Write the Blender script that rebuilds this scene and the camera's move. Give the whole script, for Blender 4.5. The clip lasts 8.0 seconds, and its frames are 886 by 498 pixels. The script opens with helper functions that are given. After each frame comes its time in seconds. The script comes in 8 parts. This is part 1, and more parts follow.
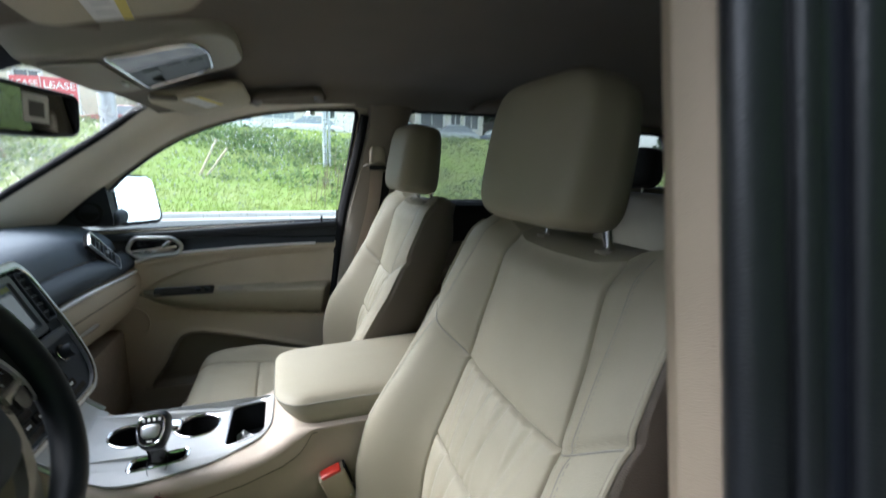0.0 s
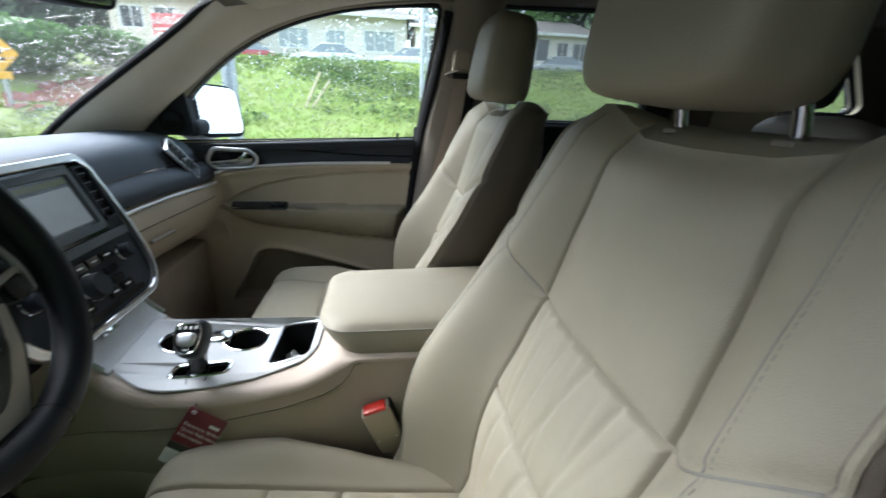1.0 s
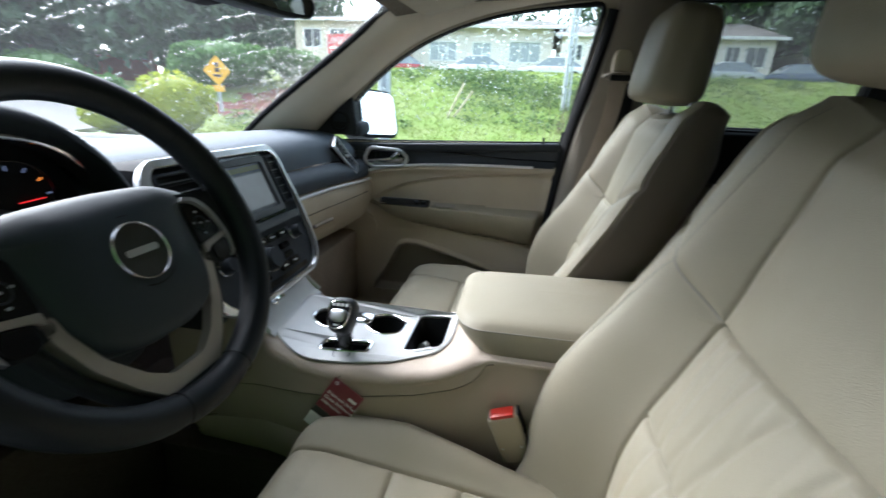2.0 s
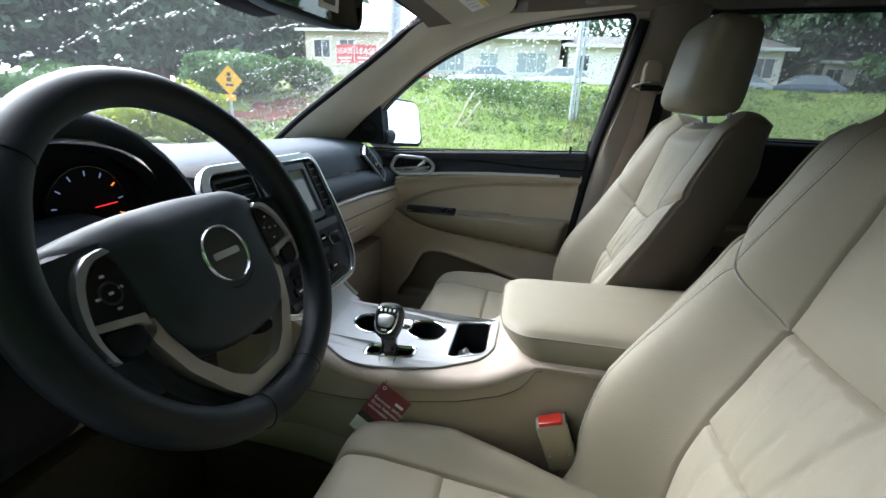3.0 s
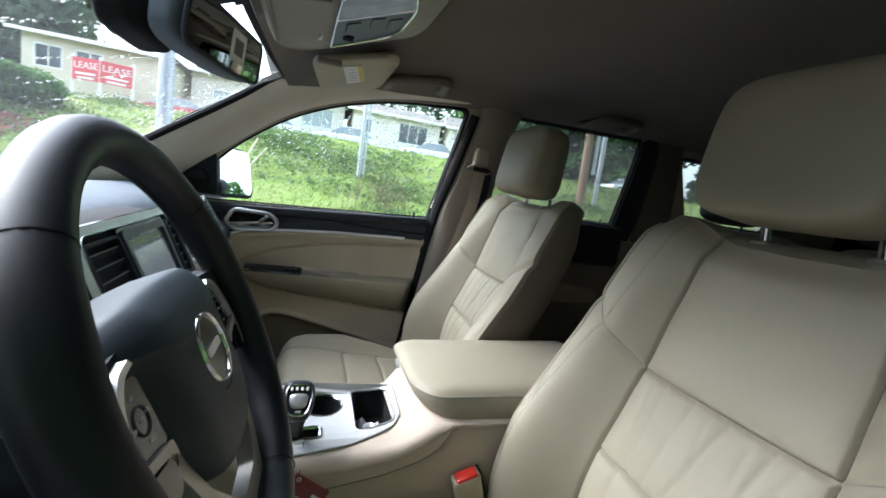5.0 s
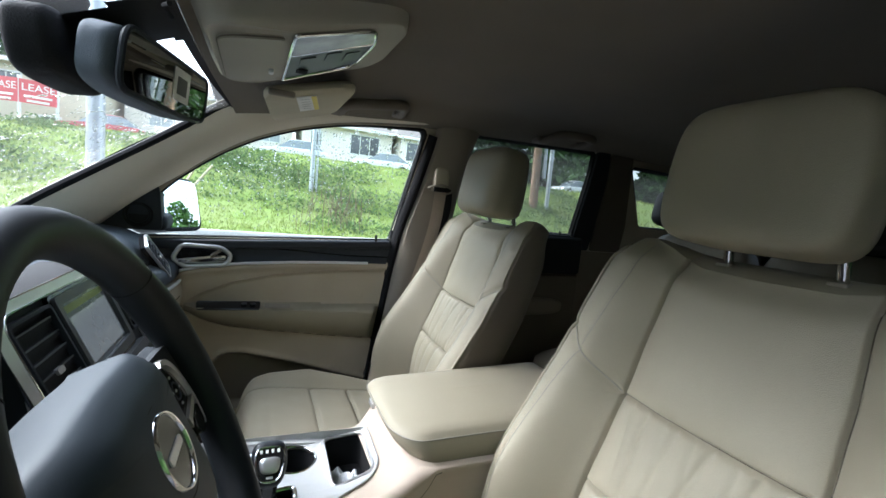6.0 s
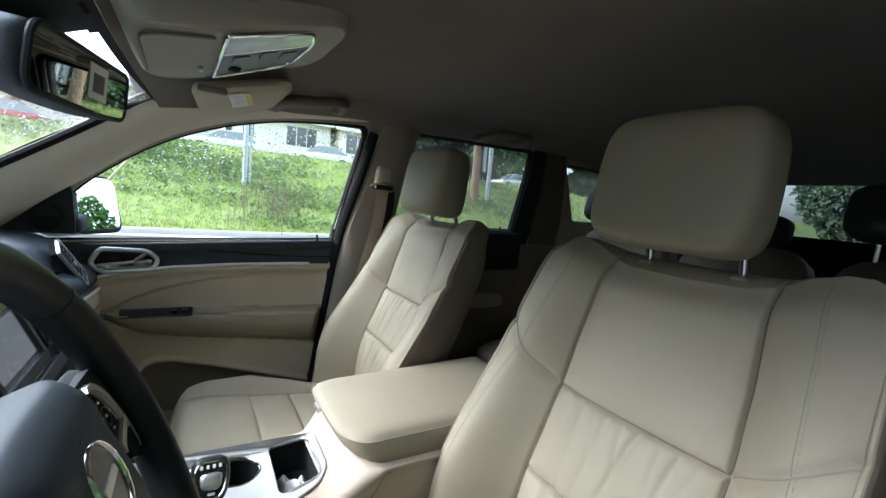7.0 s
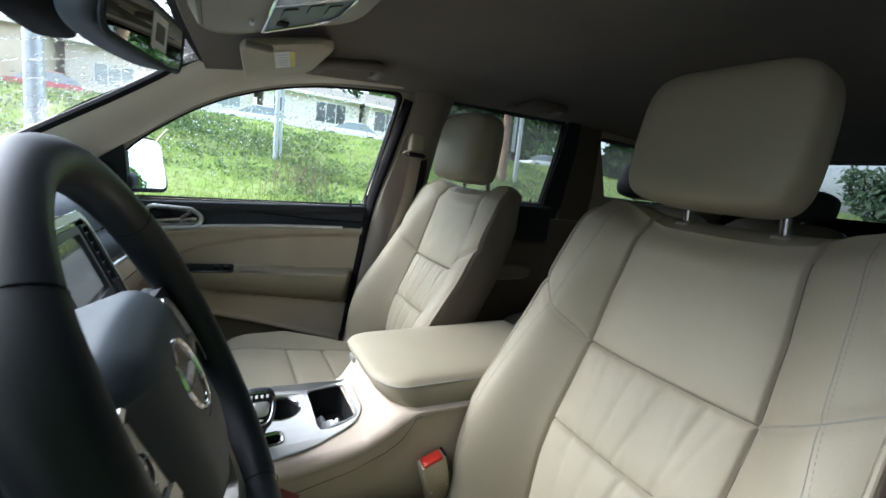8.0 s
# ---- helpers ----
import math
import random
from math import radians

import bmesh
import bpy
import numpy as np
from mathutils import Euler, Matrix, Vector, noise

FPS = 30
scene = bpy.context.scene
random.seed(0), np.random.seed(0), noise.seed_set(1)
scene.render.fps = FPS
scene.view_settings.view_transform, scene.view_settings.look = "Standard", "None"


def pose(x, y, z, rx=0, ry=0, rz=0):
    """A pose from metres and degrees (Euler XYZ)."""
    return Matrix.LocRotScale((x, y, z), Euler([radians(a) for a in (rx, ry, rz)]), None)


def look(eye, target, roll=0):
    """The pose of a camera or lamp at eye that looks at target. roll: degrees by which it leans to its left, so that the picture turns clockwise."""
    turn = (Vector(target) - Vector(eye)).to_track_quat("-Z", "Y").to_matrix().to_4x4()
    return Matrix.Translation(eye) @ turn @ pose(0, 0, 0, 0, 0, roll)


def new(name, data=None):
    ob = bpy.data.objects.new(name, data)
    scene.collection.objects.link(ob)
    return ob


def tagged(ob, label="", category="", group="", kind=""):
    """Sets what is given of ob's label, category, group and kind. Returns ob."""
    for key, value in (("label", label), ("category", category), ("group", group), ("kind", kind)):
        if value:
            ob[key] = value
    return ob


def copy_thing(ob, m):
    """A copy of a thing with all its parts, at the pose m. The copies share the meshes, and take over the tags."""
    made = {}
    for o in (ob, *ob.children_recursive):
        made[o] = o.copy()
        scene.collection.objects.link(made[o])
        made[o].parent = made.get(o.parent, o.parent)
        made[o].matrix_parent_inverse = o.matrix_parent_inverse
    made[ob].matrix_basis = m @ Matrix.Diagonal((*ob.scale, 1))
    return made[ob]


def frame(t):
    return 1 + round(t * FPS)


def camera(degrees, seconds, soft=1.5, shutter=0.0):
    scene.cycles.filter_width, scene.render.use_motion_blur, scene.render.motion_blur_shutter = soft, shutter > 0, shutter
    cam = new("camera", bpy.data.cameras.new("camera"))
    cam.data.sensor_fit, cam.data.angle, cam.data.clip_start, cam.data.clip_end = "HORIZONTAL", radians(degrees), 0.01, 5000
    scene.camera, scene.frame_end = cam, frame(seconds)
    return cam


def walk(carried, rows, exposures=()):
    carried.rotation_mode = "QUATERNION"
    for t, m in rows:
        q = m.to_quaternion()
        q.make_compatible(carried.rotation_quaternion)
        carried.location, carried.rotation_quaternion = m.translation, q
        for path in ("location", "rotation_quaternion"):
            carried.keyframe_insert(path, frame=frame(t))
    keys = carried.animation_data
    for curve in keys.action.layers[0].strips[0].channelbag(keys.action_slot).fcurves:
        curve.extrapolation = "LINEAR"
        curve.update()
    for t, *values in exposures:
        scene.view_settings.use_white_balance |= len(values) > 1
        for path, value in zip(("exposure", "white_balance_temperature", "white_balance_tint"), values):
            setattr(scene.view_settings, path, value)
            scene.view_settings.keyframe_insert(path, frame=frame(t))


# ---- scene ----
cam = camera(91.8, 8.0, shutter=0.5)
PATH = [
    (0, (-0.409, -0.523, 1.389), (0.27, 1.32, 1.013), 1.5),
    (0.5, (-0.347, -0.41, 1.338), (0.198, 1.427, 0.764), 2.9),
    (1, (-0.33, -0.38, 1.307), (-0.065, 1.492, 0.655), 2.2),
    (1.5, (-0.339, -0.375, 1.295), (-0.371, 1.516, 0.642), 2.3),
    (2, (-0.362, -0.365, 1.285), (-0.669, 1.507, 0.652), 2.4),
    (2.2, (-0.374, -0.365, 1.282), (-0.772, 1.492, 0.653), 1.8),
    (3.3, (-0.464, -0.399, 1.281), (-0.698, 1.506, 0.72), 3.7),
    (3.5, (-0.493, -0.407, 1.288), (-0.579, 1.52, 0.762), 5.1),
    (4, (-0.571, -0.417, 1.284), (-0.432, 1.526, 0.831), 5.6),
    (4.5, (-0.613, -0.414, 1.286), (-0.204, 1.51, 0.926), 7.1),
    (4.7, (-0.632, -0.408, 1.288), (-0.134, 1.502, 0.965), 8.2),
    (5.8, (-0.666, -0.37, 1.327), (0.117, 1.458, 1.118), 5.8),
    (6, (-0.667, -0.362, 1.336), (0.122, 1.463, 1.124), 5.7),
    (6.5, (-0.67, -0.359, 1.35), (0.27, 1.394, 1.141), 5.4),
    (7, (-0.674, -0.369, 1.352), (0.352, 1.334, 1.134), 5.4),
    (7.5, (-0.684, -0.379, 1.329), (0.302, 1.341, 1.066), 6.1),
    (8, (-0.699, -0.384, 1.311), (0.23, 1.358, 0.99), 6.8),
]
walk(cam, [(t, look(eye, target, roll)) for t, eye, target, roll in PATH])

# ---- world and light: a bright overcast day ----
world = bpy.data.worlds.new("overcast")
scene.world = world
world.use_nodes = True
wn, wl = world.node_tree.nodes, world.node_tree.links
sky = wn.new("ShaderNodeTexSky")
sky.sky_type = "NISHITA"
sky.sun_disc = False
sky.sun_elevation, sky.sun_rotation = radians(40), radians(297)
sky.air_density, sky.dust_density, sky.ozone_density = 1.0, 4.0, 1.0
grey = wn.new("ShaderNodeHueSaturation")
grey.inputs["Saturation"].default_value = 0.42
wl.new(sky.outputs["Color"], grey.inputs["Color"])
wl.new(grey.outputs["Color"], wn["Background"].inputs["Color"])
wn["Background"].inputs["Strength"].default_value = 0.17
sun = new("sun", bpy.data.lights.new("sun", "SUN"))
sun.data.energy, sun.data.angle, sun.data.color = 0.6, radians(70), (1.0, 1.0, 0.98)
sun.matrix_basis = look((0, 0, 0), (0.70, -0.36, -0.62))
scene.view_settings.exposure = 2.7
scene.view_settings.use_white_balance = True
scene.view_settings.white_balance_temperature, scene.view_settings.white_balance_tint = 5710, 10


# ---- materials ----
def mat(name, color, rough=0.6, metal=0.0, color2=None, scale=8.0, grain=0.0, grain_scale=600.0, spec=0.5, coat=0.0, fine=0.0, rough_var=0.0, per_object=0.0, sheen=0.0, through_light=0.0):
    """A surface with patchy colour at one scale, fine speckle and grain relief at another."""
    m = bpy.data.materials.new(name)
    m.use_nodes = True
    n, l = m.node_tree.nodes, m.node_tree.links
    b = n["Principled BSDF"]
    b.inputs["Roughness"].default_value, b.inputs["Metallic"].default_value = rough, metal
    b.inputs["Specular IOR Level"].default_value = spec
    b.inputs["Coat Weight"].default_value = coat
    b.inputs["Sheen Weight"].default_value = sheen
    tc = n.new("ShaderNodeTexCoord")
    noise_a = n.new("ShaderNodeTexNoise")
    noise_a.inputs["Scale"].default_value, noise_a.inputs["Detail"].default_value = scale, 6.0
    l.new(tc.outputs["Object"], noise_a.inputs["Vector"])
    mix = n.new("ShaderNodeMix")
    mix.data_type = "RGBA"
    c2 = color2 or tuple(c * 0.86 for c in color)
    mix.inputs["A"].default_value, mix.inputs["B"].default_value = (*color, 1), (*c2, 1)
    ramp = n.new("ShaderNodeMapRange")
    ramp.inputs["From Min"].default_value, ramp.inputs["From Max"].default_value = 0.35, 0.7
    l.new(noise_a.outputs["Fac"], ramp.inputs["Value"])
    l.new(ramp.outputs["Result"], mix.inputs["Factor"])
    last = mix.outputs["Result"]
    if fine or per_object:
        hsv = n.new("ShaderNodeHueSaturation")
        l.new(last, hsv.inputs["Color"])
        add = n.new("ShaderNodeMath")
        add.operation = "MULTIPLY_ADD"
        if per_object:
            info = n.new("ShaderNodeNewGeometry")
            l.new(info.outputs["Random Per Island"], add.inputs[0])
            add.inputs[1].default_value, add.inputs[2].default_value = per_object, 1 - per_object / 2
        else:
            speck = n.new("ShaderNodeTexNoise")
            speck.inputs["Scale"].default_value, speck.inputs["Detail"].default_value = grain_scale * 0.4, 3.0
            l.new(tc.outputs["Object"], speck.inputs["Vector"])
            l.new(speck.outputs["Fac"], add.inputs[0])
            add.inputs[1].default_value, add.inputs[2].default_value = fine, 1 - fine / 2
        l.new(add.outputs[0], hsv.inputs["Value"])
        last = hsv.outputs["Color"]
    l.new(last, b.inputs["Base Color"])
    if through_light:
        leaf_glow, blend = n.new("ShaderNodeBsdfTranslucent"), n.new("ShaderNodeMixShader")
        blend.inputs[0].default_value = through_light
        l.new(last, leaf_glow.inputs["Color"])
        l.new(b.outputs[0], blend.inputs[1])
        l.new(leaf_glow.outputs[0], blend.inputs[2])
        l.new(blend.outputs[0], n["Material Output"].inputs["Surface"])
    if rough_var:
        rr = n.new("ShaderNodeMapRange")
        rr.inputs["To Min"].default_value, rr.inputs["To Max"].default_value = rough - rough_var, rough + rough_var
        l.new(noise_a.outputs["Fac"], rr.inputs["Value"])
        l.new(rr.outputs["Result"], b.inputs["Roughness"])
    if grain:
        vor = n.new("ShaderNodeTexVoronoi")
        vor.inputs["Scale"].default_value = grain_scale
        l.new(tc.outputs["Object"], vor.inputs["Vector"])
        bump = n.new("ShaderNodeBump")
        bump.inputs["Strength"].default_value, bump.inputs["Distance"].default_value = grain, 0.001
        l.new(vor.outputs["Distance"], bump.inputs["Height"])
        l.new(bump.outputs["Normal"], b.inputs["Normal"])
    return m


def glow(name, color, strength):
    m = bpy.data.materials.new(name)
    m.use_nodes = True
    b = m.node_tree.nodes["Principled BSDF"]
    b.inputs["Base Color"].default_value = (*color, 1)
    b.inputs["Emission Color"].default_value, b.inputs["Emission Strength"].default_value = (*color, 1), strength
    return m


def pane_glass(name, tint=(0.93, 0.97, 0.95), gloss=1.0, film=0.0):
    """Thin clear glass: straight through, with a sheen that grows at grazing angles."""
    m = bpy.data.materials.new(name)
    m.use_nodes = True
    n, l = m.node_tree.nodes, m.node_tree.links
    n.clear()
    out, mixer = n.new("ShaderNodeOutputMaterial"), n.new("ShaderNodeMixShader")
    clear, shine, edge = n.new("ShaderNodeBsdfTransparent"), n.new("ShaderNodeBsdfGlossy"), n.new("ShaderNodeLayerWeight")
    power, lift = n.new("ShaderNodeMath"), n.new("ShaderNodeMath")
    power.operation, lift.operation = "POWER", "MULTIPLY_ADD"
    clear.inputs["Color"].default_value = (*tint, 1)
    shine.inputs["Roughness"].default_value = 0.02
    power.inputs[1].default_value = 4.0
    lift.inputs[1].default_value, lift.inputs[2].default_value = 0.5 * gloss, 0.02 * gloss
    l.new(edge.outputs["Facing"], power.inputs[0])
    l.new(power.outputs[0], lift.inputs[0])
    l.new(lift.outputs[0], mixer.inputs[0])
    l.new(clear.outputs[0], mixer.inputs[1])
    l.new(shine.outputs[0], mixer.inputs[2])
    if film:            # a thin skin of water and grease that scatters a little daylight
        skin, blend = n.new("ShaderNodeBsdfTranslucent"), n.new("ShaderNodeMixShader")
        blend.inputs[0].default_value = film
        l.new(mixer.outputs[0], blend.inputs[1])
        l.new(skin.outputs[0], blend.inputs[2])
        l.new(blend.outputs[0], out.inputs[0])
    else:
        l.new(mixer.outputs[0], out.inputs[0])
    return m


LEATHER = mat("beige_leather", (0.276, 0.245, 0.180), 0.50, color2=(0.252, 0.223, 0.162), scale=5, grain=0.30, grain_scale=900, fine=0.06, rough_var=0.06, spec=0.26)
SEAM = mat("taupe_seam_thread", (0.12, 0.105, 0.08), 0.85)
STITCH = mat("beige_stitching", (0.24, 0.222, 0.185), 0.85)
# Shade on the seat sides is put into this darker copy of LEATHER.
VINYL_SHADED = mat("shaded_vinyl_side", (0.165, 0.134, 0.104), 0.55, scale=6, grain=0.4, grain_scale=700, fine=0.06, spec=0.35)
TAG_GREY = mat("grey_webbing_tag", (0.10, 0.10, 0.105), 0.6, grain=0.5, grain_scale=500)
PLASTIC = mat("beige_plastic", (0.430, 0.368, 0.278), 0.60, scale=4, grain=0.3, grain_scale=900, fine=0.05, spec=0.2)
# Warm bounced light on the console is put into this pinker beige.
CONSOLE = mat("bounce_tinted_plastic", (0.395, 0.330, 0.268), 0.60, scale=4, grain=0.3, grain_scale=900, fine=0.05, spec=0.2)
# Dimmer PLASTIC; on some panels it stands in for shade.
PLASTIC_DIM = mat("dim_beige_plastic", (0.235, 0.205, 0.163), 0.6, scale=4, grain=0.3, grain_scale=900, fine=0.05, spec=0.3)
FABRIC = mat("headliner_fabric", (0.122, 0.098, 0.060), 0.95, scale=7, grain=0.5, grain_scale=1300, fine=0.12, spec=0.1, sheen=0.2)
# Daylight on the windscreen pillars is put into this lighter copy of PILLAR.
A_PILLAR = mat("lit_pillar_vinyl", (0.620, 0.560, 0.450), 0.7, scale=5, grain=0.3, grain_scale=1100, fine=0.06, spec=0.25)
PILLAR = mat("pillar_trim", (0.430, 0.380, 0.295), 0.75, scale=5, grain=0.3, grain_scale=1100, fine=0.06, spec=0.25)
BLACK_SOFT = mat("charcoal_soft_plastic", (0.024, 0.028, 0.033), 0.62, scale=5, grain=0.25, grain_scale=1300, fine=0.12, spec=0.16)
DASH_TOP = mat("charcoal_dash_pad", (0.092, 0.110, 0.128), 0.70, scale=4, grain=0.5, grain_scale=900, fine=0.15, spec=0.22)
WHEEL_LEATHER = mat("black_wheel_leather", (0.009, 0.0115, 0.0145), 0.46, scale=6, grain=0.06, grain_scale=1500, fine=0.12, spec=0.26)
BLACK_GLOSS = mat("gloss_black", (0.012, 0.012, 0.013), 0.12, spec=0.5)
BLACK_DULL = mat("matt_black", (0.012, 0.012, 0.013), 0.8, grain=0.3, grain_scale=500, spec=0.2)
RUBBER = mat("black_rubber", (0.006, 0.006, 0.007), 0.65, grain=0.2, grain_scale=300, spec=0.15)
CHROME = mat("chrome", (0.80, 0.80, 0.81), 0.10, 1.0)
SATIN = mat("satin_silver", (0.66, 0.665, 0.67), 0.33, 0.85, scale=20, fine=0.04, grain_scale=2000)
SATIN_PANEL = mat("satin_console_panel", (0.47, 0.475, 0.475), 0.48, 0.0, scale=14, fine=0.05, grain_scale=2200)
PEWTER = mat("pewter_plastic", (0.40, 0.375, 0.34), 0.40, 0.6, scale=14, fine=0.04)
# Shade of the rear cabin is put into this trim colour.
REAR_TRIM_SHADED = mat("shaded_rear_trim", (0.130, 0.112, 0.088), 0.7, scale=5, grain=0.3, grain_scale=1000, fine=0.06, spec=0.2)
VISOR = mat("cream_visor_vinyl", (0.47, 0.425, 0.315), 0.7, scale=5, grain=0.3, grain_scale=1100, fine=0.06, spec=0.25)
PLASTIC_WARM = mat("tan_pillar_plastic", (0.300, 0.238, 0.170), 0.7, scale=5, grain=0.3, grain_scale=1000, fine=0.06, spec=0.2)
RED = mat("red_button", (0.62, 0.035, 0.02), 0.35)
BELT = mat("taupe_webbing", (0.36, 0.295, 0.25), 0.85, grain=0.6, grain_scale=420, fine=0.2, spec=0.15)
CARPET = mat("charcoal_carpet", (0.052, 0.043, 0.036), 1.0, scale=14, grain=1.0, grain_scale=260, fine=0.4, spec=0.05)
CARPET_TAN = mat("tan_carpet", (0.24, 0.195, 0.15), 1.0, scale=14, grain=1.0, grain_scale=300, fine=0.35, spec=0.05)
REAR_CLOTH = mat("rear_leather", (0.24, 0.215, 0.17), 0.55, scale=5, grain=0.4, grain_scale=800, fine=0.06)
CHARCOAL_CLOTH = mat("charcoal_headrest", (0.03, 0.03, 0.032), 0.7, grain=0.4, grain_scale=700)
PAPER = mat("white_paper", (0.78, 0.78, 0.76), 0.7, scale=30)
PAPER_YELLOW = mat("yellow_print", (0.72, 0.62, 0.16), 0.7)
INK = mat("grey_print", (0.12, 0.12, 0.12), 0.7)
FAINT_INK = mat("faint_print", (0.42, 0.42, 0.42), 0.7)
TAG_RED = mat("dark_red_card", (0.17, 0.018, 0.024), 0.35, coat=0.3)
TAG_GREEN = mat("dark_green_card", (0.04, 0.045, 0.03), 0.4)
GREY_LENS = mat("smoky_lens", (0.050, 0.062, 0.052), 0.35, spec=0.2)
LAMP_LENS = mat("frosted_lamp_lens", (0.30, 0.29, 0.28), 0.16, spec=0.7, scale=22, color2=(0.16, 0.155, 0.15))
ROOF_BOX = mat("grey_beige_overhead_plastic", (0.33, 0.308, 0.250), 0.5, scale=4, grain=0.3, grain_scale=900, fine=0.05, spec=0.35)
# Shade under the handle's bar is put into this darker plastic.
GRAB = mat("shaded_handle_plastic", (0.17, 0.142, 0.112), 0.6, scale=4, grain=0.3, grain_scale=900, fine=0.05, spec=0.25)
FASCIA_GREY = mat("grey_satin_bezel", (0.050, 0.054, 0.058), 0.40, spec=0.4, scale=20, fine=0.04, grain_scale=2000)
DASH_ROLL = mat("charcoal_dash_roll", (0.046, 0.055, 0.065), 0.6, scale=5, grain=0.35, grain_scale=1000, fine=0.12, spec=0.26)
DOOR_BLACK = mat("charcoal_door_vinyl", (0.024, 0.028, 0.034), 0.55, scale=5, grain=0.25, grain_scale=1300, fine=0.12, spec=0.28)
BRIGHT_STRIP = mat("bright_silver_strip", (0.78, 0.78, 0.78), 0.28, 0.35)
FILM = mat("clear_plastic_wrap", (0.86, 0.88, 0.89), 0.15, scale=60, color2=(0.45, 0.46, 0.47), spec=0.8)
MIRROR_SHELL = mat("charcoal_mirror_shell", (0.11, 0.128, 0.15), 0.7, scale=4, grain=0.3, grain_scale=900, fine=0.12, spec=0.25)
HUB = mat("charcoal_airbag_vinyl", (0.023, 0.032, 0.041), 0.55, scale=5, grain=0.05, grain_scale=1300, fine=0.08, spec=0.30)
MIRROR = mat("mirror_silver", (0.88, 0.90, 0.90), 0.01, 1.0, color2=(0.88, 0.90, 0.90))
GLASS = pane_glass("window_glass")
GLASS_WET = pane_glass("wet_windscreen_glass", (0.93, 0.96, 0.95), 0.8, 0.016)
GLASS_DARK = pane_glass("privacy_glass", (0.56, 0.585, 0.575), 1.0, 0.012)
GLASS_REAR = pane_glass("tinted_rear_glass", (0.42, 0.44, 0.44))
BODY = mat("dark_grey_car_paint", (0.012, 0.0135, 0.018), 0.24, 0.0, spec=0.5, coat=0.4)
SEAL = mat("soft_door_seal", (0.008, 0.009, 0.011), 0.42, scale=40, grain=0.2, grain_scale=500, spec=0.4)


# ---- mesh helpers ----
LOC = {}


def raw(name, bm, material, sharp=38, flat=False):
    me = bpy.data.meshes.new(name)
    bm.to_mesh(me)
    bm.free()
    for m in (material if isinstance(material, (list, tuple)) else [material]):
        me.materials.append(m)
    if not flat:
        for p in me.polygons:
            p.use_smooth = True
        me.set_sharp_from_angle(angle=radians(sharp))
    return me


def thing(name, base, label, category, group="", kind=""):
    ob = tagged(new(name), label, category, group, kind)
    ob.location = base
    ob.empty_display_size = 0.1
    LOC[ob.name] = Vector(base)
    return ob


def part(name, bm, material, parent, label="", sharp=38, flat=False):
    """One mesh under a thing or a part; the mesh is given in the world's metres."""
    off = LOC[parent.name]
    bmesh.ops.translate(bm, verts=bm.verts, vec=-off)
    ob = new(name, raw(name, bm, material, sharp, flat))
    ob.parent = parent
    LOC[ob.name] = off
    return tagged(ob, label)


def solo(name, bm, material, label="", category="", group="", kind="", sharp=38, flat=False):
    ob = tagged(new(name, raw(name, bm, material, sharp, flat)), label, category, group, kind)
    LOC[ob.name] = Vector((0, 0, 0))
    return ob


def join(*bms):
    """All of them in the first one."""
    a = bms[0]
    for b in bms[1:]:
        vs = [a.verts.new(v.co) for v in b.verts]
        b.verts.index_update()
        for f in b.faces:
            nf = a.faces.new([vs[v.index] for v in f.verts])
            nf.material_index = f.material_index
        b.free()
    return a


def moved(bm, m):
    bmesh.ops.transform(bm, matrix=m, verts=bm.verts)
    return bm


def rbox(center, size, r=0.004, seg=2, turn=(0, 0, 0)):
    bm = bmesh.new()
    bmesh.ops.create_cube(bm, size=1.0, matrix=Matrix.Diagonal((*size, 1)))
    r = min(r, min(size) * 0.49)
    bmesh.ops.bevel(bm, geom=bm.edges[:], offset=r, segments=seg, affect="EDGES", profile=0.5, clamp_overlap=True)
    return moved(bm, pose(*center, *turn))


def puff(size, n=4.0, res=14, m=None, shape=None):
    """A cushion: a rounded block (superellipsoid). shape(p) may move its points, given in -1..1."""
    bm = bmesh.new()
    bmesh.ops.create_cube(bm, size=2.0)
    bmesh.ops.subdivide_edges(bm, edges=bm.edges[:], cuts=res, use_grid_fill=True)
    for v in bm.verts:
        q = Vector([math.tan(c * 0.74) / math.tan(0.74) for c in v.co])
        k = (abs(q.x) ** n + abs(q.y) ** n + abs(q.z) ** n) ** (1 / n)
        q = q / k
        if shape:
            q = shape(q)
        v.co = Vector((q.x * size[0] / 2, q.y * size[1] / 2, q.z * size[2] / 2))
    return moved(bm, m) if m else bm


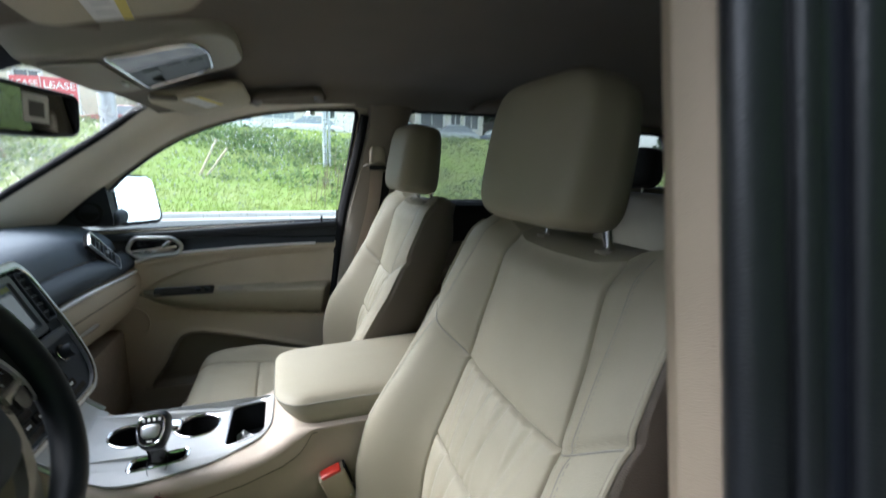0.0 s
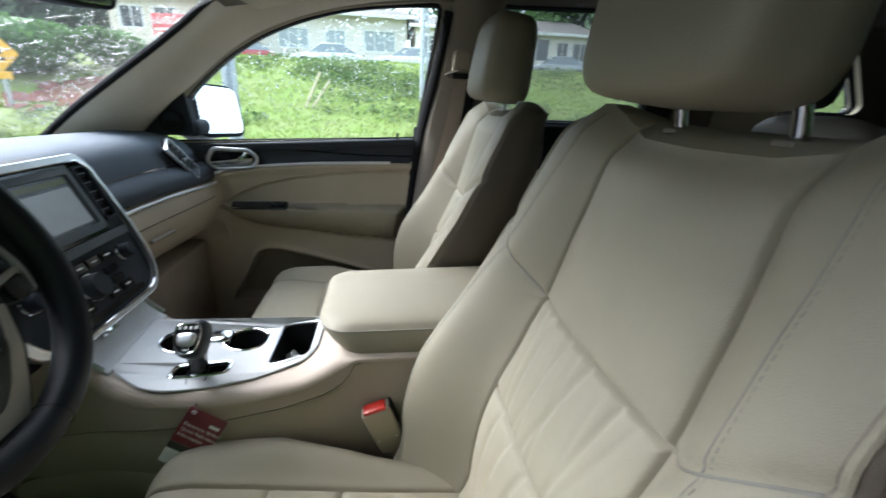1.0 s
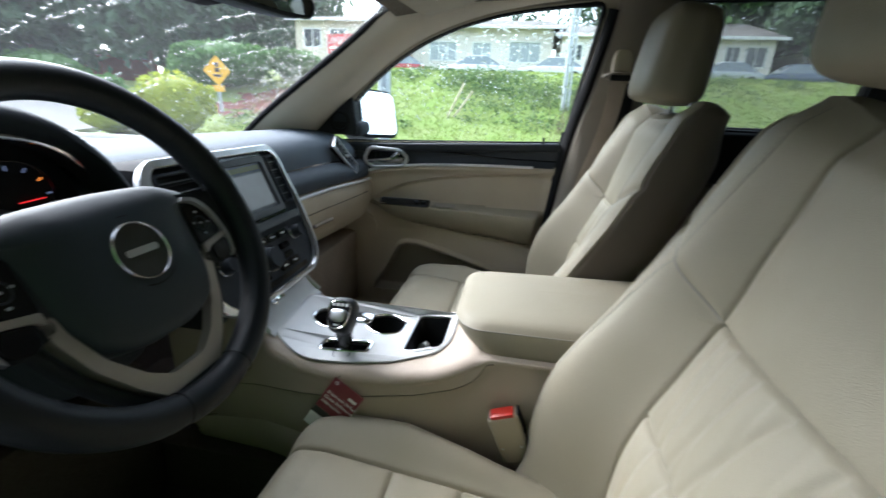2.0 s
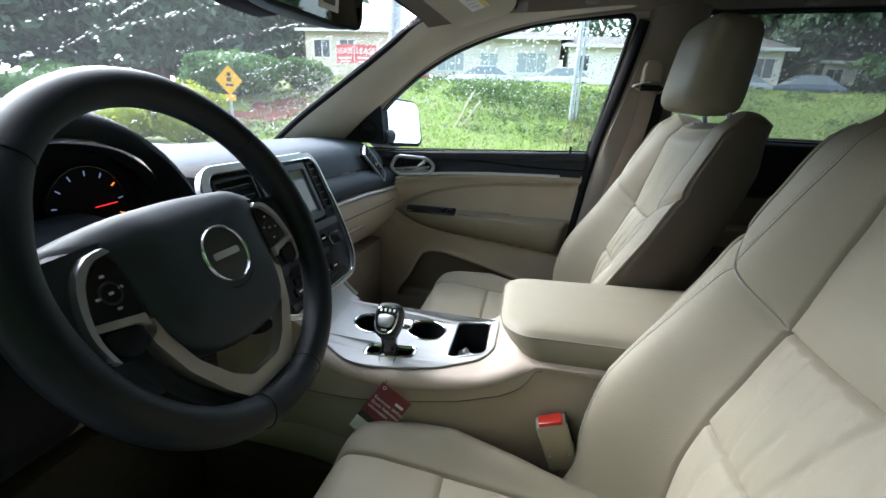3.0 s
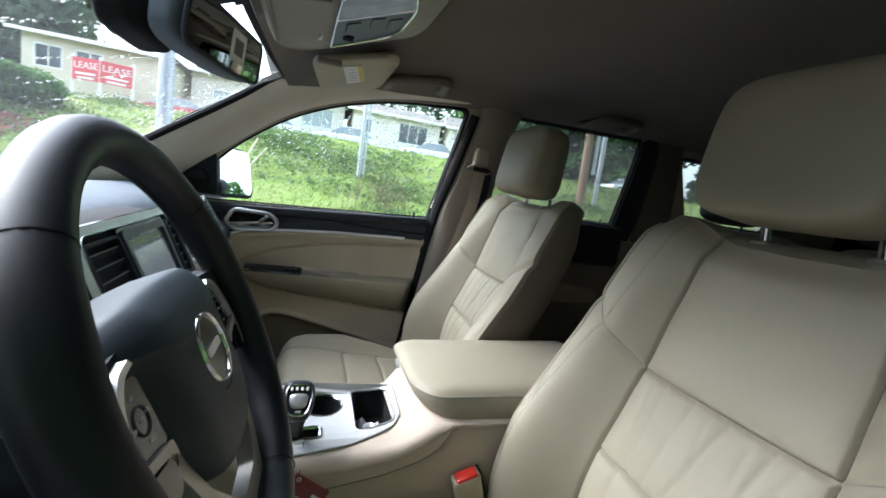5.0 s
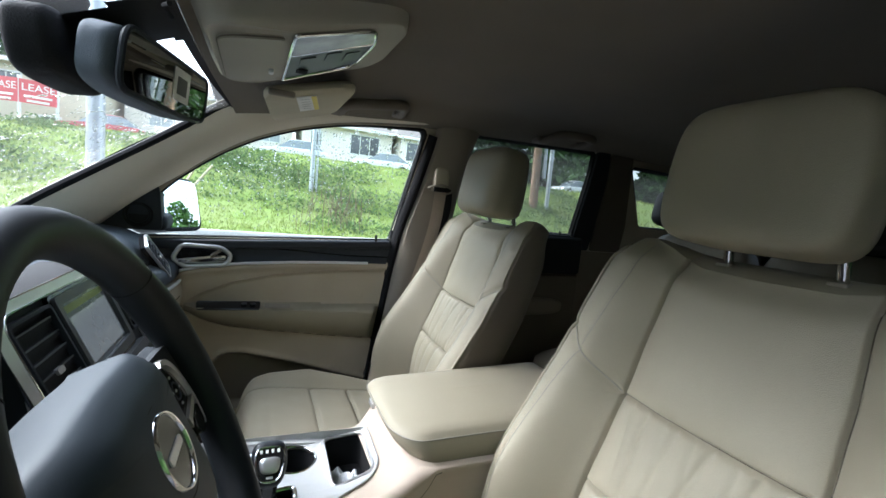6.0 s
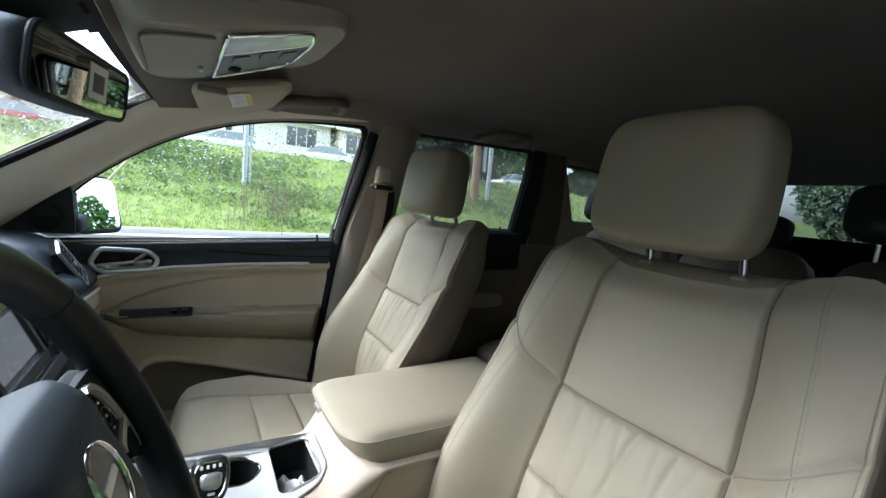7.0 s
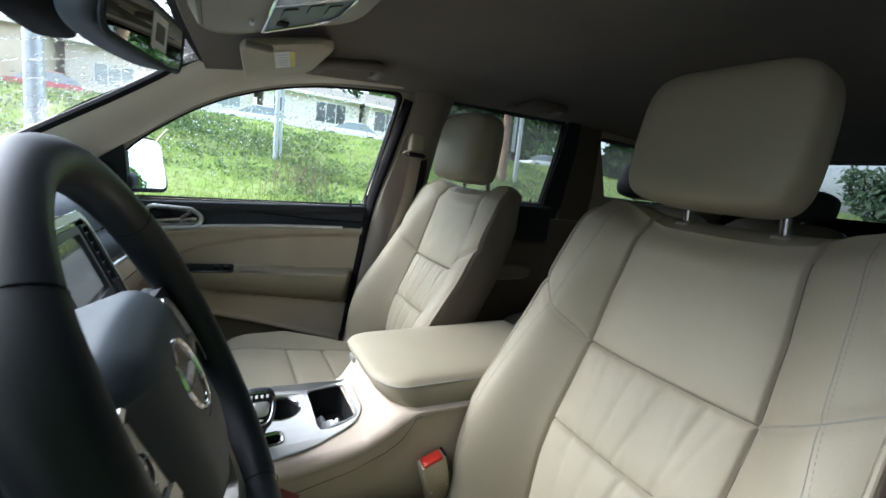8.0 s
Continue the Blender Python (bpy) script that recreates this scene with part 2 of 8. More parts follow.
def tube(pts, r, n=10, closed=False, flat=1.0):
    """A round bar along points; r is one radius or one per point; flat squeezes it along its second axis."""
    pts = [Vector(p) for p in pts]
    k = len(pts)
    rr = r if isinstance(r, (list, tuple)) else [r] * k
    bm, rings, side = bmesh.new(), [], None
    for i, p in enumerate(pts):
        a, b = pts[(i - 1) % k] if closed or i else p, pts[(i + 1) % k] if closed or i < k - 1 else p
        d = (b - a).normalized()
        if side is None:
            side = d.cross(Vector((0, 0, 1)))
            if side.length < 0.1:
                side = d.cross(Vector((1, 0, 0)))
        side = (side - d * side.dot(d)).normalized()
        up = d.cross(side)
        rings.append([bm.verts.new(p + side * rr[i] * math.cos(2 * math.pi * j / n) + up * rr[i] * flat * math.sin(2 * math.pi * j / n)) for j in range(n)])
    for i in range(k if closed else k - 1):
        a, b = rings[i], rings[(i + 1) % k]
        for j in range(n):
            bm.faces.new((a[j], a[(j + 1) % n], b[(j + 1) % n], b[j]))
    if not closed:
        bm.faces.new(rings[0][::-1])
        bm.faces.new(rings[-1])
    bmesh.ops.recalc_face_normals(bm, faces=bm.faces[:])
    return bm


def loft(rings, cap=True, closed=True):
    bm = bmesh.new()
    vs = [[bm.verts.new(p) for p in ring] for ring in rings]
    for a, b in zip(vs, vs[1:]):
        k = len(a)
        for j in range(k if closed else k - 1):
            bm.faces.new((a[j], a[(j + 1) % k], b[(j + 1) % k], b[j]))
    if cap and closed:
        bm.faces.new(vs[0][::-1])
        bm.faces.new(vs[-1])
    bmesh.ops.recalc_face_normals(bm, faces=bm.faces[:])
    return bm


def grid(fn, us, vs, keep=None, thick=None):
    """A sheet fn(u, v) over two lists. keep(u, v) picks its faces. thick: a vector that gives it a back and rims."""
    bm = bmesh.new()
    made = {}

    def at(i, j):
        if (i, j) not in made:
            made[i, j] = bm.verts.new(fn(us[i], vs[j]))
        return made[i, j]
    for i in range(len(us) - 1):
        for j in range(len(vs) - 1):
            if keep is None or keep((us[i] + us[i + 1]) / 2, (vs[j] + vs[j + 1]) / 2):
                bm.faces.new((at(i, j), at(i + 1, j), at(i + 1, j + 1), at(i, j + 1)))
    if thick is not None:
        got = bmesh.ops.extrude_face_region(bm, geom=bm.faces[:])
        bmesh.ops.translate(bm, verts=[g for g in got["geom"] if isinstance(g, bmesh.types.BMVert)], vec=thick)
        bmesh.ops.recalc_face_normals(bm, faces=bm.faces[:])
    return bm


def span(a, b, n):
    return [a + (b - a) * i / n for i in range(n + 1)]


def plate(loops, place, depth):
    """A flat sheet with holes: loops of (u, v), outer first; place(u, v, d) gives the point at depth d (0 and depth)."""
    from mathutils.geometry import tessellate_polygon
    flat_pts = [p for loop in loops for p in loop]
    tris = tessellate_polygon([[Vector((u, v, 0)) for u, v in loop] for loop in loops])
    bm = bmesh.new()
    f0 = [bm.verts.new(place(u, v, 0)) for u, v in flat_pts]
    f1 = [bm.verts.new(place(u, v, depth)) for u, v in flat_pts]
    for a, b, c in tris:
        bm.faces.new((f0[a], f0[b], f0[c]))
        bm.faces.new((f1[c], f1[b], f1[a]))
    k = 0
    for loop in loops:
        m = len(loop)
        for i in range(m):
            a, b = k + i, k + (i + 1) % m
            bm.faces.new((f0[b], f0[a], f1[a], f1[b]))
        k += m
    bmesh.ops.recalc_face_normals(bm, faces=bm.faces[:])
    return bm


def arc_loop(pts, r=0.02, n=4):
    """A polygon with its corners rounded; r is one radius or one per corner."""
    out, k = [], len(pts)
    for i in range(k):
        p, a, b = Vector(pts[i]), Vector(pts[i - 1]), Vector(pts[(i + 1) % k])
        rad = r[i] if isinstance(r, (list, tuple)) else r
        da, db = a - p, b - p
        q = min(rad, da.length * 0.49, db.length * 0.49)
        if q < 1e-5:
            out.append(tuple(p))
            continue
        s, e = p + da.normalized() * q, p + db.normalized() * q
        for j in range(n + 1):
            t = j / n
            out.append(tuple(s * (1 - t) ** 2 + p * 2 * t * (1 - t) + e * t * t))
    return out


def smooth01(t):
    t = min(1.0, max(0.0, t))
    return t * t * (3 - 2 * t)


def curve(pts, n=8):
    """A smooth line through points (Catmull-Rom)."""
    p = [Vector(q) for q in pts]
    p = [p[0] * 2 - p[1]] + p + [p[-1] * 2 - p[-2]]
    out = []
    for i in range(1, len(p) - 2):
        for j in range(n):
            t = j / n
            out.append(0.5 * (2 * p[i] + (p[i + 1] - p[i - 1]) * t + (2 * p[i - 1] - 5 * p[i] + 4 * p[i + 1] - p[i + 2]) * t * t + (3 * p[i] - p[i - 1] - 3 * p[i + 1] + p[i + 2]) * t ** 3))
    return out + [p[-2]]


def interp(x, table):
    if x <= table[0][0]:
        return table[0][1]
    for (a, p), (b, q) in zip(table, table[1:]):
        if x <= b:
            return p + (q - p) * (x - a) / (b - a)
    return table[-1][1]


def lettering(text, size, m, depth=0.0004):
    """A line of writing as a mesh, lying in the plane of m and reading along its x axis."""
    cu = bpy.data.curves.new("writing", "FONT")
    cu.body, cu.size, cu.extrude = text, size, depth
    ob = bpy.data.objects.new("writing", cu)
    scene.collection.objects.link(ob)
    bpy.context.view_layer.update()
    me = bpy.data.meshes.new_from_object(ob.evaluated_get(bpy.context.evaluated_depsgraph_get()))
    bm = bmesh.new()
    bm.from_mesh(me)
    bpy.data.objects.remove(ob)
    bpy.data.curves.remove(cu)
    bpy.data.meshes.remove(me)
    return moved(bm, m)


def frame_matrix(o, xa, ya):
    """A pose from an origin and two axes."""
    xa = Vector(xa).normalized()
    za = xa.cross(Vector(ya)).normalized()
    ya = za.cross(xa)
    return Matrix(((xa.x, ya.x, za.x, o[0]), (xa.y, ya.y, za.y, o[1]), (xa.z, ya.z, za.z, o[2]), (0, 0, 0, 1)))


MID = 0.3725   # the car's middle line; x runs to its rear, y to its passenger side


# ---- the car's shell ----
def side_y(z):
    """The inner face of the passenger side at a height."""
    return 1.135 - max(0.0, z - 1.2) * 0.23 if z > 1.2 else 1.135


def mirror(bm):
    """The same on the driver's side."""
    for v in bm.verts:
        v.co.y = 2 * MID - v.co.y
    bmesh.ops.reverse_faces(bm, faces=bm.faces[:])
    return bm


def lining_z(x, y):
    crown = interp(x, [(-0.80, 1.528), (-0.70, 1.552), (-0.52, 1.590), (-0.30, 1.622), (0.0, 1.640), (0.9, 1.645), (1.5, 1.635), (1.95, 1.60)])
    u = abs(y - MID) / 0.69
    rim = min(crown, interp(x, [(-0.80, 1.515), (-0.70, 1.535), (-0.5, 1.565), (-0.2, 1.592), (0.6, 1.612), (1.9, 1.58)]))
    return crown + (rim - crown) * smooth01((u - 0.62) / 0.38) - 0.012 * u * u


def build_lining():
    ys = span(-0.325, 1.07, 48)
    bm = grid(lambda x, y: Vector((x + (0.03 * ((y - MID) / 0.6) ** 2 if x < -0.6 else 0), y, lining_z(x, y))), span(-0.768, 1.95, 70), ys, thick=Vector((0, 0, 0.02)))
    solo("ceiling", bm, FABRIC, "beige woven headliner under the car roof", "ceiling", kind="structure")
    bm = grid(lambda x, y: Vector((x, y, lining_z(x, y) + 0.06)), span(-0.80, 2.02, 20), span(-0.37, 1.115, 16), thick=Vector((0, 0, 0.02)))
    solo("roof_panel", bm, BODY, "dark grey painted steel roof of the car", "roof", kind="structure")


def ws_point(u, v, off=0.0):
    """The windscreen: u -1..1 across, v 0 at the foot, 1 at the header."""
    y = MID + u * (0.655 - 0.06 * v)
    foot, top = Vector((-1.46 + 0.25 * u * u, y, 1.150 + 0.045 * u * u)), Vector((-0.775 + 0.035 * u * u, y, 1.546 - 0.008 * u * u))
    p = foot.lerp(top, v)
    return p + Vector((-0.55, 0, 0.83)) * (0.03 * math.sin(math.pi * v) + off)


def build_windscreen():
    ob = thing("window_1", ws_point(0, 0), "raked windscreen, wet with rain drops and runs", "windscreen", kind="structure")
    pane = part("pane", grid(ws_point, span(-1, 1, 24), span(0, 1, 12)), GLASS_WET, ob)
    pane.visible_shadow = False
    # the black printed band along the header and both edges
    bm = grid(lambda u, v: ws_point(u, v, -0.004), span(-1, 1, 48), span(0, 1, 60), keep=lambda u, v: v > 0.975 or abs(u) > 0.975)
    part("black_band", bm, BLACK_DULL, ob)
    # mirror mount shade
    bm = grid(lambda u, v: ws_point(u, v, -0.006), span(-0.36, 0.26, 24), span(0.80, 0.99, 10), keep=lambda u, v: abs(u + 0.11) < 0.10 + 0.75 * max(0, v - 0.90))
    part("mount_shade", bm, BLACK_DULL, ob)
    return ob


WIN_FRONT = arc_loop([(-1.06, 1.150), (-0.904, 1.325), (-0.79, 1.414), (-0.69, 1.472), (-0.573, 1.518), (-0.453, 1.549), (-0.36, 1.563), (-0.152, 1.583), (-0.224, 1.181)], [0.0, .05, .05, .05, .05, .05, .05, .035, .012], 4)
WIN_REAR = arc_loop([(-0.006, 1.25), (0.000, 1.46), (0.024, 1.588), (0.566, 1.600), (0.572, 1.50), (0.564, 1.25)], [.012, .05, .03, .02, .05, .012], 4)
WIN_QUARTER = arc_loop([(0.93, 1.312), (0.780, 1.568), (1.25, 1.56), (1.42, 1.34), (1.40, 1.312)], [.02, .03, .04, .03, .02], 4)


def wider(loop, by):
    """The same opening, its rear edge further back."""
    mid = sum(p[0] for p in loop) / len(loop)
    return [(x + by if x > mid else x, z) for x, z in loop]


def on_side(x, z, d):
    return Vector((x, side_y(z) + d, z))


def build_side(flip):
    put = mirror if flip else (lambda b: b)
    tag = "driver" if flip else "passenger"
    # upper frame: everything round the windows
    if flip:
        outer = [(-0.085, 1.19), (1.98, 1.19), (1.98, 1.63), (0.6, 1.66), (-0.085, 1.64)]
        loops = [outer, wider(WIN_REAR, 0.045), wider(WIN_QUARTER, 0.03)]
    else:
        outer = [(-1.20, 1.145), (1.98, 1.145), (1.98, 1.63), (0.6, 1.66), (-0.3, 1.64), (-0.52, 1.60), (-0.68, 1.55), (-0.80, 1.475), (-0.92, 1.39), (-1.04, 1.30)]
        loops = [outer, WIN_FRONT, wider(WIN_REAR, 0.045), wider(WIN_QUARTER, 0.03)]
    solo("wall_" + tag, put(plate(loops, on_side, 0.05)), PILLAR, "beige pillar trim round the side windows", "wall", kind="structure")
    skin = [[(x + (0.02 if flip and x < 0 else 0), z) for x, z in loop] for loop in loops]
    solo("outer_skin_" + tag, put(plate(skin, lambda x, z, d: on_side(x, z, 0.054 + d), 0.012)), BODY, "dark grey painted outer side of the car", "car body", kind="structure")
    solo("outer_panel_" + tag, put(rbox((0.925 if flip else 0.9, 1.20, 0.80), (2.15 if flip else 2.2, 0.03, 0.80), 0.012)), BODY, "dark grey painted lower side of the car", "car body", kind="structure")
    frame_loop = arc_loop([(0.570, 1.19), (0.572, 1.25), (0.580, 1.50), (0.576, 1.60), (0.640, 1.61), (0.662, 1.50), (0.672, 1.25), (0.668, 1.19)], 0.01, 3)
    solo("rear_door_frame_" + tag, put(plate([frame_loop], lambda x, z, d: on_side(x, z, d - 0.010), 0.014)), BLACK_SOFT, "black rear door frame beside the window", "door frame", kind="structure")
    # Cover added over the pillar to carry the rear cabin's shade.
    cover = arc_loop([(0.68, 1.19), (0.67, 1.50), (0.65, 1.60), (0.765, 1.60), (0.840, 1.31), (0.850, 1.19)], 0.012, 3)
    solo("trim_6" if not flip else "trim_7", put(plate([cover], lambda x, z, d: on_side(x, z, d - 0.012), 0.014)), REAR_TRIM_SHADED, "pillar cover behind the rear door, darkened for shade", "pillar trim", kind="structure")
    # lower side behind the front door
    bm = rbox((0.90, 1.155, 0.82), (2.06, 0.05, 0.74), 0.01)
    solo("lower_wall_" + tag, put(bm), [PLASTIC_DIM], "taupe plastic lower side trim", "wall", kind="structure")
    tint = GLASS_REAR if flip else GLASS_DARK
    names = [("window_3", WIN_REAR, tint), ("window_4", WIN_QUARTER, tint)]
    if not flip:
        names.insert(0, ("window_2", WIN_FRONT, GLASS))
    for name, loop, g in names:
        nm = name if not flip else {"window_3": "window_5", "window_4": "window_6"}[name]
        ob = thing(nm, put_point(loop[0], flip), {"window_2": "closed front side window with rain drops", "window_5": "closed rear side window behind the driver", "window_3": "closed rear passenger side window", "window_4": "small dark rear quarter window", "window_6": "small dark quarter window behind the driver"}[nm], "car window", kind="structure")
        pane = part("pane", put(plate([loop if name == "window_2" else wider(loop, 0.044 if name == "window_3" else 0.029)], lambda x, z, d: on_side(x, z, 0.026 + d), 0.0035)), g, ob)
        pane.visible_shadow = g is not GLASS
        line = [on_side(x, z, 0.012) for x, z in loop]
        thin = name == "window_2"
        slim = [(0.0045 if z > 1.2 and x < -0.19 else 0.005 if z < 1.2 else 0.012) if thin else 0.006 for x, z in loop]
        part("rubber_seal", put(tube(line, slim, 8, closed=True)), RUBBER, ob, "black rubber window seal")
        part("outer_seal", put(tube([on_side(x, z, 0.040) for x, z in (loop if thin else wider(loop, 0.045))], [0.6 * r if thin else 0.007 for r in slim], 8, closed=True)), RUBBER, ob, "black outer window seal")
        if name != "window_2":
            cx, cz = sum(p[0] for p in loop) / len(loop), sum(p[1] for p in loop) / len(loop)
            rings = [[on_side(cx + (x - cx) * k, cz + (z - cz) * k, d) for x, z in loop] for k, d in ((1.012, -0.004), (0.992, -0.002), (0.992, 0.006))]
            part("reveal", put(loft(rings, cap=False)), RUBBER, ob, "black window reveal")
        if name == "window_2":
            # the thick black seal down the rear edge of the door
            edge = [on_side(x, z, -0.006) for x, z in ((-0.135, 1.56), (-0.150, 1.48), (-0.175, 1.36), (-0.205, 1.22), (-0.23, 1.08), (-0.25, 0.92), (-0.275, 0.78), (-0.315, 0.62))]
            part("door_seal", put(tube(curve(edge, 4), 0.014, 8, flat=1.4)), RUBBER, ob, "black rubber door seal")


def put_point(p, flip):
    q = on_side(p[0], p[1], 0)
    return (q.x, 2 * MID - q.y if flip else q.y, q.z)


def build_a_pillar(flip):
    edge_w = curve([(-1.10, 1.125, 1.165), (-0.99, 1.105, 1.262), (-0.904, 1.098, 1.328), (-0.79, 1.080, 1.417), (-0.69, 1.066, 1.476), (-0.573, 1.058, 1.522), (-0.453, 1.048, 1.553), (-0.33, 1.045, 1.572), (-0.15, 1.042, 1.592)], 5)
    edge_s = curve([(-1.27, 0.955, 1.150), (-1.17, 0.955, 1.236), (-1.06, 0.952, 1.316), (-0.93, 0.950, 1.408), (-0.845, 0.947, 1.470), (-0.748, 0.943, 1.541), (-0.62, 0.955, 1.570), (-0.45, 0.985, 1.590), (-0.15, 1.000, 1.612)], 5)
    rings = []
    for a, b in zip(edge_w, edge_s):
        ring = []
        for j in range(9):
            t = j / 8
            ring.append(a.lerp(b, t) + Vector((0.35, -0.62, -0.30)) * 0.034 * math.sin(math.pi * t) ** 0.8)
        ring += [b + Vector((-0.012, 0.03, 0.02)), a + Vector((-0.02, 0.03, 0.02))]
        rings.append(ring)
    seal = tube([p + Vector((-0.006, 0.004, 0.004)) for p in edge_s[:-8]], 0.011, 8)
    solo("windscreen_seal", mirror(seal) if flip else seal, RUBBER, "black rubber seal between the pillar and the windscreen", "seal", kind="structure")
    bm = loft(rings)
    if flip:
        mirror(bm)
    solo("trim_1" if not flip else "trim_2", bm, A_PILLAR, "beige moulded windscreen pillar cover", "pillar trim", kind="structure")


def build_b_pillar_passenger():
    # soft cover between the two side windows, with the slotted belt guide on it
    rings = []
    for z, x0, x1 in ((1.60, -0.125, 0.035), (1.55, -0.128, 0.02), (1.46, -0.140, 0.005), (1.36, -0.160, -0.005), (1.24, -0.19, -0.012), (1.16, -0.205, -0.015), (1.02, -0.225, -0.02), (0.85, -0.25, -0.02), (0.66, -0.28, -0.02), (0.50, -0.30, -0.02)):
        y = side_y(z) if z > 1.2 else 1.135 - 0.02 * (1.2 - z)
        rings.append([Vector((x0 + (x1 - x0) * s, y - d, z)) for s, d in ((0, -0.02), (0, 0.018), (0.06, 0.034), (0.25, 0.045), (0.55, 0.050), (0.85, 0.040), (1.0, 0.018), (1.0, -0.02))])
    # Shade on this cover is put into its dimmer plastic.
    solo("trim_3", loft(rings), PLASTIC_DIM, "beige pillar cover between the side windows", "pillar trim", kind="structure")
    belt = thing("seat_belt", (-0.098, 1.03, 1.41), "taupe seat belt hanging from its pillar guide beside the passenger seat", "seat belt")
    part("guide_cover", puff((0.055, 0.035, 0.085), 3.5, 8, pose(-0.095, 1.040, 1.415, 0, 0, 0)), PILLAR, belt, "beige height adjuster")
    part("guide_loop", tube(curve([(-0.135, 1.030, 1.375), (-0.14, 1.026, 1.385), (-0.095, 1.018, 1.395), (-0.055, 1.026, 1.385), (-0.06, 1.030, 1.372), (-0.095, 1.026, 1.367), (-0.135, 1.030, 1.375)], 4), 0.005, 8, flat=0.7), PLASTIC_DIM, belt, "taupe belt loop")
    line = curve([(-0.097, 1.022, 1.385), (-0.115, 1.010, 1.25), (-0.155, 1.000, 1.10), (-0.20, 0.995, 0.95), (-0.25, 0.995, 0.80), (-0.285, 1.0, 0.62)], 6)
    rings = [[p + Vector((0.022, 0.003, 0)), p + Vector((0.023, 0.0045, 0)), p + Vector((-0.022, -0.001, 0)), p + Vector((-0.023, -0.0025, 0))] for p in line]
    part("webbing", loft(rings), BELT, belt)
    part("guide_slot", rbox((-0.098, 1.018, 1.380), (0.056, 0.012, 0.016), 0.004), BLACK_DULL, belt, "dark belt slot")
    # Black strip that stands in for the shade behind the belt.
    line = curve([(-0.070, 1.030, 1.385), (-0.075, 1.028, 1.29), (-0.125, 1.030, 1.11), (-0.165, 1.040, 0.85), (-0.20, 1.05, 0.62)], 6)
    rings = [[p + Vector((0.02, 0.003, 0)), p + Vector((0.021, 0.0045, 0)), p + Vector((-0.022, -0.001, 0)), p + Vector((-0.023, -0.0025, 0))] for p in line]
    part("belt_shade", loft(rings), BLACK_DULL, belt, "black strip for the shade beside the belt")
    part("stop_button", rbox((-0.21, 0.993, 0.955), (0.02, 0.012, 0.02), 0.004), PLASTIC, belt)


def build_b_pillar_driver():
    # beige inner cover, then the black rubber seals and the painted flange, stepping outwards
    def column(profile, lean=0.0):
        rings = []
        for z in span(0.50, 1.60, 22):
            shift = (max(1.15, z) - 1.39) * 0.17
            low = smooth01((1.02 - z) / 0.25)
            rings.append([Vector((x - 0.035 * low * wide, y + shift, z)) for x, y, wide in profile])
        return loft(rings)
    beige = column([(-0.196, -0.362, 1), (-0.203, -0.352, 1), (-0.205, -0.338, 1), (-0.195, -0.322, 1.3), (-0.15, -0.300, 1.3), (-0.06, -0.292, 1), (0.0, -0.31, 0), (0.0, -0.37, 0), (-0.15, -0.37, 0.4)])
    solo("trim_4", beige, PLASTIC_WARM, "beige pillar cover in the open driver's doorway", "pillar trim", kind="structure")
    ob = thing("door_seal", (-0.2, -0.39, 0.5), "black rubber door seals round the open driver's doorway", "door seal")
    def bead(cx, cy, rx, ry, n=12):
        """A round rubber lip that stands out of the frame."""
        return [(cx - rx * math.cos(math.pi * (i / n - 0.5)), cy - ry * math.sin(math.pi * (i / n - 0.5)), 0) for i in range(n + 1)] + [(cx + 0.012, cy + ry, 0), (cx + 0.012, cy - ry, 0)]
    part("inner_seal", column(bead(-0.190, -0.3735, 0.019, 0.0135)), SEAL, ob)
    part("seal_lip", column(bead(-0.178, -0.3905, 0.010, 0.0055)), SEAL, ob)
    part("flange", column([(-0.176, -0.3945, 0), (-0.173, -0.3960, 0), (-0.166, -0.3985, 0), (-0.155, -0.4005, 0), (-0.140, -0.4015, 0), (-0.10, -0.402, 0), (-0.10, -0.375, 0), (-0.17, -0.375, 0)]), BODY, ob, "dark grey painted flange")
    part("outer_seal", column(bead(-0.158, -0.4045, 0.013, 0.0065)), SEAL, ob)
    applique = column([(-0.138, -0.403, 0), (-0.142, -0.408, 0), (-0.140, -0.415, 0), (-0.130, -0.4205, 0), (-0.10, -0.424, 0), (-0.05, -0.4255, 0), (0.02, -0.426, 0), (0.02, -0.404, 0)])
    solo("trim_5", applique, BLACK_GLOSS, "gloss black outer pillar strip beside the rear door", "pillar trim", kind="structure")


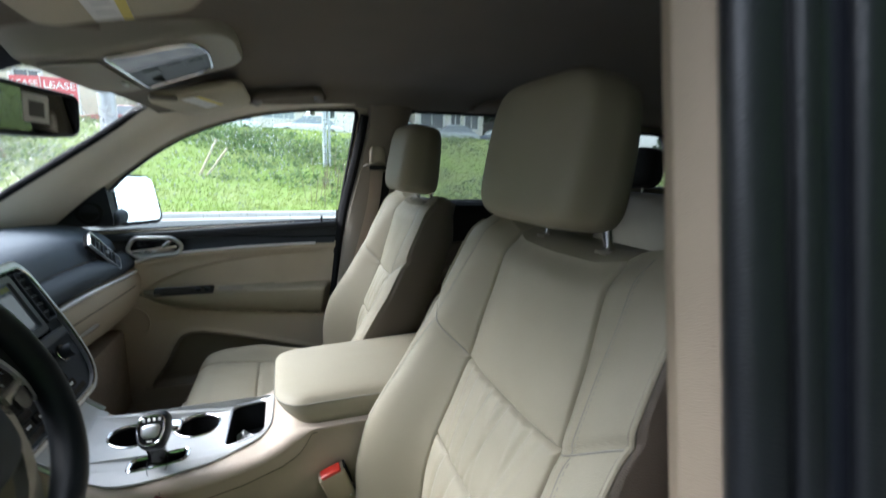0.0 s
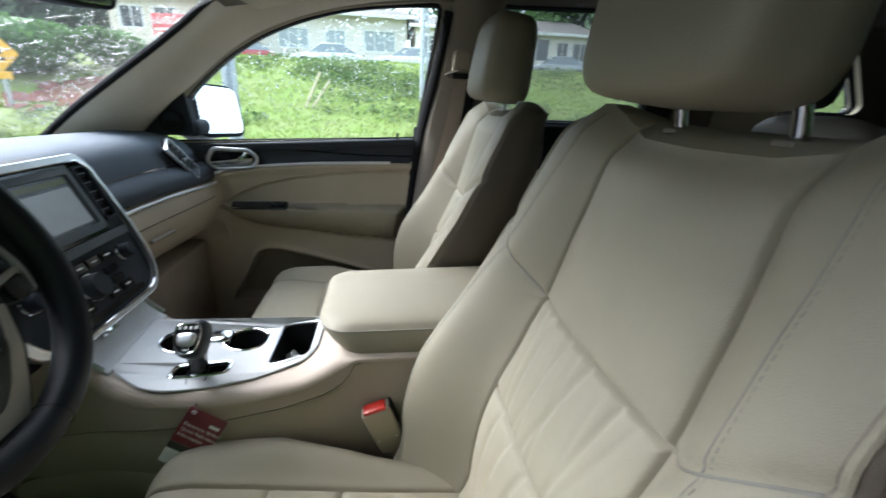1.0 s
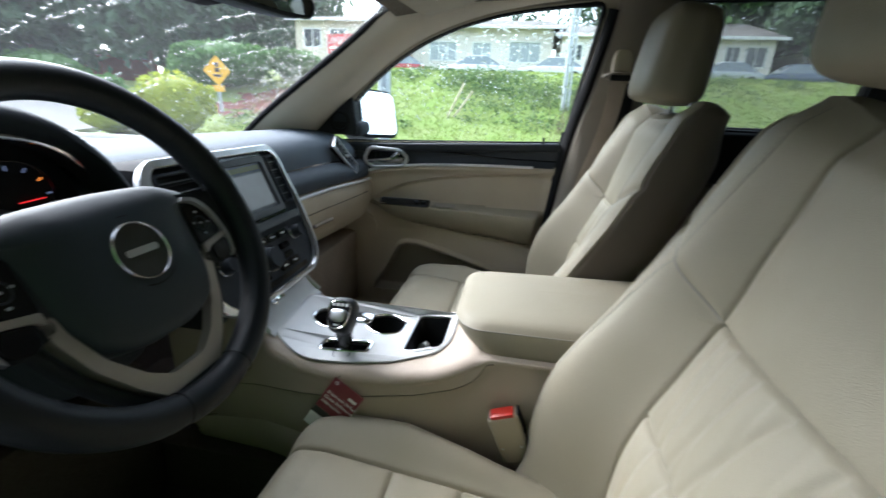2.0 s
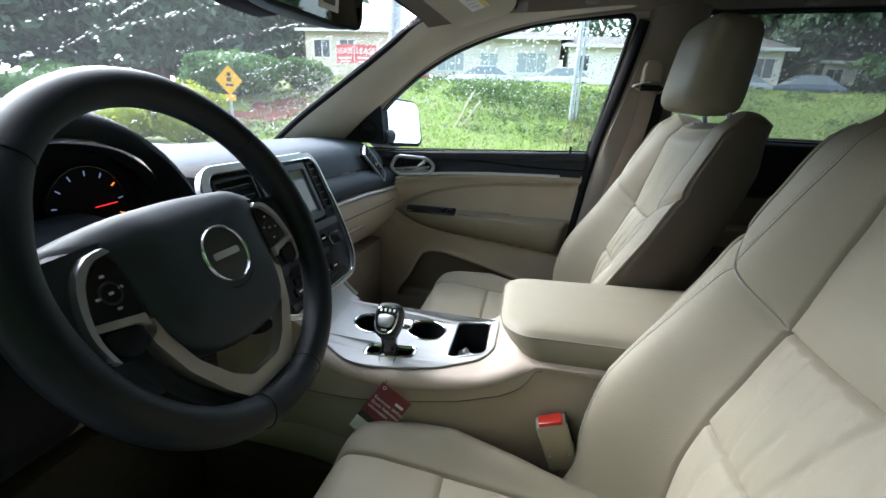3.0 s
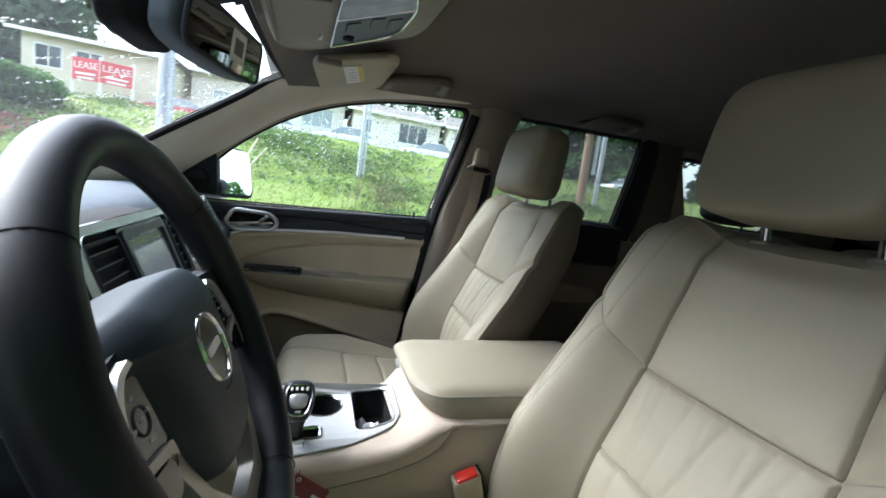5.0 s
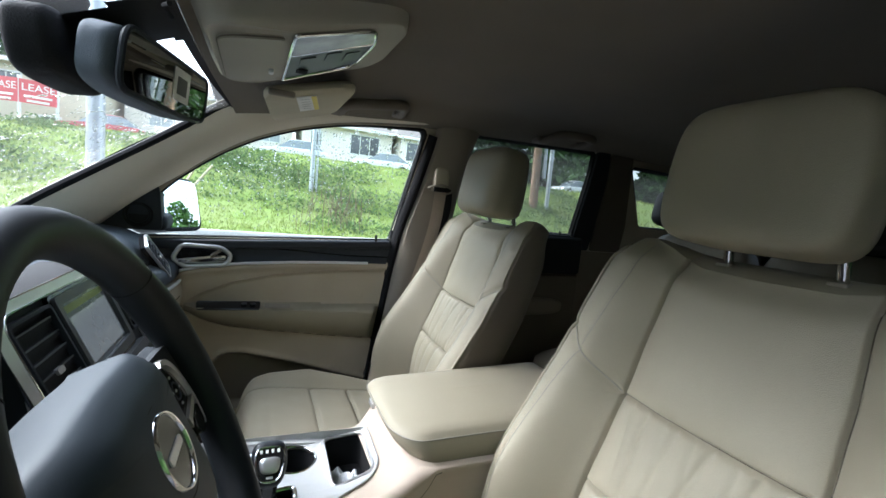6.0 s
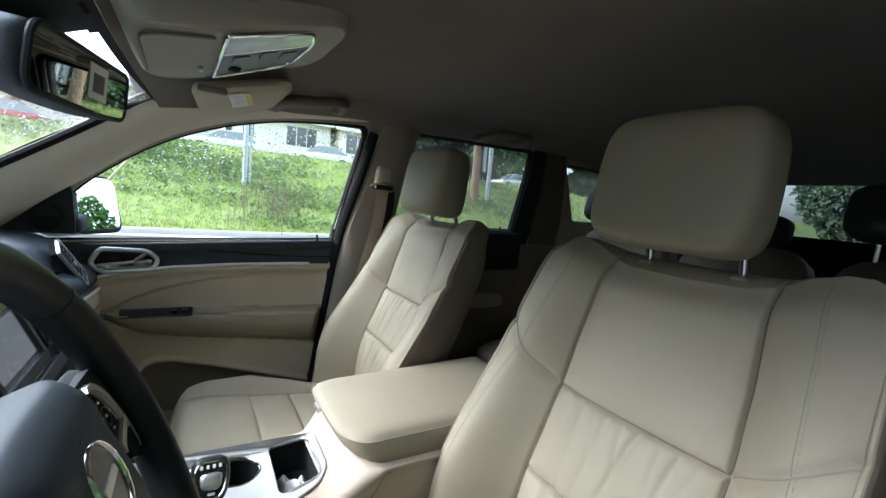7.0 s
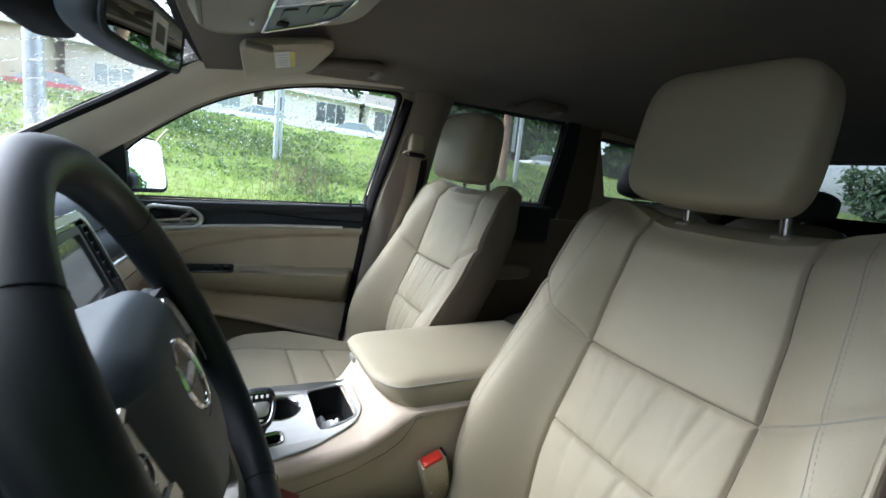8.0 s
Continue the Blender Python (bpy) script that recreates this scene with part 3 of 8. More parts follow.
def build_floor_and_ends():
    solo("floor", join(rbox((0.25, MID, 0.47), (3.4, 1.52, 0.06), 0.01), rbox((0.05, MID, 0.53), (0.5, 0.30, 0.10), 0.03), rbox((-0.62, 0.375, 0.553), (1.30, 0.29, 0.125), 0.03)), CARPET, "charcoal carpet on the car floor", "floor", kind="structure")
    bm = join(rbox((-1.46, MID, 0.79), (0.05, 1.56, 0.60), 0.01), rbox((-1.36, MID, 0.58), (0.30, 1.5, 0.05), 0.01, turn=(0, 35, 0)))
    solo("wall_firewall", bm, CARPET, "charcoal carpeted bulkhead behind the footwells", "wall", kind="structure")
    # Footwell shade is put into this panel's dark colour.
    solo("wall_footwell_driver", rbox((-1.20, -0.40, 0.77), (0.56, 0.04, 0.58), 0.01), BLACK_SOFT, "footwell side panel, darkened for the shade there", "wall", kind="structure")
    solo("wall_footwell_passenger", rbox((-1.24, 1.13, 0.77), (0.50, 0.05, 0.58), 0.01), PLASTIC_DIM, "taupe footwell side panel", "wall", kind="structure")
    solo("door_sill", rbox((-0.55, -0.40, 0.48), (0.86, 0.10, 0.08), 0.02), BLACK_SOFT, "charcoal plastic sill plate in the open doorway", "door sill", kind="structure")
    solo("roof_rail", moved(rbox((-0.46, -0.305, 1.60), (0.70, 0.05, 0.05), 0.02), Matrix.Identity(4)), PILLAR, "beige trimmed roof rail over the doorway", "roof rail", kind="structure")
    solo("underbody", join(rbox((0.28, MID, 0.36), (4.2, 1.5, 0.16), 0.03), rbox((-1.95, MID, 0.62), (0.95, 1.30, 0.45), 0.05)), BLACK_DULL, "plain dark underside of the car over the road", "car body", kind="structure")

    def bonnet(x, t):
        u = t * 2 - 1
        nose = smooth01((-1.95 - x) / 0.55)
        half = 0.80 - 0.10 * nose
        top = 1.085 - 0.10 * nose * nose - 0.05 * (x + 1.40) * -0.6 + 0.02 * (1 - u * u)
        fall = smooth01((abs(u) - 0.80) / 0.20)
        return Vector((x, MID + half * u, top - 0.62 * fall ** 2.2))
    bm = grid(bonnet, span(-2.50, -1.43, 24), span(0, 1, 40), thick=Vector((0, 0, -0.012)))
    solo("bonnet", bm, BODY, "dark grey painted bonnet and wings of the car", "car body", kind="structure")
    solo("nose", rbox((-2.47, MID, 0.72), (0.16, 1.42, 0.52), 0.07, 4), BODY, "dark grey painted front of the car", "car body", kind="structure")
    for x in (-1.78, 1.32):
        for y in (MID - 0.76, MID + 0.76):
            wheel = thing("road_wheel", (x, y, 0.36), "black road tyre on a grey rim, standing on the wet road", "wheel", "wheels of the car")
            part("tyre", tube([(x, y - 0.12, 0.36), (x, y - 0.09, 0.36), (x, y + 0.09, 0.36), (x, y + 0.12, 0.36)], [0.31, 0.36, 0.36, 0.31], 28), RUBBER, wheel)
            part("rim", tube([(x, y - 0.125, 0.36), (x, y + 0.125, 0.36)], 0.22, 24), PEWTER, wheel, "grey metal rim")
    # tailgate with its window
    outer = [(-0.40, 0.50), (1.14, 0.50), (1.14, 1.20), (1.04, 1.63), (-0.30, 1.63), (-0.40, 1.20)]
    hole = arc_loop([(-0.22, 1.345), (-0.16, 1.610), (0.905, 1.610), (0.965, 1.345)], 0.04, 4)
    bm = plate([outer, hole], lambda y, z, d: Vector((1.93 - 0.25 * max(0, z - 1.2) + d, y, z)), 0.05)
    solo("wall_tailgate", bm, BLACK_DULL, "dark trimmed tailgate round the rear window", "wall", kind="structure")
    ob = thing("window_7", (1.88, MID, 1.36), "wet rear window of the tailgate", "rear window", kind="structure")
    pane = part("pane", plate([hole], lambda y, z, d: Vector((1.955 - 0.25 * max(0, z - 1.2) + d, y, z)), 0.004), GLASS_REAR, ob)
    solo("parcel_deck", rbox((1.45, MID, 0.80), (0.9, 1.48, 0.04), 0.01), CARPET, "charcoal carpeted luggage floor", "luggage floor", kind="structure")


build_lining()
build_windscreen()
build_side(False)
build_side(True)
build_a_pillar(False)
build_a_pillar(True)
build_b_pillar_passenger()
build_b_pillar_driver()
build_floor_and_ends()


# ---- the front seats ----
SEAM_A, SEAM_B = 1.060, 0.925   # heights of the two cross seams of the backrest


def panel_half(z):
    """Half width of the middle panels: they narrow towards the top."""
    return interp(z, [(0.66, 0.135), (1.06, 0.135), (1.16, 0.131), (1.27, 0.121)])


def back_center(z):
    """x of the middle of the backrest at a height."""
    x = -0.123 - (1.056 - z) * (0.36 if z < 1.056 else 0.275)
    x += 0.02 * math.exp(-((z - 0.75) / 0.07) ** 2)
    return x - 0.010 * math.exp(-((z - 0.92) / 0.10) ** 2)


def back_half(z):
    return interp(z, [(0.66, 0.230), (0.78, 0.246), (0.92, 0.257), (1.05, 0.258), (1.15, 0.254), (1.24, 0.248), (1.275, 0.242), (1.30, 0.228), (1.32, 0.205)])


def crest(z):
    """Where the side bolster stands proudest: its distance from the middle and by how much."""
    return interp(z, [(0.66, 0.208), (0.92, 0.228), (1.05, 0.220), (1.113, 0.208), (1.22, 0.202), (1.30, 0.195)]), interp(z, [(0.66, 0.085), (0.80, 0.100), (0.92, 0.096), (1.05, 0.070), (1.113, 0.054), (1.20, 0.034), (1.28, 0.015), (1.32, 0.0)])


PLEATS = [(-0.108, 0.7, 0.5), (-0.080, 0.35, 1.0), (-0.055, -0.2, 0.45), (-0.022, 0.5, 1.1), (0.004, -0.5, 0.6), (0.030, 0.15, 0.9), (0.052, -0.7, 0.4), (0.082, -0.35, 1.0), (0.110, -0.6, 0.5)]


def backrest_point(a, z):
    """a: -1..1 across the front (0.5 at the panel seam, 0.82 on the bolster's crest, 1 at the outer edge)."""
    s, k = (1 if a >= 0 else -1), abs(a)
    # the top dips between broad shoulders
    top = interp(k, [(0.0, 1.274), (0.35, 1.276), (0.5, 1.284), (0.62, 1.300), (0.76, 1.311), (0.88, 1.312), (0.95, 1.305), (1.0, 1.288)])
    z = z - (1.325 - top) * smooth01((z - 1.08) / 0.245)
    c, proud = crest(z)
    w, inner = back_half(z), panel_half(z)
    base = back_center(z)
    if k <= 0.5:
        y, x = k / 0.5 * inner, base
    elif k <= 0.82:
        t = (k - 0.5) / 0.32
        y = inner + (c - inner) * t
        x = base - proud * smooth01(t) ** 0.8
    else:
        t = (k - 0.82) / 0.18
        y = c + (w - c) * math.sin(t * math.pi / 2)
        x = base - proud + (0.30 * proud + 0.008) * (1 - math.cos(t * math.pi / 2))
    roll = smooth01((z - top + 0.05) / 0.05)
    x += 0.020 * roll * roll
    zz = z
    # seams: narrow grooves with pillowed leather between them
    dy = abs(y - inner) if k < 0.82 else 9
    dz = 9.0
    if k <= 0.5:
        dz = min(abs(z - SEAM_A), abs(z - SEAM_B))
    else:
        dz = abs(z - (SEAM_A + (y - inner) * 0.75))
    d = min(dy, dz)
    if d is dz and k > 0.5:
        x += 0.005 * math.exp(-(d / 0.007) ** 2) + 0.004 * math.exp(-d / 0.016)
    else:
        x += 0.0075 * math.exp(-(d / 0.0028) ** 2) + 0.0085 * math.exp(-d / 0.014)
    if k <= 0.5:
        x -= 0.008 * (1 - (y / inner) ** 2)
        if SEAM_B < z < SEAM_A:
            t = (z - SEAM_B) / (SEAM_A - SEAM_B)
            for p, lean, amp in PLEATS:
                dd = s * y - p - lean * 0.05 * (1 - t)
                x += 0.0052 * amp * (0.25 + 0.75 * t) * math.exp(-(dd / 0.0052) ** 2) * smooth01((1 - t) / 0.06)
        elif z <= SEAM_B:
            t = (z - 0.70) / (SEAM_B - 0.70)
            for p, lean, amp in PLEATS[1::2]:
                dd = s * y - p - lean * 0.06 * (1 - t)
                x += 0.0046 * amp * max(0, t) ** 2 * math.exp(-(dd / 0.006) ** 2)
    x += 0.0016 * noise.noise(Vector((s * y * 22, z * 19, 3)))
    return Vector((x, s * y, zz))


def cushion_point(a, x):
    """The seat cushion: a -1..1 across, x along."""
    s, k = (1 if a >= 0 else -1), abs(a)
    half = interp(x, [(-0.742, 0.140), (-0.725, 0.180), (-0.70, 0.212), (-0.66, 0.240), (-0.60, 0.254), (-0.50, 0.252), (-0.42, 0.238), (-0.32, 0.222), (-0.15, 0.21)])
    mid_h = interp(x, [(-0.742, 0.10), (-0.72, 0.135), (-0.68, 0.155), (-0.50, 0.150), (-0.15, 0.135)])
    c = half - 0.045
    z0 = interp(x, [(-0.73, 0.758), (-0.62, 0.764), (-0.50, 0.752), (-0.35, 0.738), (-0.15, 0.725)])
    proud = interp(x, [(-0.70, 0.004), (-0.62, 0.016), (-0.50, 0.030), (-0.40, 0.022), (-0.30, 0.006), (-0.15, 0.0)])
    if k <= 0.5:
        y, z = k / 0.5 * mid_h, z0
    elif k <= 0.82:
        t = (k - 0.5) / 0.32
        y, z = mid_h + (c - mid_h) * t, z0 + proud * smooth01(t)
    else:
        t = (k - 0.82) / 0.18
        y, z = c + (half - c) * math.sin(t * math.pi / 2), z0 + proud - (proud + 0.07) * (1 - math.cos(t * math.pi / 2))
    xx = x
    if x < -0.635:   # the front rolls down
        t = smooth01((-0.635 - x) / 0.107)
        z -= 0.085 * t * t
        xx = x + 0.02 * t * t
    dy = abs(y - mid_h) if k < 0.82 else 9
    dx = min(abs(x + 0.505), abs(x + 0.40)) if k <= 0.5 else 9
    d = min(dy, dx)
    z -= 0.006 * math.exp(-(d / 0.003) ** 2) + 0.006 * math.exp(-d / 0.016)
    if k <= 0.5:
        z += 0.007 * (1 - (y / mid_h) ** 2)
    z += 0.0018 * noise.noise(Vector((s * y * 18, x * 16, 8)))
    return Vector((xx, s * y, z))


def a_steps():
    """Finer across the seams."""
    half = span(0, 0.465, 54) + span(0.465, 0.5, 9)[1:] + span(0.5, 0.53, 6)[1:] + span(0.53, 0.82, 20)[1:] + span(0.82, 1.0, 10)[1:]
    return [-a for a in half[:0:-1]] + half


def build_seat(y0):
    seat = thing("car_seat", (-0.30, y0, 0.50), "", "car seat", "front seats")
    shift = pose(0, y0, 0)
    us = a_steps()
    zs = sorted(span(0.66, 1.325, 130) + [s + d for s in (SEAM_A, SEAM_B) for d in span(-0.012, 0.012, 12)])
    panels = [("upper_panel", lambda a, z: abs(a) < 0.5 and SEAM_A < z, ""),
              ("pleated_panel", lambda a, z: abs(a) < 0.5 and SEAM_B < z <= SEAM_A, "gathered leather with soft pleats"), ("lumbar_panel", lambda a, z: abs(a) < 0.5 and z <= SEAM_B, ""),
              ("bolster", lambda a, z: 0.5 <= a < 0.93, ""), ("bolster", lambda a, z: -0.93 < a <= -0.5, ""),
              ("bolster_side", lambda a, z: a >= 0.93, "vinyl bolster side with shade put into its colour"), ("bolster_side", lambda a, z: a <= -0.93, "vinyl bolster side with shade put into its colour")]
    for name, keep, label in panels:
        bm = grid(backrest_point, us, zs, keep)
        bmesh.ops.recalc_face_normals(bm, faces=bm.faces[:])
        part(name, moved(bm, shift), VINYL_SHADED if name == "bolster_side" else LEATHER, seat, label, sharp=60)
    # sides and back of the backrest
    rings = []
    for z in span(0.66, 1.325, 24):
        p = backrest_point(1, z)
        w, x0 = abs(p.y), p.x
        xb = back_center(z) + 0.115 - 0.03 * smooth01((z - 1.2) / 0.12)
        zt = p.z
        ring = [Vector((x0 - 0.002, w, zt))]
        for j in range(1, 16):
            t = j / 16
            ang = math.pi * t
            yy = w * (abs(math.cos(ang)) ** 0.45) * (1 if math.cos(ang) >= 0 else -1)
            xx = x0 + (xb - x0) * (math.sin(ang) ** 0.6)
            ring.append(Vector((xx, yy, zt)))
        ring.append(Vector((x0 - 0.002, -w, zt)))
        rings.append(ring)
    bm = loft(rings, cap=False, closed=False)
    part("back_cover", moved(bm, shift), VINYL_SHADED, seat, "vinyl side and rear cover, darkened for shade", sharp=60)
    rim_p = backrest_point(1, 1.325)

    def rear_line(y):
        c = min(1.0, abs(y) / abs(rim_p.y)) ** (1 / 0.45)
        xb = back_center(1.325) + 0.085
        return Vector((rim_p.x + (xb - rim_p.x) * max(0.0, 1 - c * c) ** 0.3, max(-rim_p.y, min(rim_p.y, y)), rim_p.z))
    def roll_point(a, t):
        p = backrest_point(a, 1.325)
        return p.lerp(rear_line(p.y), t) + Vector((0, 0, 0.008 * math.sin(math.pi * t)))
    # The outer shoulders take the shade-darkened side colour too.
    for name, keep, m in (("top_roll", lambda a, t: abs(a) < 0.90, LEATHER), ("shoulder", lambda a, t: a >= 0.90, VINYL_SHADED), ("shoulder", lambda a, t: a <= -0.90, VINYL_SHADED)):
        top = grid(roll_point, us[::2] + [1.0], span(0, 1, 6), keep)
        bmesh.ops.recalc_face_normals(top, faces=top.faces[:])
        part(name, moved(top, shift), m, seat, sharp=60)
    # the seams and the stitched piping down both bolsters
    def stitch_at(z):
        return interp(z, [(0.72, 0.80), (1.00, 0.815), (1.10, 0.80), (1.22, 0.765), (1.32, 0.735)])
    stitches = []
    for s in (-1, 1):
        line = [backrest_point(s * 0.5, z) for z in span(0.70, 1.30, 60)]
        part("seam", moved(tube(line, 0.0016, 5), shift), SEAM, seat)
        line = [backrest_point(s * stitch_at(z), z) + Vector((0.0001, 0, 0)) for z in span(0.72, 1.315, 90)]
        part("stitch_line", moved(tube(line, 0.0008, 5), shift), STITCH, seat)
        for i in range(88):        # a row of short stitches beside it
            p, q = (backrest_point(s * (stitch_at(z) + 0.018), z) for z in (0.74 + 0.0064 * i, 0.74 + 0.0064 * i + 0.0038))
            stitches.append(tube([p, q], 0.0005, 4))
        line = [backrest_point(s * 0.94, z) + Vector((-0.001, s * 0.001, 0)) for z in span(0.72, 1.31, 70)]
        part("piping", moved(tube(line, 0.0032, 7), shift), LEATHER, seat, "rounded leather piping")
        line = []
        for a in span(0.5, 0.93, 18):
            z = SEAM_A
            for _ in range(6):
                z = SEAM_A + (abs(backrest_point(s * a, z).y) - panel_half(z)) * 0.75
            line.append(backrest_point(s * a, z) + Vector((-0.0016, 0, 0)))
        part("seam", moved(tube(line, 0.0012, 5), shift), STITCH, seat)
    tagged(part("stitches", moved(join(*stitches), shift), STITCH, seat), "rows of fine beige stitches", kind="stuff")
    for z in (SEAM_A, SEAM_B):
        part("seam", moved(tube([backrest_point(a, z) for a in span(-0.5, 0.5, 30)], 0.0011, 5), shift), SEAM, seat)
    for x in (-0.505, -0.40):
        part("seam", moved(tube([cushion_point(a, x) for a in span(-0.5, 0.5, 30)], 0.0011, 5), shift), SEAM, seat)
    # the cushion
    xs = span(-0.742, -0.15, 116)
    for name, keep in (("front_cushion_panel", lambda a, x: abs(a) < 0.5 and x < -0.505), ("middle_cushion_panel", lambda a, x: abs(a) < 0.5 and -0.505 <= x < -0.40), ("rear_cushion_panel", lambda a, x: abs(a) < 0.5 and x >= -0.40), ("cushion_bolster", lambda a, x: a >= 0.5), ("cushion_bolster", lambda a, x: a <= -0.5)):
        bm = grid(cushion_point, us, xs, keep)
        bmesh.ops.recalc_face_normals(bm, faces=bm.faces[:])
        if sum(f.normal.z for f in bm.faces) < 0:
            bmesh.ops.reverse_faces(bm, faces=bm.faces[:])
        part(name, moved(bm, shift), LEATHER, seat, sharp=60)
    rim = [cushion_point(1, x) for x in xs] + [cushion_point(a, -0.15) for a in reversed(us)] + [cushion_point(-1, x) for x in reversed(xs)] + [cushion_point(a, -0.742) for a in us]
    rings = [[p + Vector((0, 0, 0)) for p in rim], [Vector((p.x * 0.99, p.y * 1.0, p.z * 0.4 + 0.655 * 0.6)) for p in rim], [Vector((p.x * 0.97 - 0.01, p.y * 0.97, 0.60)) for p in rim]]
    bm = loft(rings, cap=False)
    part("cushion_skirt", moved(bm, shift), VINYL_SHADED, seat, "vinyl skirt, darkened for shade", sharp=60)
    part("seat_base", moved(join(rbox((-0.42, 0, 0.585), (0.48, 0.44, 0.05), 0.012), rbox((-0.42, 0.19, 0.53), (0.52, 0.04, 0.07), 0.006), rbox((-0.42, -0.19, 0.53), (0.52, 0.04, 0.07), 0.006)), shift), BLACK_DULL, seat, "black steel frame and rails")
    part("hinge_cover", moved(rbox((-0.175, -0.262, 0.70), (0.14, 0.03, 0.10), 0.012, 3), shift), PLASTIC, seat)

    # the headrest
    def hr(q):
        x, y, z = q
        wide = 1.0 - 0.05 * z * z - 0.03 * max(0, z) ** 3
        x2 = x * (1.0 - 0.10 * z) - 0.033 * (1 - y * y)
        return Vector((x2, y * wide * (1 - 0.20 * max(0, x) ** 1.5), z))
    m = pose(-0.050, y0 + 0.012, 1.409, 0, 7, 0)
    head = part("headrest", puff((0.122, 0.246, 0.198), 5.6, 36, m, hr), LEATHER, seat, "padded leather headrest", sharp=70)
    for s in (-1, 1):
        part("headrest_post", moved(tube([(-0.028, s * 0.070, 1.345), (-0.018, s * 0.070, 1.30), (-0.010, s * 0.070, 1.25)], 0.0068, 12), shift), CHROME, head, "chrome post")
        part("post_collar", moved(rbox((-0.018, s * 0.070, 1.285), (0.024, 0.022, 0.007), 0.003), shift), PLASTIC_DIM, seat, "plastic post collar")
    return seat


driver_seat = tagged(build_seat(-0.010), "beige leather driver's seat with pleated backrest, beside the console")
passenger_seat = tagged(copy_thing(driver_seat, pose(-0.30, 0.757, 0.50)), "beige leather passenger seat with pleated backrest, below the side window")
for child in passenger_seat.children:        # this headrest is pushed a little further back
    if child.name.startswith("headrest"):
        child.matrix_basis = pose(0.014, -0.002, -0.002) @ child.matrix_basis
part("woven_tag", rbox((-0.066, -0.243, 1.222), (0.024, 0.010, 0.046), 0.003, 2, (0, 20, 0)), TAG_GREY, driver_seat, "grey woven tag in the side seam")


# ---- the rear bench ----
def build_rear_bench():
    ob = thing("rear_bench", (0.70, MID, 0.50), "beige leather rear bench in the dark back of the car", "car seat")
    for y, w in ((MID - 0.47, 0.46), (MID, 0.42), (MID + 0.47, 0.46)):
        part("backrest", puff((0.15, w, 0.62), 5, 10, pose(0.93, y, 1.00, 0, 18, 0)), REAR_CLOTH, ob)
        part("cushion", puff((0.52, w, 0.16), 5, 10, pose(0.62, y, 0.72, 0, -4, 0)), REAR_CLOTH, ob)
    for y, h in ((MID - 0.385, 1.43), (MID + 0.56, 1.405), (MID, 1.36)):
        hd = part("headrest", puff((0.10, 0.26, 0.165 if h > 1.4 else 0.10), 4, 12, pose(0.98, y, h, 0, 10, 0)), CHARCOAL_CLOTH, ob, "charcoal headrest")
        for s in (-1, 1):
            part("headrest_post", tube([(0.985, y + s * 0.05, h - 0.05), (0.98, y + s * 0.05, 1.25)], 0.006, 8), CHROME, hd)


build_rear_bench()


# ---- the middle console ----
TOP_Z = [(-1.0, 0.985), (-0.86, 0.940), (-0.815, 0.918), (-0.78, 0.885), (-0.755, 0.869), (-0.70, 0.861), (-0.55, 0.856), (-0.47, 0.866), (-0.44, 0.880), (-0.405, 0.903), (0.0, 0.905)]
SEAM_Z = [(-1.0, 0.755), (-0.86, 0.775), (-0.72, 0.794), (-0.582, 0.812), (-0.498, 0.824), (-0.435, 0.840), (-0.407, 0.855), (-0.39, 0.877), (-0.38, 0.897), (0.0, 0.897)]
NEAR_Y = [(-1.0, 0.255), (-0.80, 0.243), (-0.70, 0.222), (-0.63, 0.215), (-0.50, 0.225), (-0.42, 0.234), (0.0, 0.238)]

FAR_Y = [(-1.0, 0.520), (-0.86, 0.495), (-0.79, 0.470), (-0.46, 0.470), (-0.43, 0.505), (-0.40, 0.528), (0.0, 0.528)]


def console_profile(x, t):
    """The upper shell across: t 0 on the driver's side seam, 1 on the other."""
    z1, z0, y0, y1 = interp(x, TOP_Z), interp(x, SEAM_Z), interp(x, NEAR_Y), interp(x, FAR_Y)
    r = min(0.022, (z1 - z0) * 0.45)
    if t < 0.2:
        return Vector((x, y0 + 0.004 * t, z0 + (z1 - r - z0) * t / 0.2))
    if t < 0.35:
        a = (t - 0.2) / 0.15 * math.pi / 2
        return Vector((x, y0 + r - r * math.cos(a), z1 - r + r * math.sin(a)))
    if t < 0.65:
        return Vector((x, y0 + r + (y1 - y0 - 2 * r) * (t - 0.35) / 0.3, z1))
    if t < 0.8:
        a = (t - 0.65) / 0.15 * math.pi / 2
        return Vector((x, y1 - r + r * math.sin(a), z1 - r + r * math.cos(a)))
    return Vector((x, y1, z1 - r - (z1 - r - z0) * (t - 0.8) / 0.2))


PANEL = arc_loop([(-0.768, 0.272), (-0.70, 0.229), (-0.63, 0.233), (-0.54, 0.262), (-0.478, 0.289), (-0.455, 0.318), (-0.452, 0.432), (-0.468, 0.448), (-0.70, 0.434), (-0.776, 0.434)], [.012, .05, .05, .05, .035, .03, .03, .02, .03, .012], 5)


def disc_loop(cx, cy, rx, ry, n=28):
    return [(cx + rx * math.cos(2 * math.pi * i / n), cy + ry * math.sin(2 * math.pi * i / n)) for i in range(n)]


CUPS = [(-0.594, 0.381, 0.040), (-0.703, 0.373, 0.039)]
BIN = arc_loop([(-0.538, 0.286), (-0.464, 0.306), (-0.462, 0.430), (-0.536, 0.434)], 0.018, 5)
SLOT = arc_loop([(-0.682, 0.258), (-0.596, 0.272), (-0.596, 0.306), (-0.682, 0.292)], 0.010, 4)


def on_top(x, y, d):
    return Vector((x, y, interp(x, TOP_Z) + 0.0008 + d))


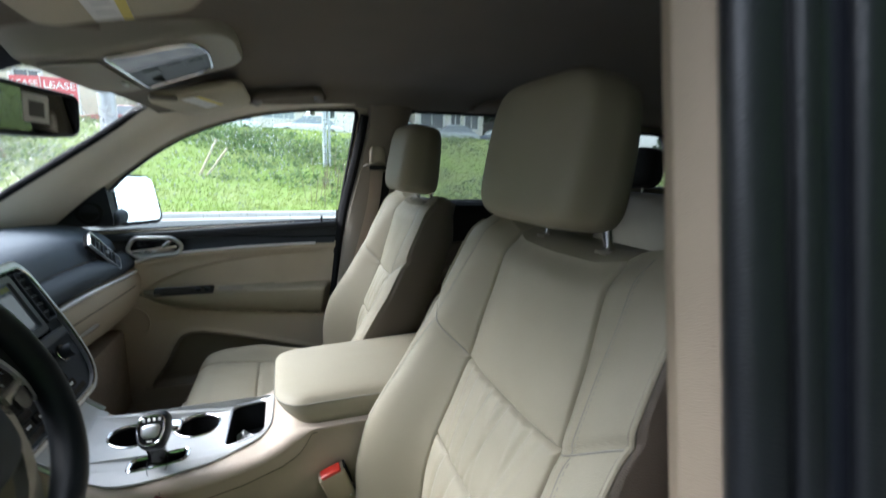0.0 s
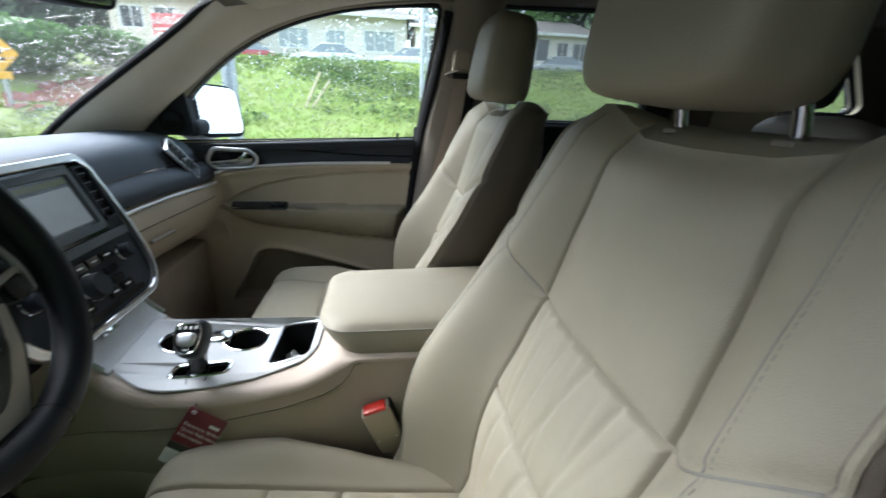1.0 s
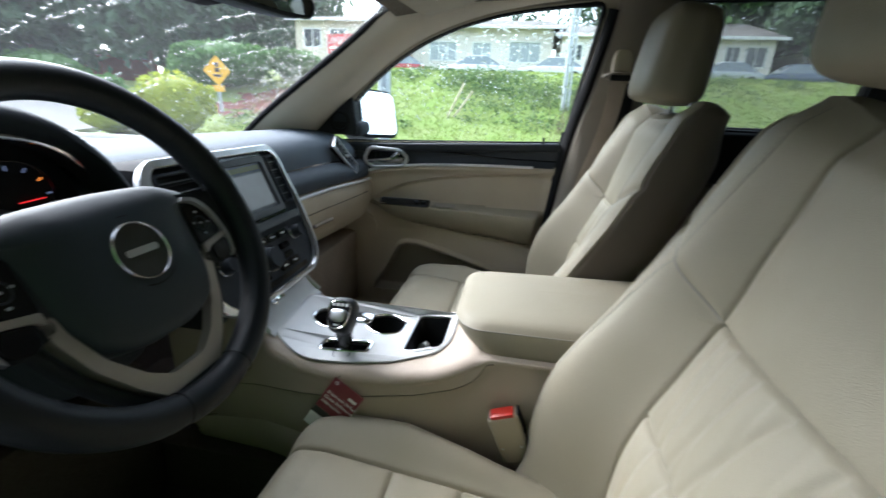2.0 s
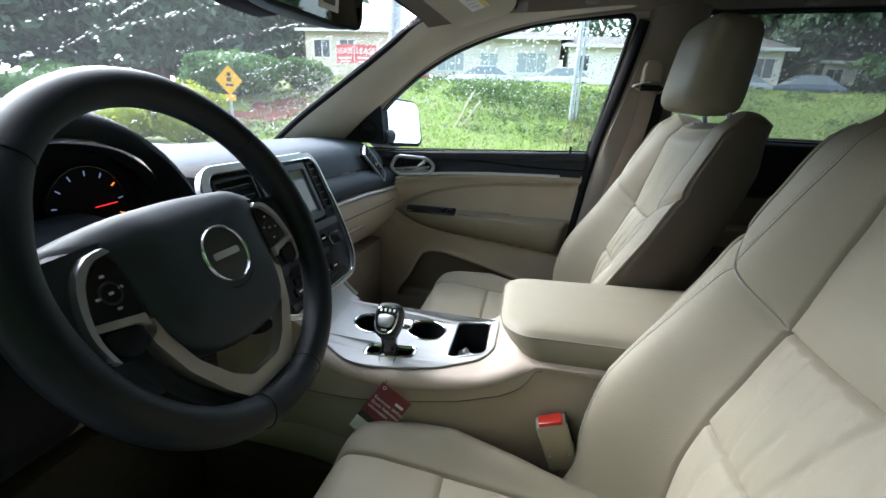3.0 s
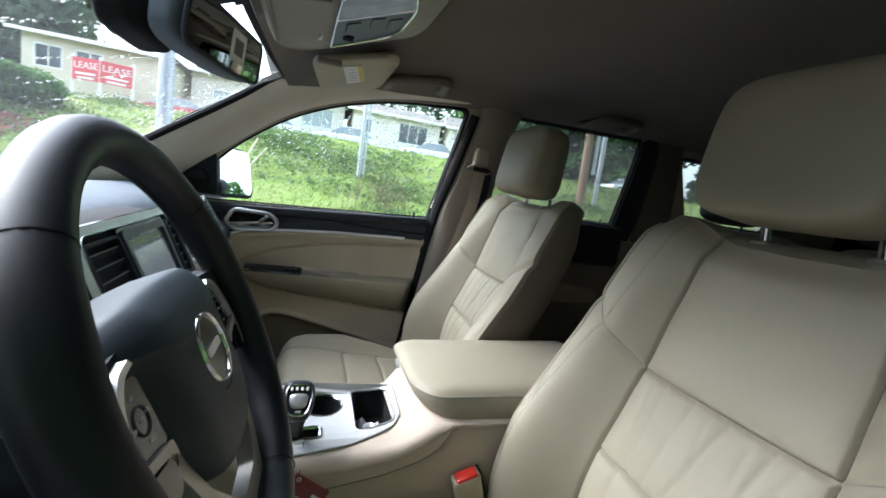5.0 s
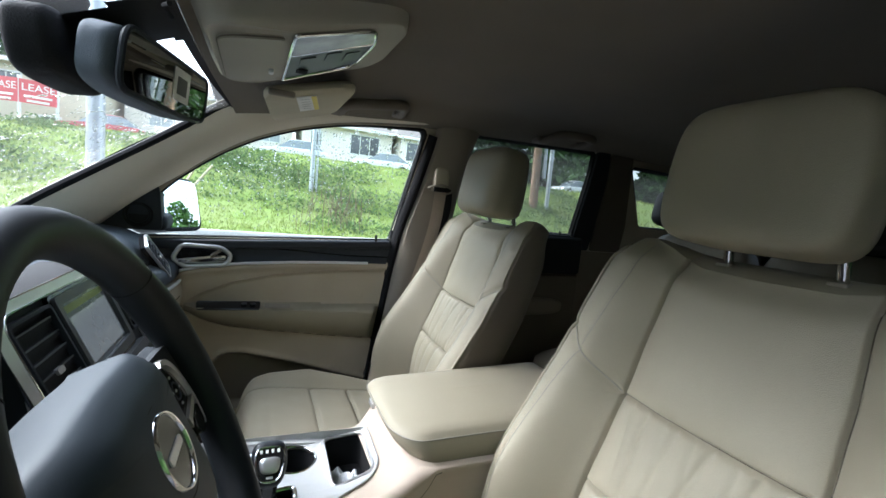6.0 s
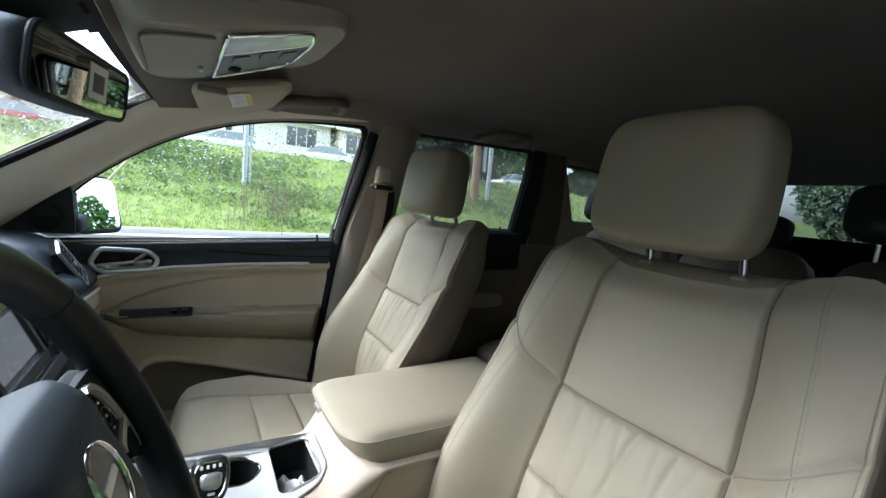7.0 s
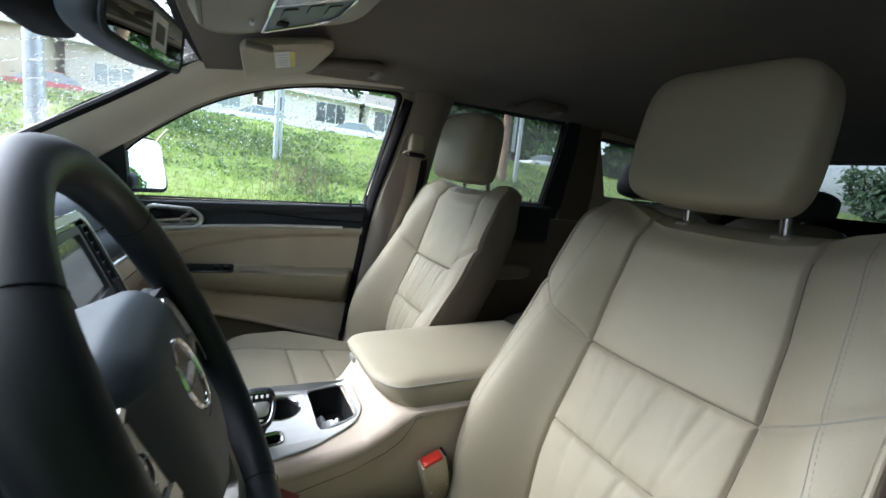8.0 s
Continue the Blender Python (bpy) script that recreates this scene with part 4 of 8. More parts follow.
def well(loop, depth, shrink=0.9):
    cx, cy = sum(p[0] for p in loop) / len(loop), sum(p[1] for p in loop) / len(loop)
    rings = [[on_top(x, y, -0.002) for x, y in loop], [on_top(cx + (x - cx) * shrink, cy + (y - cy) * shrink, -depth) for x, y in loop]]
    bm = loft(rings, cap=False)
    bm.verts.ensure_lookup_table()
    bm.faces.new([bm.verts[len(loop) + i] for i in range(len(loop))])
    return bm


def build_console():
    ob = thing("center_console", (-0.45, MID, 0.50), "beige centre console between the front seats with a satin silver panel", "console")
    xs = span(-0.98, 0.0, 90)

    def keep(x, t):
        p = console_profile(x, t)
        return not (-0.755 < x < -0.465 and interp(x, [(-0.77, 0.292), (-0.70, 0.250), (-0.62, 0.250), (-0.54, 0.280), (-0.478, 0.310), (-0.455, 0.335)]) < p.y < 0.437 and 0.30 < t < 0.65)
    part("upper_shell", grid(console_profile, xs, span(0, 1, 60), keep), CONSOLE, ob)

    def lower(x, t):
        z0, y0 = interp(x, SEAM_Z), interp(x, NEAR_Y)
        bow = 0.006 * math.sin(math.pi * min(1, t * 1.2))
        return Vector((x, y0 + 0.004 + 0.030 * t * t - bow, z0 - 0.003 + (0.612 - z0) * t))
    part("lower_side", grid(lower, xs, span(0, 1, 14)), CONSOLE, ob)
    part("lower_side", grid(lambda x, t: Vector((x, interp(x, FAR_Y) - 0.002 - 0.03 * t, interp(x, SEAM_Z) * (1 - t) + 0.612 * t)), xs, span(0, 1, 6)), CONSOLE, ob)
    part("rear_face", rbox((0.0, MID, 0.70), (0.02, 0.28, 0.40), 0.005), CONSOLE, ob)
    # a moulded pocket low on the driver's side
    def pocket(u, v):
        x = -0.95 + 0.42 * u
        z = 0.615 + v * (0.105 * math.sin(math.pi * (0.12 + 0.80 * u)) ** 0.6)
        return Vector((x, interp(x, NEAR_Y) + 0.010 - 0.012 * math.sin(math.pi * v) + 0.02 * (0.75 - z) * 2, z))
    part("map_pocket", grid(pocket, span(0, 1, 24), span(0, 1, 10), thick=Vector((0, 0.008, 0))), CONSOLE, ob, "taupe map pocket")
    part("pocket_edge", tube([pocket(u, 1.0) + Vector((0, -0.004, 0)) for u in span(0.02, 0.98, 30)], 0.0035, 6), PLASTIC_DIM, ob)
    part("pocket_gap", tube([pocket(u, 1.0) + Vector((0, -0.005, -0.005)) for u in span(0.02, 0.98, 30)], 0.0018, 6), SEAM, ob)
    panel = part("silver_panel", plate([PANEL, disc_loop(*CUPS[0][:2], CUPS[0][2], CUPS[0][2]), disc_loop(*CUPS[1][:2], CUPS[1][2], CUPS[1][2]), BIN, SLOT], on_top, 0.004), SATIN_PANEL, ob, "brushed satin silver panel", sharp=30)
    part("panel_edge", tube([on_top(x, y, 0.002) for x, y in PANEL], 0.0024, 6, closed=True), SATIN_PANEL, panel)
    part("shell_gap", tube([Vector((x, interp(x, NEAR_Y) + 0.0005, interp(x, SEAM_Z) - 0.0015)) for x in xs if x < -0.37], 0.0009, 6), SEAM, ob)
    for cx, cy, r in CUPS:
        cup = part("cup_holder", well(disc_loop(cx, cy, r, r), 0.065, 0.86), BLACK_DULL, ob, "black cup well")
        part("chrome_ring", tube([on_top(x, y, 0.004) for x, y in disc_loop(cx, cy, r, r)], 0.0022, 8, closed=True), CHROME, cup, "chrome rim")
    part("cup_bridge", puff((0.05, 0.045, 0.02), 4, 6, pose(-0.648, 0.390, 0.861)), CHROME, ob, "chrome divider")
    tray = part("tray", well(BIN, 0.06, 0.97), BLACK_DULL, ob, "open black storage tray")
    part("tray_rim", tube([on_top(x, y, 0.003) for x, y in BIN], 0.0032, 8, closed=True), SATIN, tray)
    slot = part("shift_gate", well(SLOT, 0.012, 0.95), BLACK_GLOSS, ob)
    part("chrome_ring", tube([on_top(x, y, 0.004) for x, y in SLOT], 0.004, 8, closed=True), CHROME, slot, "chrome surround")
    # the ramp up to the centre stack with its small chrome lid
    part("ramp_panel", grid(lambda x, y: on_top(x, y, 0.0025), span(-0.868, -0.766, 24), span(0.258, 0.455, 10), thick=Vector((0, 0, -0.004))), SATIN_PANEL, ob, "satin silver ramp below the stack", sharp=60)
    part("ramp_lid", rbox((-0.808, 0.335, 0.921), (0.030, 0.045, 0.006), 0.002, turn=(0, 44, 0)), CHROME, ob, "small chrome lid")
    for y in (0.262, 0.462):
        part("ramp_edge", tube(curve([(-0.775, y, 0.884), (-0.80, y, 0.907), (-0.83, y + (0.012 if y > 0.4 else -0.012), 0.936)], 5), 0.005, 8), SATIN, ob, "silver edge")
    # armrest
    plan = arc_loop([(-0.452, 0.300), (-0.420, 0.252), (-0.005, 0.246), (-0.005, 0.514), (-0.452, 0.508)], [.045, .06, .02, .02, .045], 8)
    ax, ay = -0.215, 0.380

    def lid(x, y, inset, z):
        """A point of the lid's skin: the nose is lower than the rear and undercut."""
        k = 1 - inset / 0.135
        px, py = ax + (x - ax) * (1 - inset / 0.22), ay + (y - ay) * k
        nose = smooth01((-px - 0.24) / 0.21)
        lift = (z - 0.890) / 0.080
        px += 0.038 * (1 - lift) ** 1.5 * nose
        return Vector((px, py, 0.890 + (z - 0.890) * (1 - 0.14 * nose) + 0.006 * nose * (1 - lift)))
    skin = [(0.012, 0.888), (0.003, 0.890), (0.0, 0.897), (-0.002, 0.915), (-0.002, 0.935), (0.0, 0.945), (0.0015, 0.9495), (0.003, 0.951), (0.007, 0.957), (0.014, 0.962), (0.026, 0.9655), (0.050, 0.968), (0.085, 0.9695), (0.132, 0.970)]
    rest = part("armrest", loft([[lid(x, y, i, z) for x, y in plan] for i, z in skin]), LEATHER, ob, "padded leather armrest lid", sharp=70)
    part("stitched_seam", tube([lid(x, y, 0.0006, 0.9495) for x, y in plan], 0.0012, 6, closed=True), STITCH, rest)
    part("latch", rbox((-0.438, 0.455, 0.915), (0.006, 0.030, 0.012), 0.002), SATIN, rest, "silver latch")

    # a scrap of clear wrapping in the tray
    bm = grid(lambda u, v: Vector((-0.526 + 0.050 * u, 0.312 + 0.075 * v, 0.812 + 0.014 * noise.noise(Vector((u * 5, v * 5, 2))) + 0.016 * math.sin(3 * u + 4 * v) ** 2)), span(0, 1, 14), span(0, 1, 14), thick=Vector((0, 0, 0.0006)))
    solo("plastic_wrapper", bm, FILM, "crumpled clear plastic wrapper lying in the console tray", "wrapper", sharp=20)

    # gear lever
    lever = thing("gear_lever", (-0.638, 0.281, 0.857), "black and chrome gear lever standing in the console gate", "gear lever")
    ring8 = ((1, .5), (.5, 1), (-.5, 1), (-1, .5), (-1, -.5), (-.5, -1), (.5, -1), (1, -.5))
    part("stem", loft([[Vector((x + sx * w, y + sy * d, z)) for sx, sy in ring8] for x, y, z, w, d in ((-0.639, 0.280, 0.846, 0.016, 0.012), (-0.639, 0.277, 0.868, 0.0135, 0.011), (-0.638, 0.273, 0.890, 0.0130, 0.012), (-0.637, 0.268, 0.912, 0.017, 0.016), (-0.637, 0.265, 0.925, 0.020, 0.018))]), BLACK_GLOSS, lever)

    def knob_shape(q):
        x, y, z = q
        return Vector((x * (1 - 0.22 * max(0, -y) - 0.06 * max(0, -z)), y, z))
    face = pose(-0.637, 0.2505, 0.945, 50, 0, 0)
    knob = part("knob", moved(puff((0.050, 0.062, 0.044), 3.6, 14, pose(0, 0.001, -0.022), knob_shape), face), WHEEL_LEATHER, lever, "black leather grip")
    shield = arc_loop([(-0.012, -0.025), (0.012, -0.025), (0.0192, -0.004), (0.0185, 0.021), (-0.0185, 0.021), (-0.0192, -0.004)], [.010, .010, .012, .012, .012, .012], 4)
    part("chrome_bezel", moved(tube([Vector((x, y, 0)) for x, y in shield], 0.0015, 8, closed=True), face), CHROME, knob, "chrome bezel")
    part("face_plate", moved(plate([shield], lambda x, y, d: Vector((x, y, d - 0.004)), 0.0045), face), BLACK_GLOSS, knob)
    part("push_button", moved(puff((0.027, 0.022, 0.012), 3.4, 8, pose(0, -0.004, 0.001), lambda q: Vector((q.x * (1 + 0.14 * q.y), q.y, q.z))), face), SATIN, knob, "satin push button")
    for i in range(4):
        part("gear_mark", moved(rbox((-0.0115 + i * 0.0077, 0.0150, 0.0008), (0.0038, 0.0050, 0.0008), 0.0003, 1), face), PAPER, knob)
    part("gear_mark", moved(rbox((0, -0.0195, 0.0008), (0.009, 0.0032, 0.0008), 0.0003, 1), face), PAPER, knob)

    # the quick-reference card that hangs from the lever
    tag = thing("hang_tag", (-0.637, 0.235, 0.839), "dark red printed card tied to the gear lever by a string", "hang tag")
    xa, ya = Vector((0.053, -0.004, -0.034)).normalized(), Vector((0.036, 0.006, 0.060))
    m = frame_matrix((-0.629, 0.2095, 0.849), xa, ya) @ Matrix.Scale(0.92, 4)
    w, h = 0.066, 0.118

    def card(y0, y1, d=0.0):
        return moved(rbox((w / 2, (y0 + y1) / 2, d), (w, y1 - y0, 0.0007), 0.0003, 1), m)
    part("card", card(-0.073, 0.0), TAG_RED, tag)
    part("card_band", card(-0.088, -0.0735), TAG_GREEN, tag, "dark green lower band")
    part("card_foot", card(-h, -0.0885), PAPER, tag, "white lower part of the card")
    for i, line in enumerate(("Electronic Shifter", "Quick Reference", "Information")):
        part("lettering", lettering(line, 0.0092, m @ pose(0.0045, -0.036 - i * 0.0112, 0.0006), 0.0001), PAPER, tag, flat=True)
    part("maker_mark", moved(rbox((w - 0.014, -0.020, 0.0008), (0.017, 0.006, 0.0004), 0.0002, 1), m), PAPER, tag)
    part("eyelet", moved(tube([(0.010 + 0.003 * math.cos(a), -0.008 + 0.003 * math.sin(a), 0.0004) for a in span(0, 2 * math.pi, 12)[:-1]], 0.0007, 6, closed=True), m), SATIN, tag)
    eye = m @ Vector((0.010, -0.008, 0.001))
    part("string", tube(curve([eye, (-0.634, 0.226, 0.850), (-0.648, 0.245, 0.866), (-0.652, 0.275, 0.872), (-0.635, 0.290, 0.874), (-0.622, 0.270, 0.870), (-0.625, 0.235, 0.858), eye], 5), 0.0007, 5), BLACK_DULL, tag)


build_console()


def build_buckle():
    ob = thing("belt_buckle", (-0.31, 0.222, 0.60), "beige seat belt buckle with a red button beside the driver's seat", "belt buckle")
    m = pose(-0.338, 0.226, 0.785, 8, -20, 0)
    part("housing", moved(rbox((0, 0, -0.016), (0.050, 0.026, 0.102), 0.005, 3), m), PLASTIC, ob)
    part("release_button", moved(rbox((0.0, -0.002, 0.0365), (0.038, 0.020, 0.008), 0.0025, 2), m), RED, ob, "red release button")
    part("black_side", moved(rbox((0.0255, 0.003, 0.012), (0.004, 0.020, 0.045), 0.001), m), BLACK_DULL, ob)
    for x in (-0.017, 0.015):
        part("screw", moved(tube([(x, -0.0125, -0.030), (x, -0.0142, -0.030)], 0.0022, 8), m), SATIN, ob)
    part("stalk", moved(rbox((0.006, 0.002, -0.115), (0.040, 0.018, 0.15), 0.005, 2), m), PLASTIC, ob)


build_buckle()


# ---- the dashboard ----
def dash_top(y):
    """The charcoal pad across: points from the windscreen's foot to the chrome strip."""
    u = (y - MID) / 0.7
    lead = 0.24 * u * u
    edge = 0.012 * smooth01((y - 0.62) / 0.45)          # the passenger end comes a little nearer
    low = -0.022 * smooth01((y - 0.80) / 0.3)
    return [Vector(p) for p in ((-1.50 + lead, y, 1.135), (-1.42 + lead * 0.9, y, 1.163), (-1.30 + lead * 0.6, y, 1.182), (-1.18 + lead * 0.3, y, 1.192), (-1.08, y, 1.193 + low * 0.4), (-1.02, y, 1.188 + low * 0.6), (-0.985 + edge, y, 1.178 + low), (-0.962 + edge, y, 1.160 + low), (-0.950 + edge, y, 1.135 + low * 0.6), (-0.944 + edge, y, 1.108 + low * 0.4))]


def dash_roll(y):
    edge = 0.030 * smooth01((y - 0.62) / 0.45)
    low = -0.010 * smooth01((y - 0.80) / 0.3)
    return [Vector(p) for p in ((-0.950 + edge, y, 1.105 + low), (-0.937 + edge, y, 1.101 + low), (-0.922 + edge, y, 1.090 + low), (-0.913 + edge, y, 1.074 + low), (-0.914 + edge, y, 1.056 + low), (-0.922 + edge, y, 1.046 + low), (-0.94 + edge, y, 1.043 + low))]


def dash_low(y):
    edge = 0.030 * smooth01((y - 0.62) / 0.45)
    low = -0.010 * smooth01((y - 0.80) / 0.3)
    return [Vector(p) for p in ((-0.935 + edge, y, 1.040 + low), (-0.914 + edge, y, 1.036 + low), (-0.905 + edge, y, 1.022 + low), (-0.902 + edge, y, 0.995), (-0.905 + edge, y, 0.965), (-0.915 + edge, y, 0.935), (-0.93 + edge, y, 0.905), (-0.96 + edge, y, 0.875), (-1.0, y, 0.855), (-1.10, y, 0.835), (-1.25, y, 0.83))]


def smooth_loft(profile, ys, n=4):
    return loft([curve(profile(y), n) for y in ys], cap=False, closed=False)


def build_dashboard():
    ob = thing("dashboard", (-1.1, MID, 0.83), "charcoal dashboard over a beige lower half, below the windscreen", "dashboard")
    ys = span(-0.36, 1.115, 60)
    part("top_pad", smooth_loft(dash_top, ys), DASH_TOP, ob, "soft charcoal top pad", sharp=60)
    part("front_roll", smooth_loft(dash_roll, [y for y in ys if y > 0.50]), DASH_ROLL, ob, "charcoal padded roll", sharp=60)
    part("front_roll", smooth_loft(dash_roll, [y for y in ys if y < 0.20]), DASH_ROLL, ob, "charcoal padded roll", sharp=60)
    strip = [dash_low(y)[1] + Vector((0.006, 0, 0.004)) for y in span(0.535, 1.10, 20)]
    part("chrome_strip", tube(strip, 0.0046, 8), BRIGHT_STRIP, ob, "thin chrome strip")
    part("glove_box", smooth_loft(dash_low, [y for y in ys if y > 0.50]), PLASTIC, ob, "beige lower panel and glove box", sharp=60)
    # Shade under the wheel is put into the colours of these two panels.
    part("shaded_knee_end", smooth_loft(dash_low, [y for y in ys if y < -0.02]), BLACK_DULL, ob, "lower dash end beside the steering column, blackened for shade", sharp=60)
    part("knee_panel", smooth_loft(dash_low, [y for y in ys if -0.05 < y < 0.26]), PLASTIC_DIM, ob, "knee panel in plastic dimmed for shade", sharp=60)
    handle = [dash_low(y)[4] + Vector((0.004, 0, -0.012)) for y in span(0.70, 0.80, 6)]
    part("glove_box_latch", tube(handle, 0.0055, 8), PLASTIC_DIM, ob)
    line = [dash_low(y)[3] + Vector((0.0005, 0, -0.004)) for y in span(0.60, 1.06, 16)]
    part("lid_gap", tube(line, 0.0012, 5), BLACK_DULL, ob)
    part("under_panel", rbox((-1.05, 0.80, 0.70), (0.25, 0.60, 0.28), 0.02), CARPET_TAN, ob, "brown footwell lining")
    part("under_panel", rbox((-1.12, -0.05, 0.66), (0.22, 0.56, 0.30), 0.02), CARPET, ob, "dark footwell lining")
    # vent at the passenger end
    o, far = Vector((-0.947, 0.925, 1.156)), Vector((-0.910, 1.005, 1.066))
    ax = (far - o).normalized()
    out = Vector((0.90, -0.05, 0.43)).normalized()
    across = out.cross(ax).normalized()
    out = ax.cross(across)
    mid = (o + far) / 2 + Vector((0.018, 0.0, 0.009))
    m = Matrix(((ax.x, across.x, out.x, mid.x), (ax.y, across.y, out.y, mid.y), (ax.z, across.z, out.z, mid.z), (0, 0, 0, 1)))
    L = (far - o).length

    def slot(grow):
        return arc_loop([(-L / 2 - grow, -0.023 - grow), (L / 2 + grow, -0.021 - grow), (L / 2 + grow, 0.021 + grow), (-L / 2 - grow, 0.023 + grow)], 0.009, 4)
    vent = part("side_vent", moved(plate([slot(0.004), slot(0.0)], lambda u, v, d: Vector((u, v, d - 0.003)), 0.007), m), SATIN, ob, "satin silver side vent")
    part("vent_back", moved(rbox((0, 0, -0.010), (L + 0.004, 0.046, 0.014), 0.003), m), BLACK_DULL, vent)
    for i in range(6):
        part("vent_slat", moved(rbox((-L / 2 + 0.020 + i * (L - 0.040) / 5, 0, 0.0), (0.004, 0.043, 0.006), 0.0008, 1), m), FASCIA_GREY, vent)
    part("vent_tab", moved(rbox((0.004, 0.0, 0.004), (0.012, 0.008, 0.006), 0.0015, 1), m), SATIN, vent)


build_dashboard()


# ---- the centre stack: air vents, screen and controls in a silver surround ----
def on_stack(y, z, d=0.0):
    """The tilted face of the centre stack; d stands out of it."""
    y, z = y - 0.020, z - 0.006
    return Vector((-0.915 + (1.180 - z) * 0.447 + d * 0.913, y, z + d * 0.408))


def build_stack():
    ob = thing("centre_stack", (-0.86, MID, 0.93), "black centre stack with a screen and knobs in a silver surround", "control panel")
    outline = [(0.181, 1.160), (0.206, 1.190), (0.535, 1.190), (0.552, 1.168), (0.560, 1.06), (0.556, 1.00), (0.540, 0.955), (0.500, 0.930), (0.250, 0.930), (0.202, 0.955), (0.184, 1.0), (0.179, 1.06)]
    inner = [(0.203, 1.166), (0.215, 1.179), (0.530, 1.179), (0.545, 1.164), (0.552, 1.06), (0.548, 1.00), (0.533, 0.959), (0.497, 0.937), (0.253, 0.937), (0.217, 0.959), (0.202, 1.0), (0.198, 1.06)]
    outer_l, inner_l = arc_loop(outline, 0.025, 4), arc_loop(inner, 0.02, 4)
    part("surround", plate([outer_l, inner_l], lambda y, z, d: on_stack(y, z, d), 0.014), SATIN, ob, "satin silver surround", sharp=50)
    part("chrome_edge", tube([on_stack(y, z, 0.012) for y, z in outer_l], 0.0020, 8, closed=True), CHROME, ob)
    part("inner_edge", tube([on_stack(y, z, 0.013) for y, z in inner_l], 0.0018, 6, closed=True), CHROME, ob)
    part("fascia", plate([inner_l], lambda y, z, d: on_stack(y, z, d - 0.012), 0.016), BLACK_SOFT, ob, "black fascia")
    part("body", join(rbox((-0.955, 0.355, 1.06), (0.10, 0.35, 0.24), 0.02), rbox((-0.90, 0.355, 0.95), (0.12, 0.31, 0.10), 0.02)), BLACK_DULL, ob)

    def pad(y0, y1, z0, z1, d0, d1, r=0.004):
        return plate([arc_loop([(y0, z0), (y1, z0), (y1, z1), (y0, z1)], r, 3)], lambda y, z, d: on_stack(y, z, d0 + d), d1 - d0)

    def frame_of(y0, y1, z0, z1, w, d0, d1):
        return plate([arc_loop([(y0, z0), (y1, z0), (y1, z1), (y0, z1)], 0.008, 3), arc_loop([(y0 + w, z0 + w), (y1 - w, z0 + w), (y1 - w, z1 - w), (y0 + w, z1 - w)], 0.005, 3)], lambda y, z, d: on_stack(y, z, d0 + d), d1 - d0)
    # the two vents beside the screen
    for y0, y1 in ((0.209, 0.307), (0.502, 0.540)):
        vent = part("air_vent", frame_of(y0, y1, 1.072, 1.170, 0.004, 0.004, 0.014), BLACK_SOFT, ob, "black air vent")
        part("vent_back", pad(y0 + 0.003, y1 - 0.003, 1.075, 1.167, -0.002, 0.0055), BLACK_DULL, vent)
        for i in range(5):
            z = 1.088 + i * 0.0165
            slat = part("vent_slat", pad(y0 + 0.006, y1 - 0.006, z - 0.0030, z + 0.0030, 0.003, 0.0095, 0.001), BLACK_DULL, vent)
            part("slat_lip", pad(y0 + 0.006, y1 - 0.006, z + 0.0012, z + 0.0030, 0.0094, 0.0105, 0.0006), FASCIA_GREY, slat, "pale front lip")
        if y0 < 0.3:
            part("vent_wheel", pad(0.250, 0.266, 1.101, 1.108, 0.008, 0.0125, 0.003), SATIN, vent, "silver adjuster")
    screen = part("touch_screen", frame_of(0.320, 0.494, 1.062, 1.172, 0.011, 0.003, 0.013), FASCIA_GREY, ob, "glossy touch screen in a grey bezel")
    part("display", pad(0.330, 0.485, 1.071, 1.163, 0.001, 0.0075), SCREEN, screen, "pale display under clear film")
    for y0, y1, z0, z1, m in ((0.338, 0.478, 1.148, 1.157, BAR_YELLOW), (0.338, 0.476, 1.080, 1.142, SCREEN_PALE)):
        part("display_block", pad(y0, y1, z0, z1, 0.0070, 0.0078 if m is SCREEN_PALE else 0.0082, 0.0004), m, screen)
    part("dark_gap", frame_of(0.313, 0.499, 1.056, 1.1765, 0.005, 0.001, 0.0098), BLACK_GLOSS, screen)
    part("shelf_strip", pad(0.222, 0.530, 1.040, 1.054, 0.0, 0.016), FASCIA_GREY, ob, "grey strip below the screen")
    # knobs and keys
    for y, z, r in ((0.375, 0.990, 0.023), (0.262, 1.014, 0.014), (0.492, 1.014, 0.014)):
        base, tip_ = on_stack(y, z, 0.002), on_stack(y, z, 0.026)
        k = part("knob", tube([base, base.lerp(tip_, 0.8), tip_], [r, r * 0.94, r * 0.86], 24), BLACK_SOFT, ob, "ribbed black knob")
        ring = [on_stack(y + r * 1.05 * math.cos(a), z + r * 1.05 * math.sin(a) * 0.9, 0.006) for a in span(0, 2 * math.pi, 24)[:-1]]
        part("knob_ring", tube(ring, 0.0022, 6, closed=True), CHROME, k, "chrome ring")
    for i in range(5):
        for j, z in enumerate((1.023, 0.966)):
            y = 0.300 + i * 0.037
            if j == 0 or abs(y - 0.375) > 0.02:
                part("key", pad(y - 0.015, y + 0.015, z - 0.007, z + 0.007, 0.002, 0.009, 0.003), BLACK_GLOSS, ob)
                part("key_mark", pad(y - 0.006, y + 0.006, z - 0.0012, z + 0.0012, 0.0088, 0.0096, 0.0004), PAPER, ob)
    for y in (0.312, 0.438):
        for z in (1.000, 0.982):
            part("key", pad(y - 0.016, y + 0.016, z - 0.006, z + 0.006, 0.002, 0.008, 0.003), BLACK_GLOSS, ob)
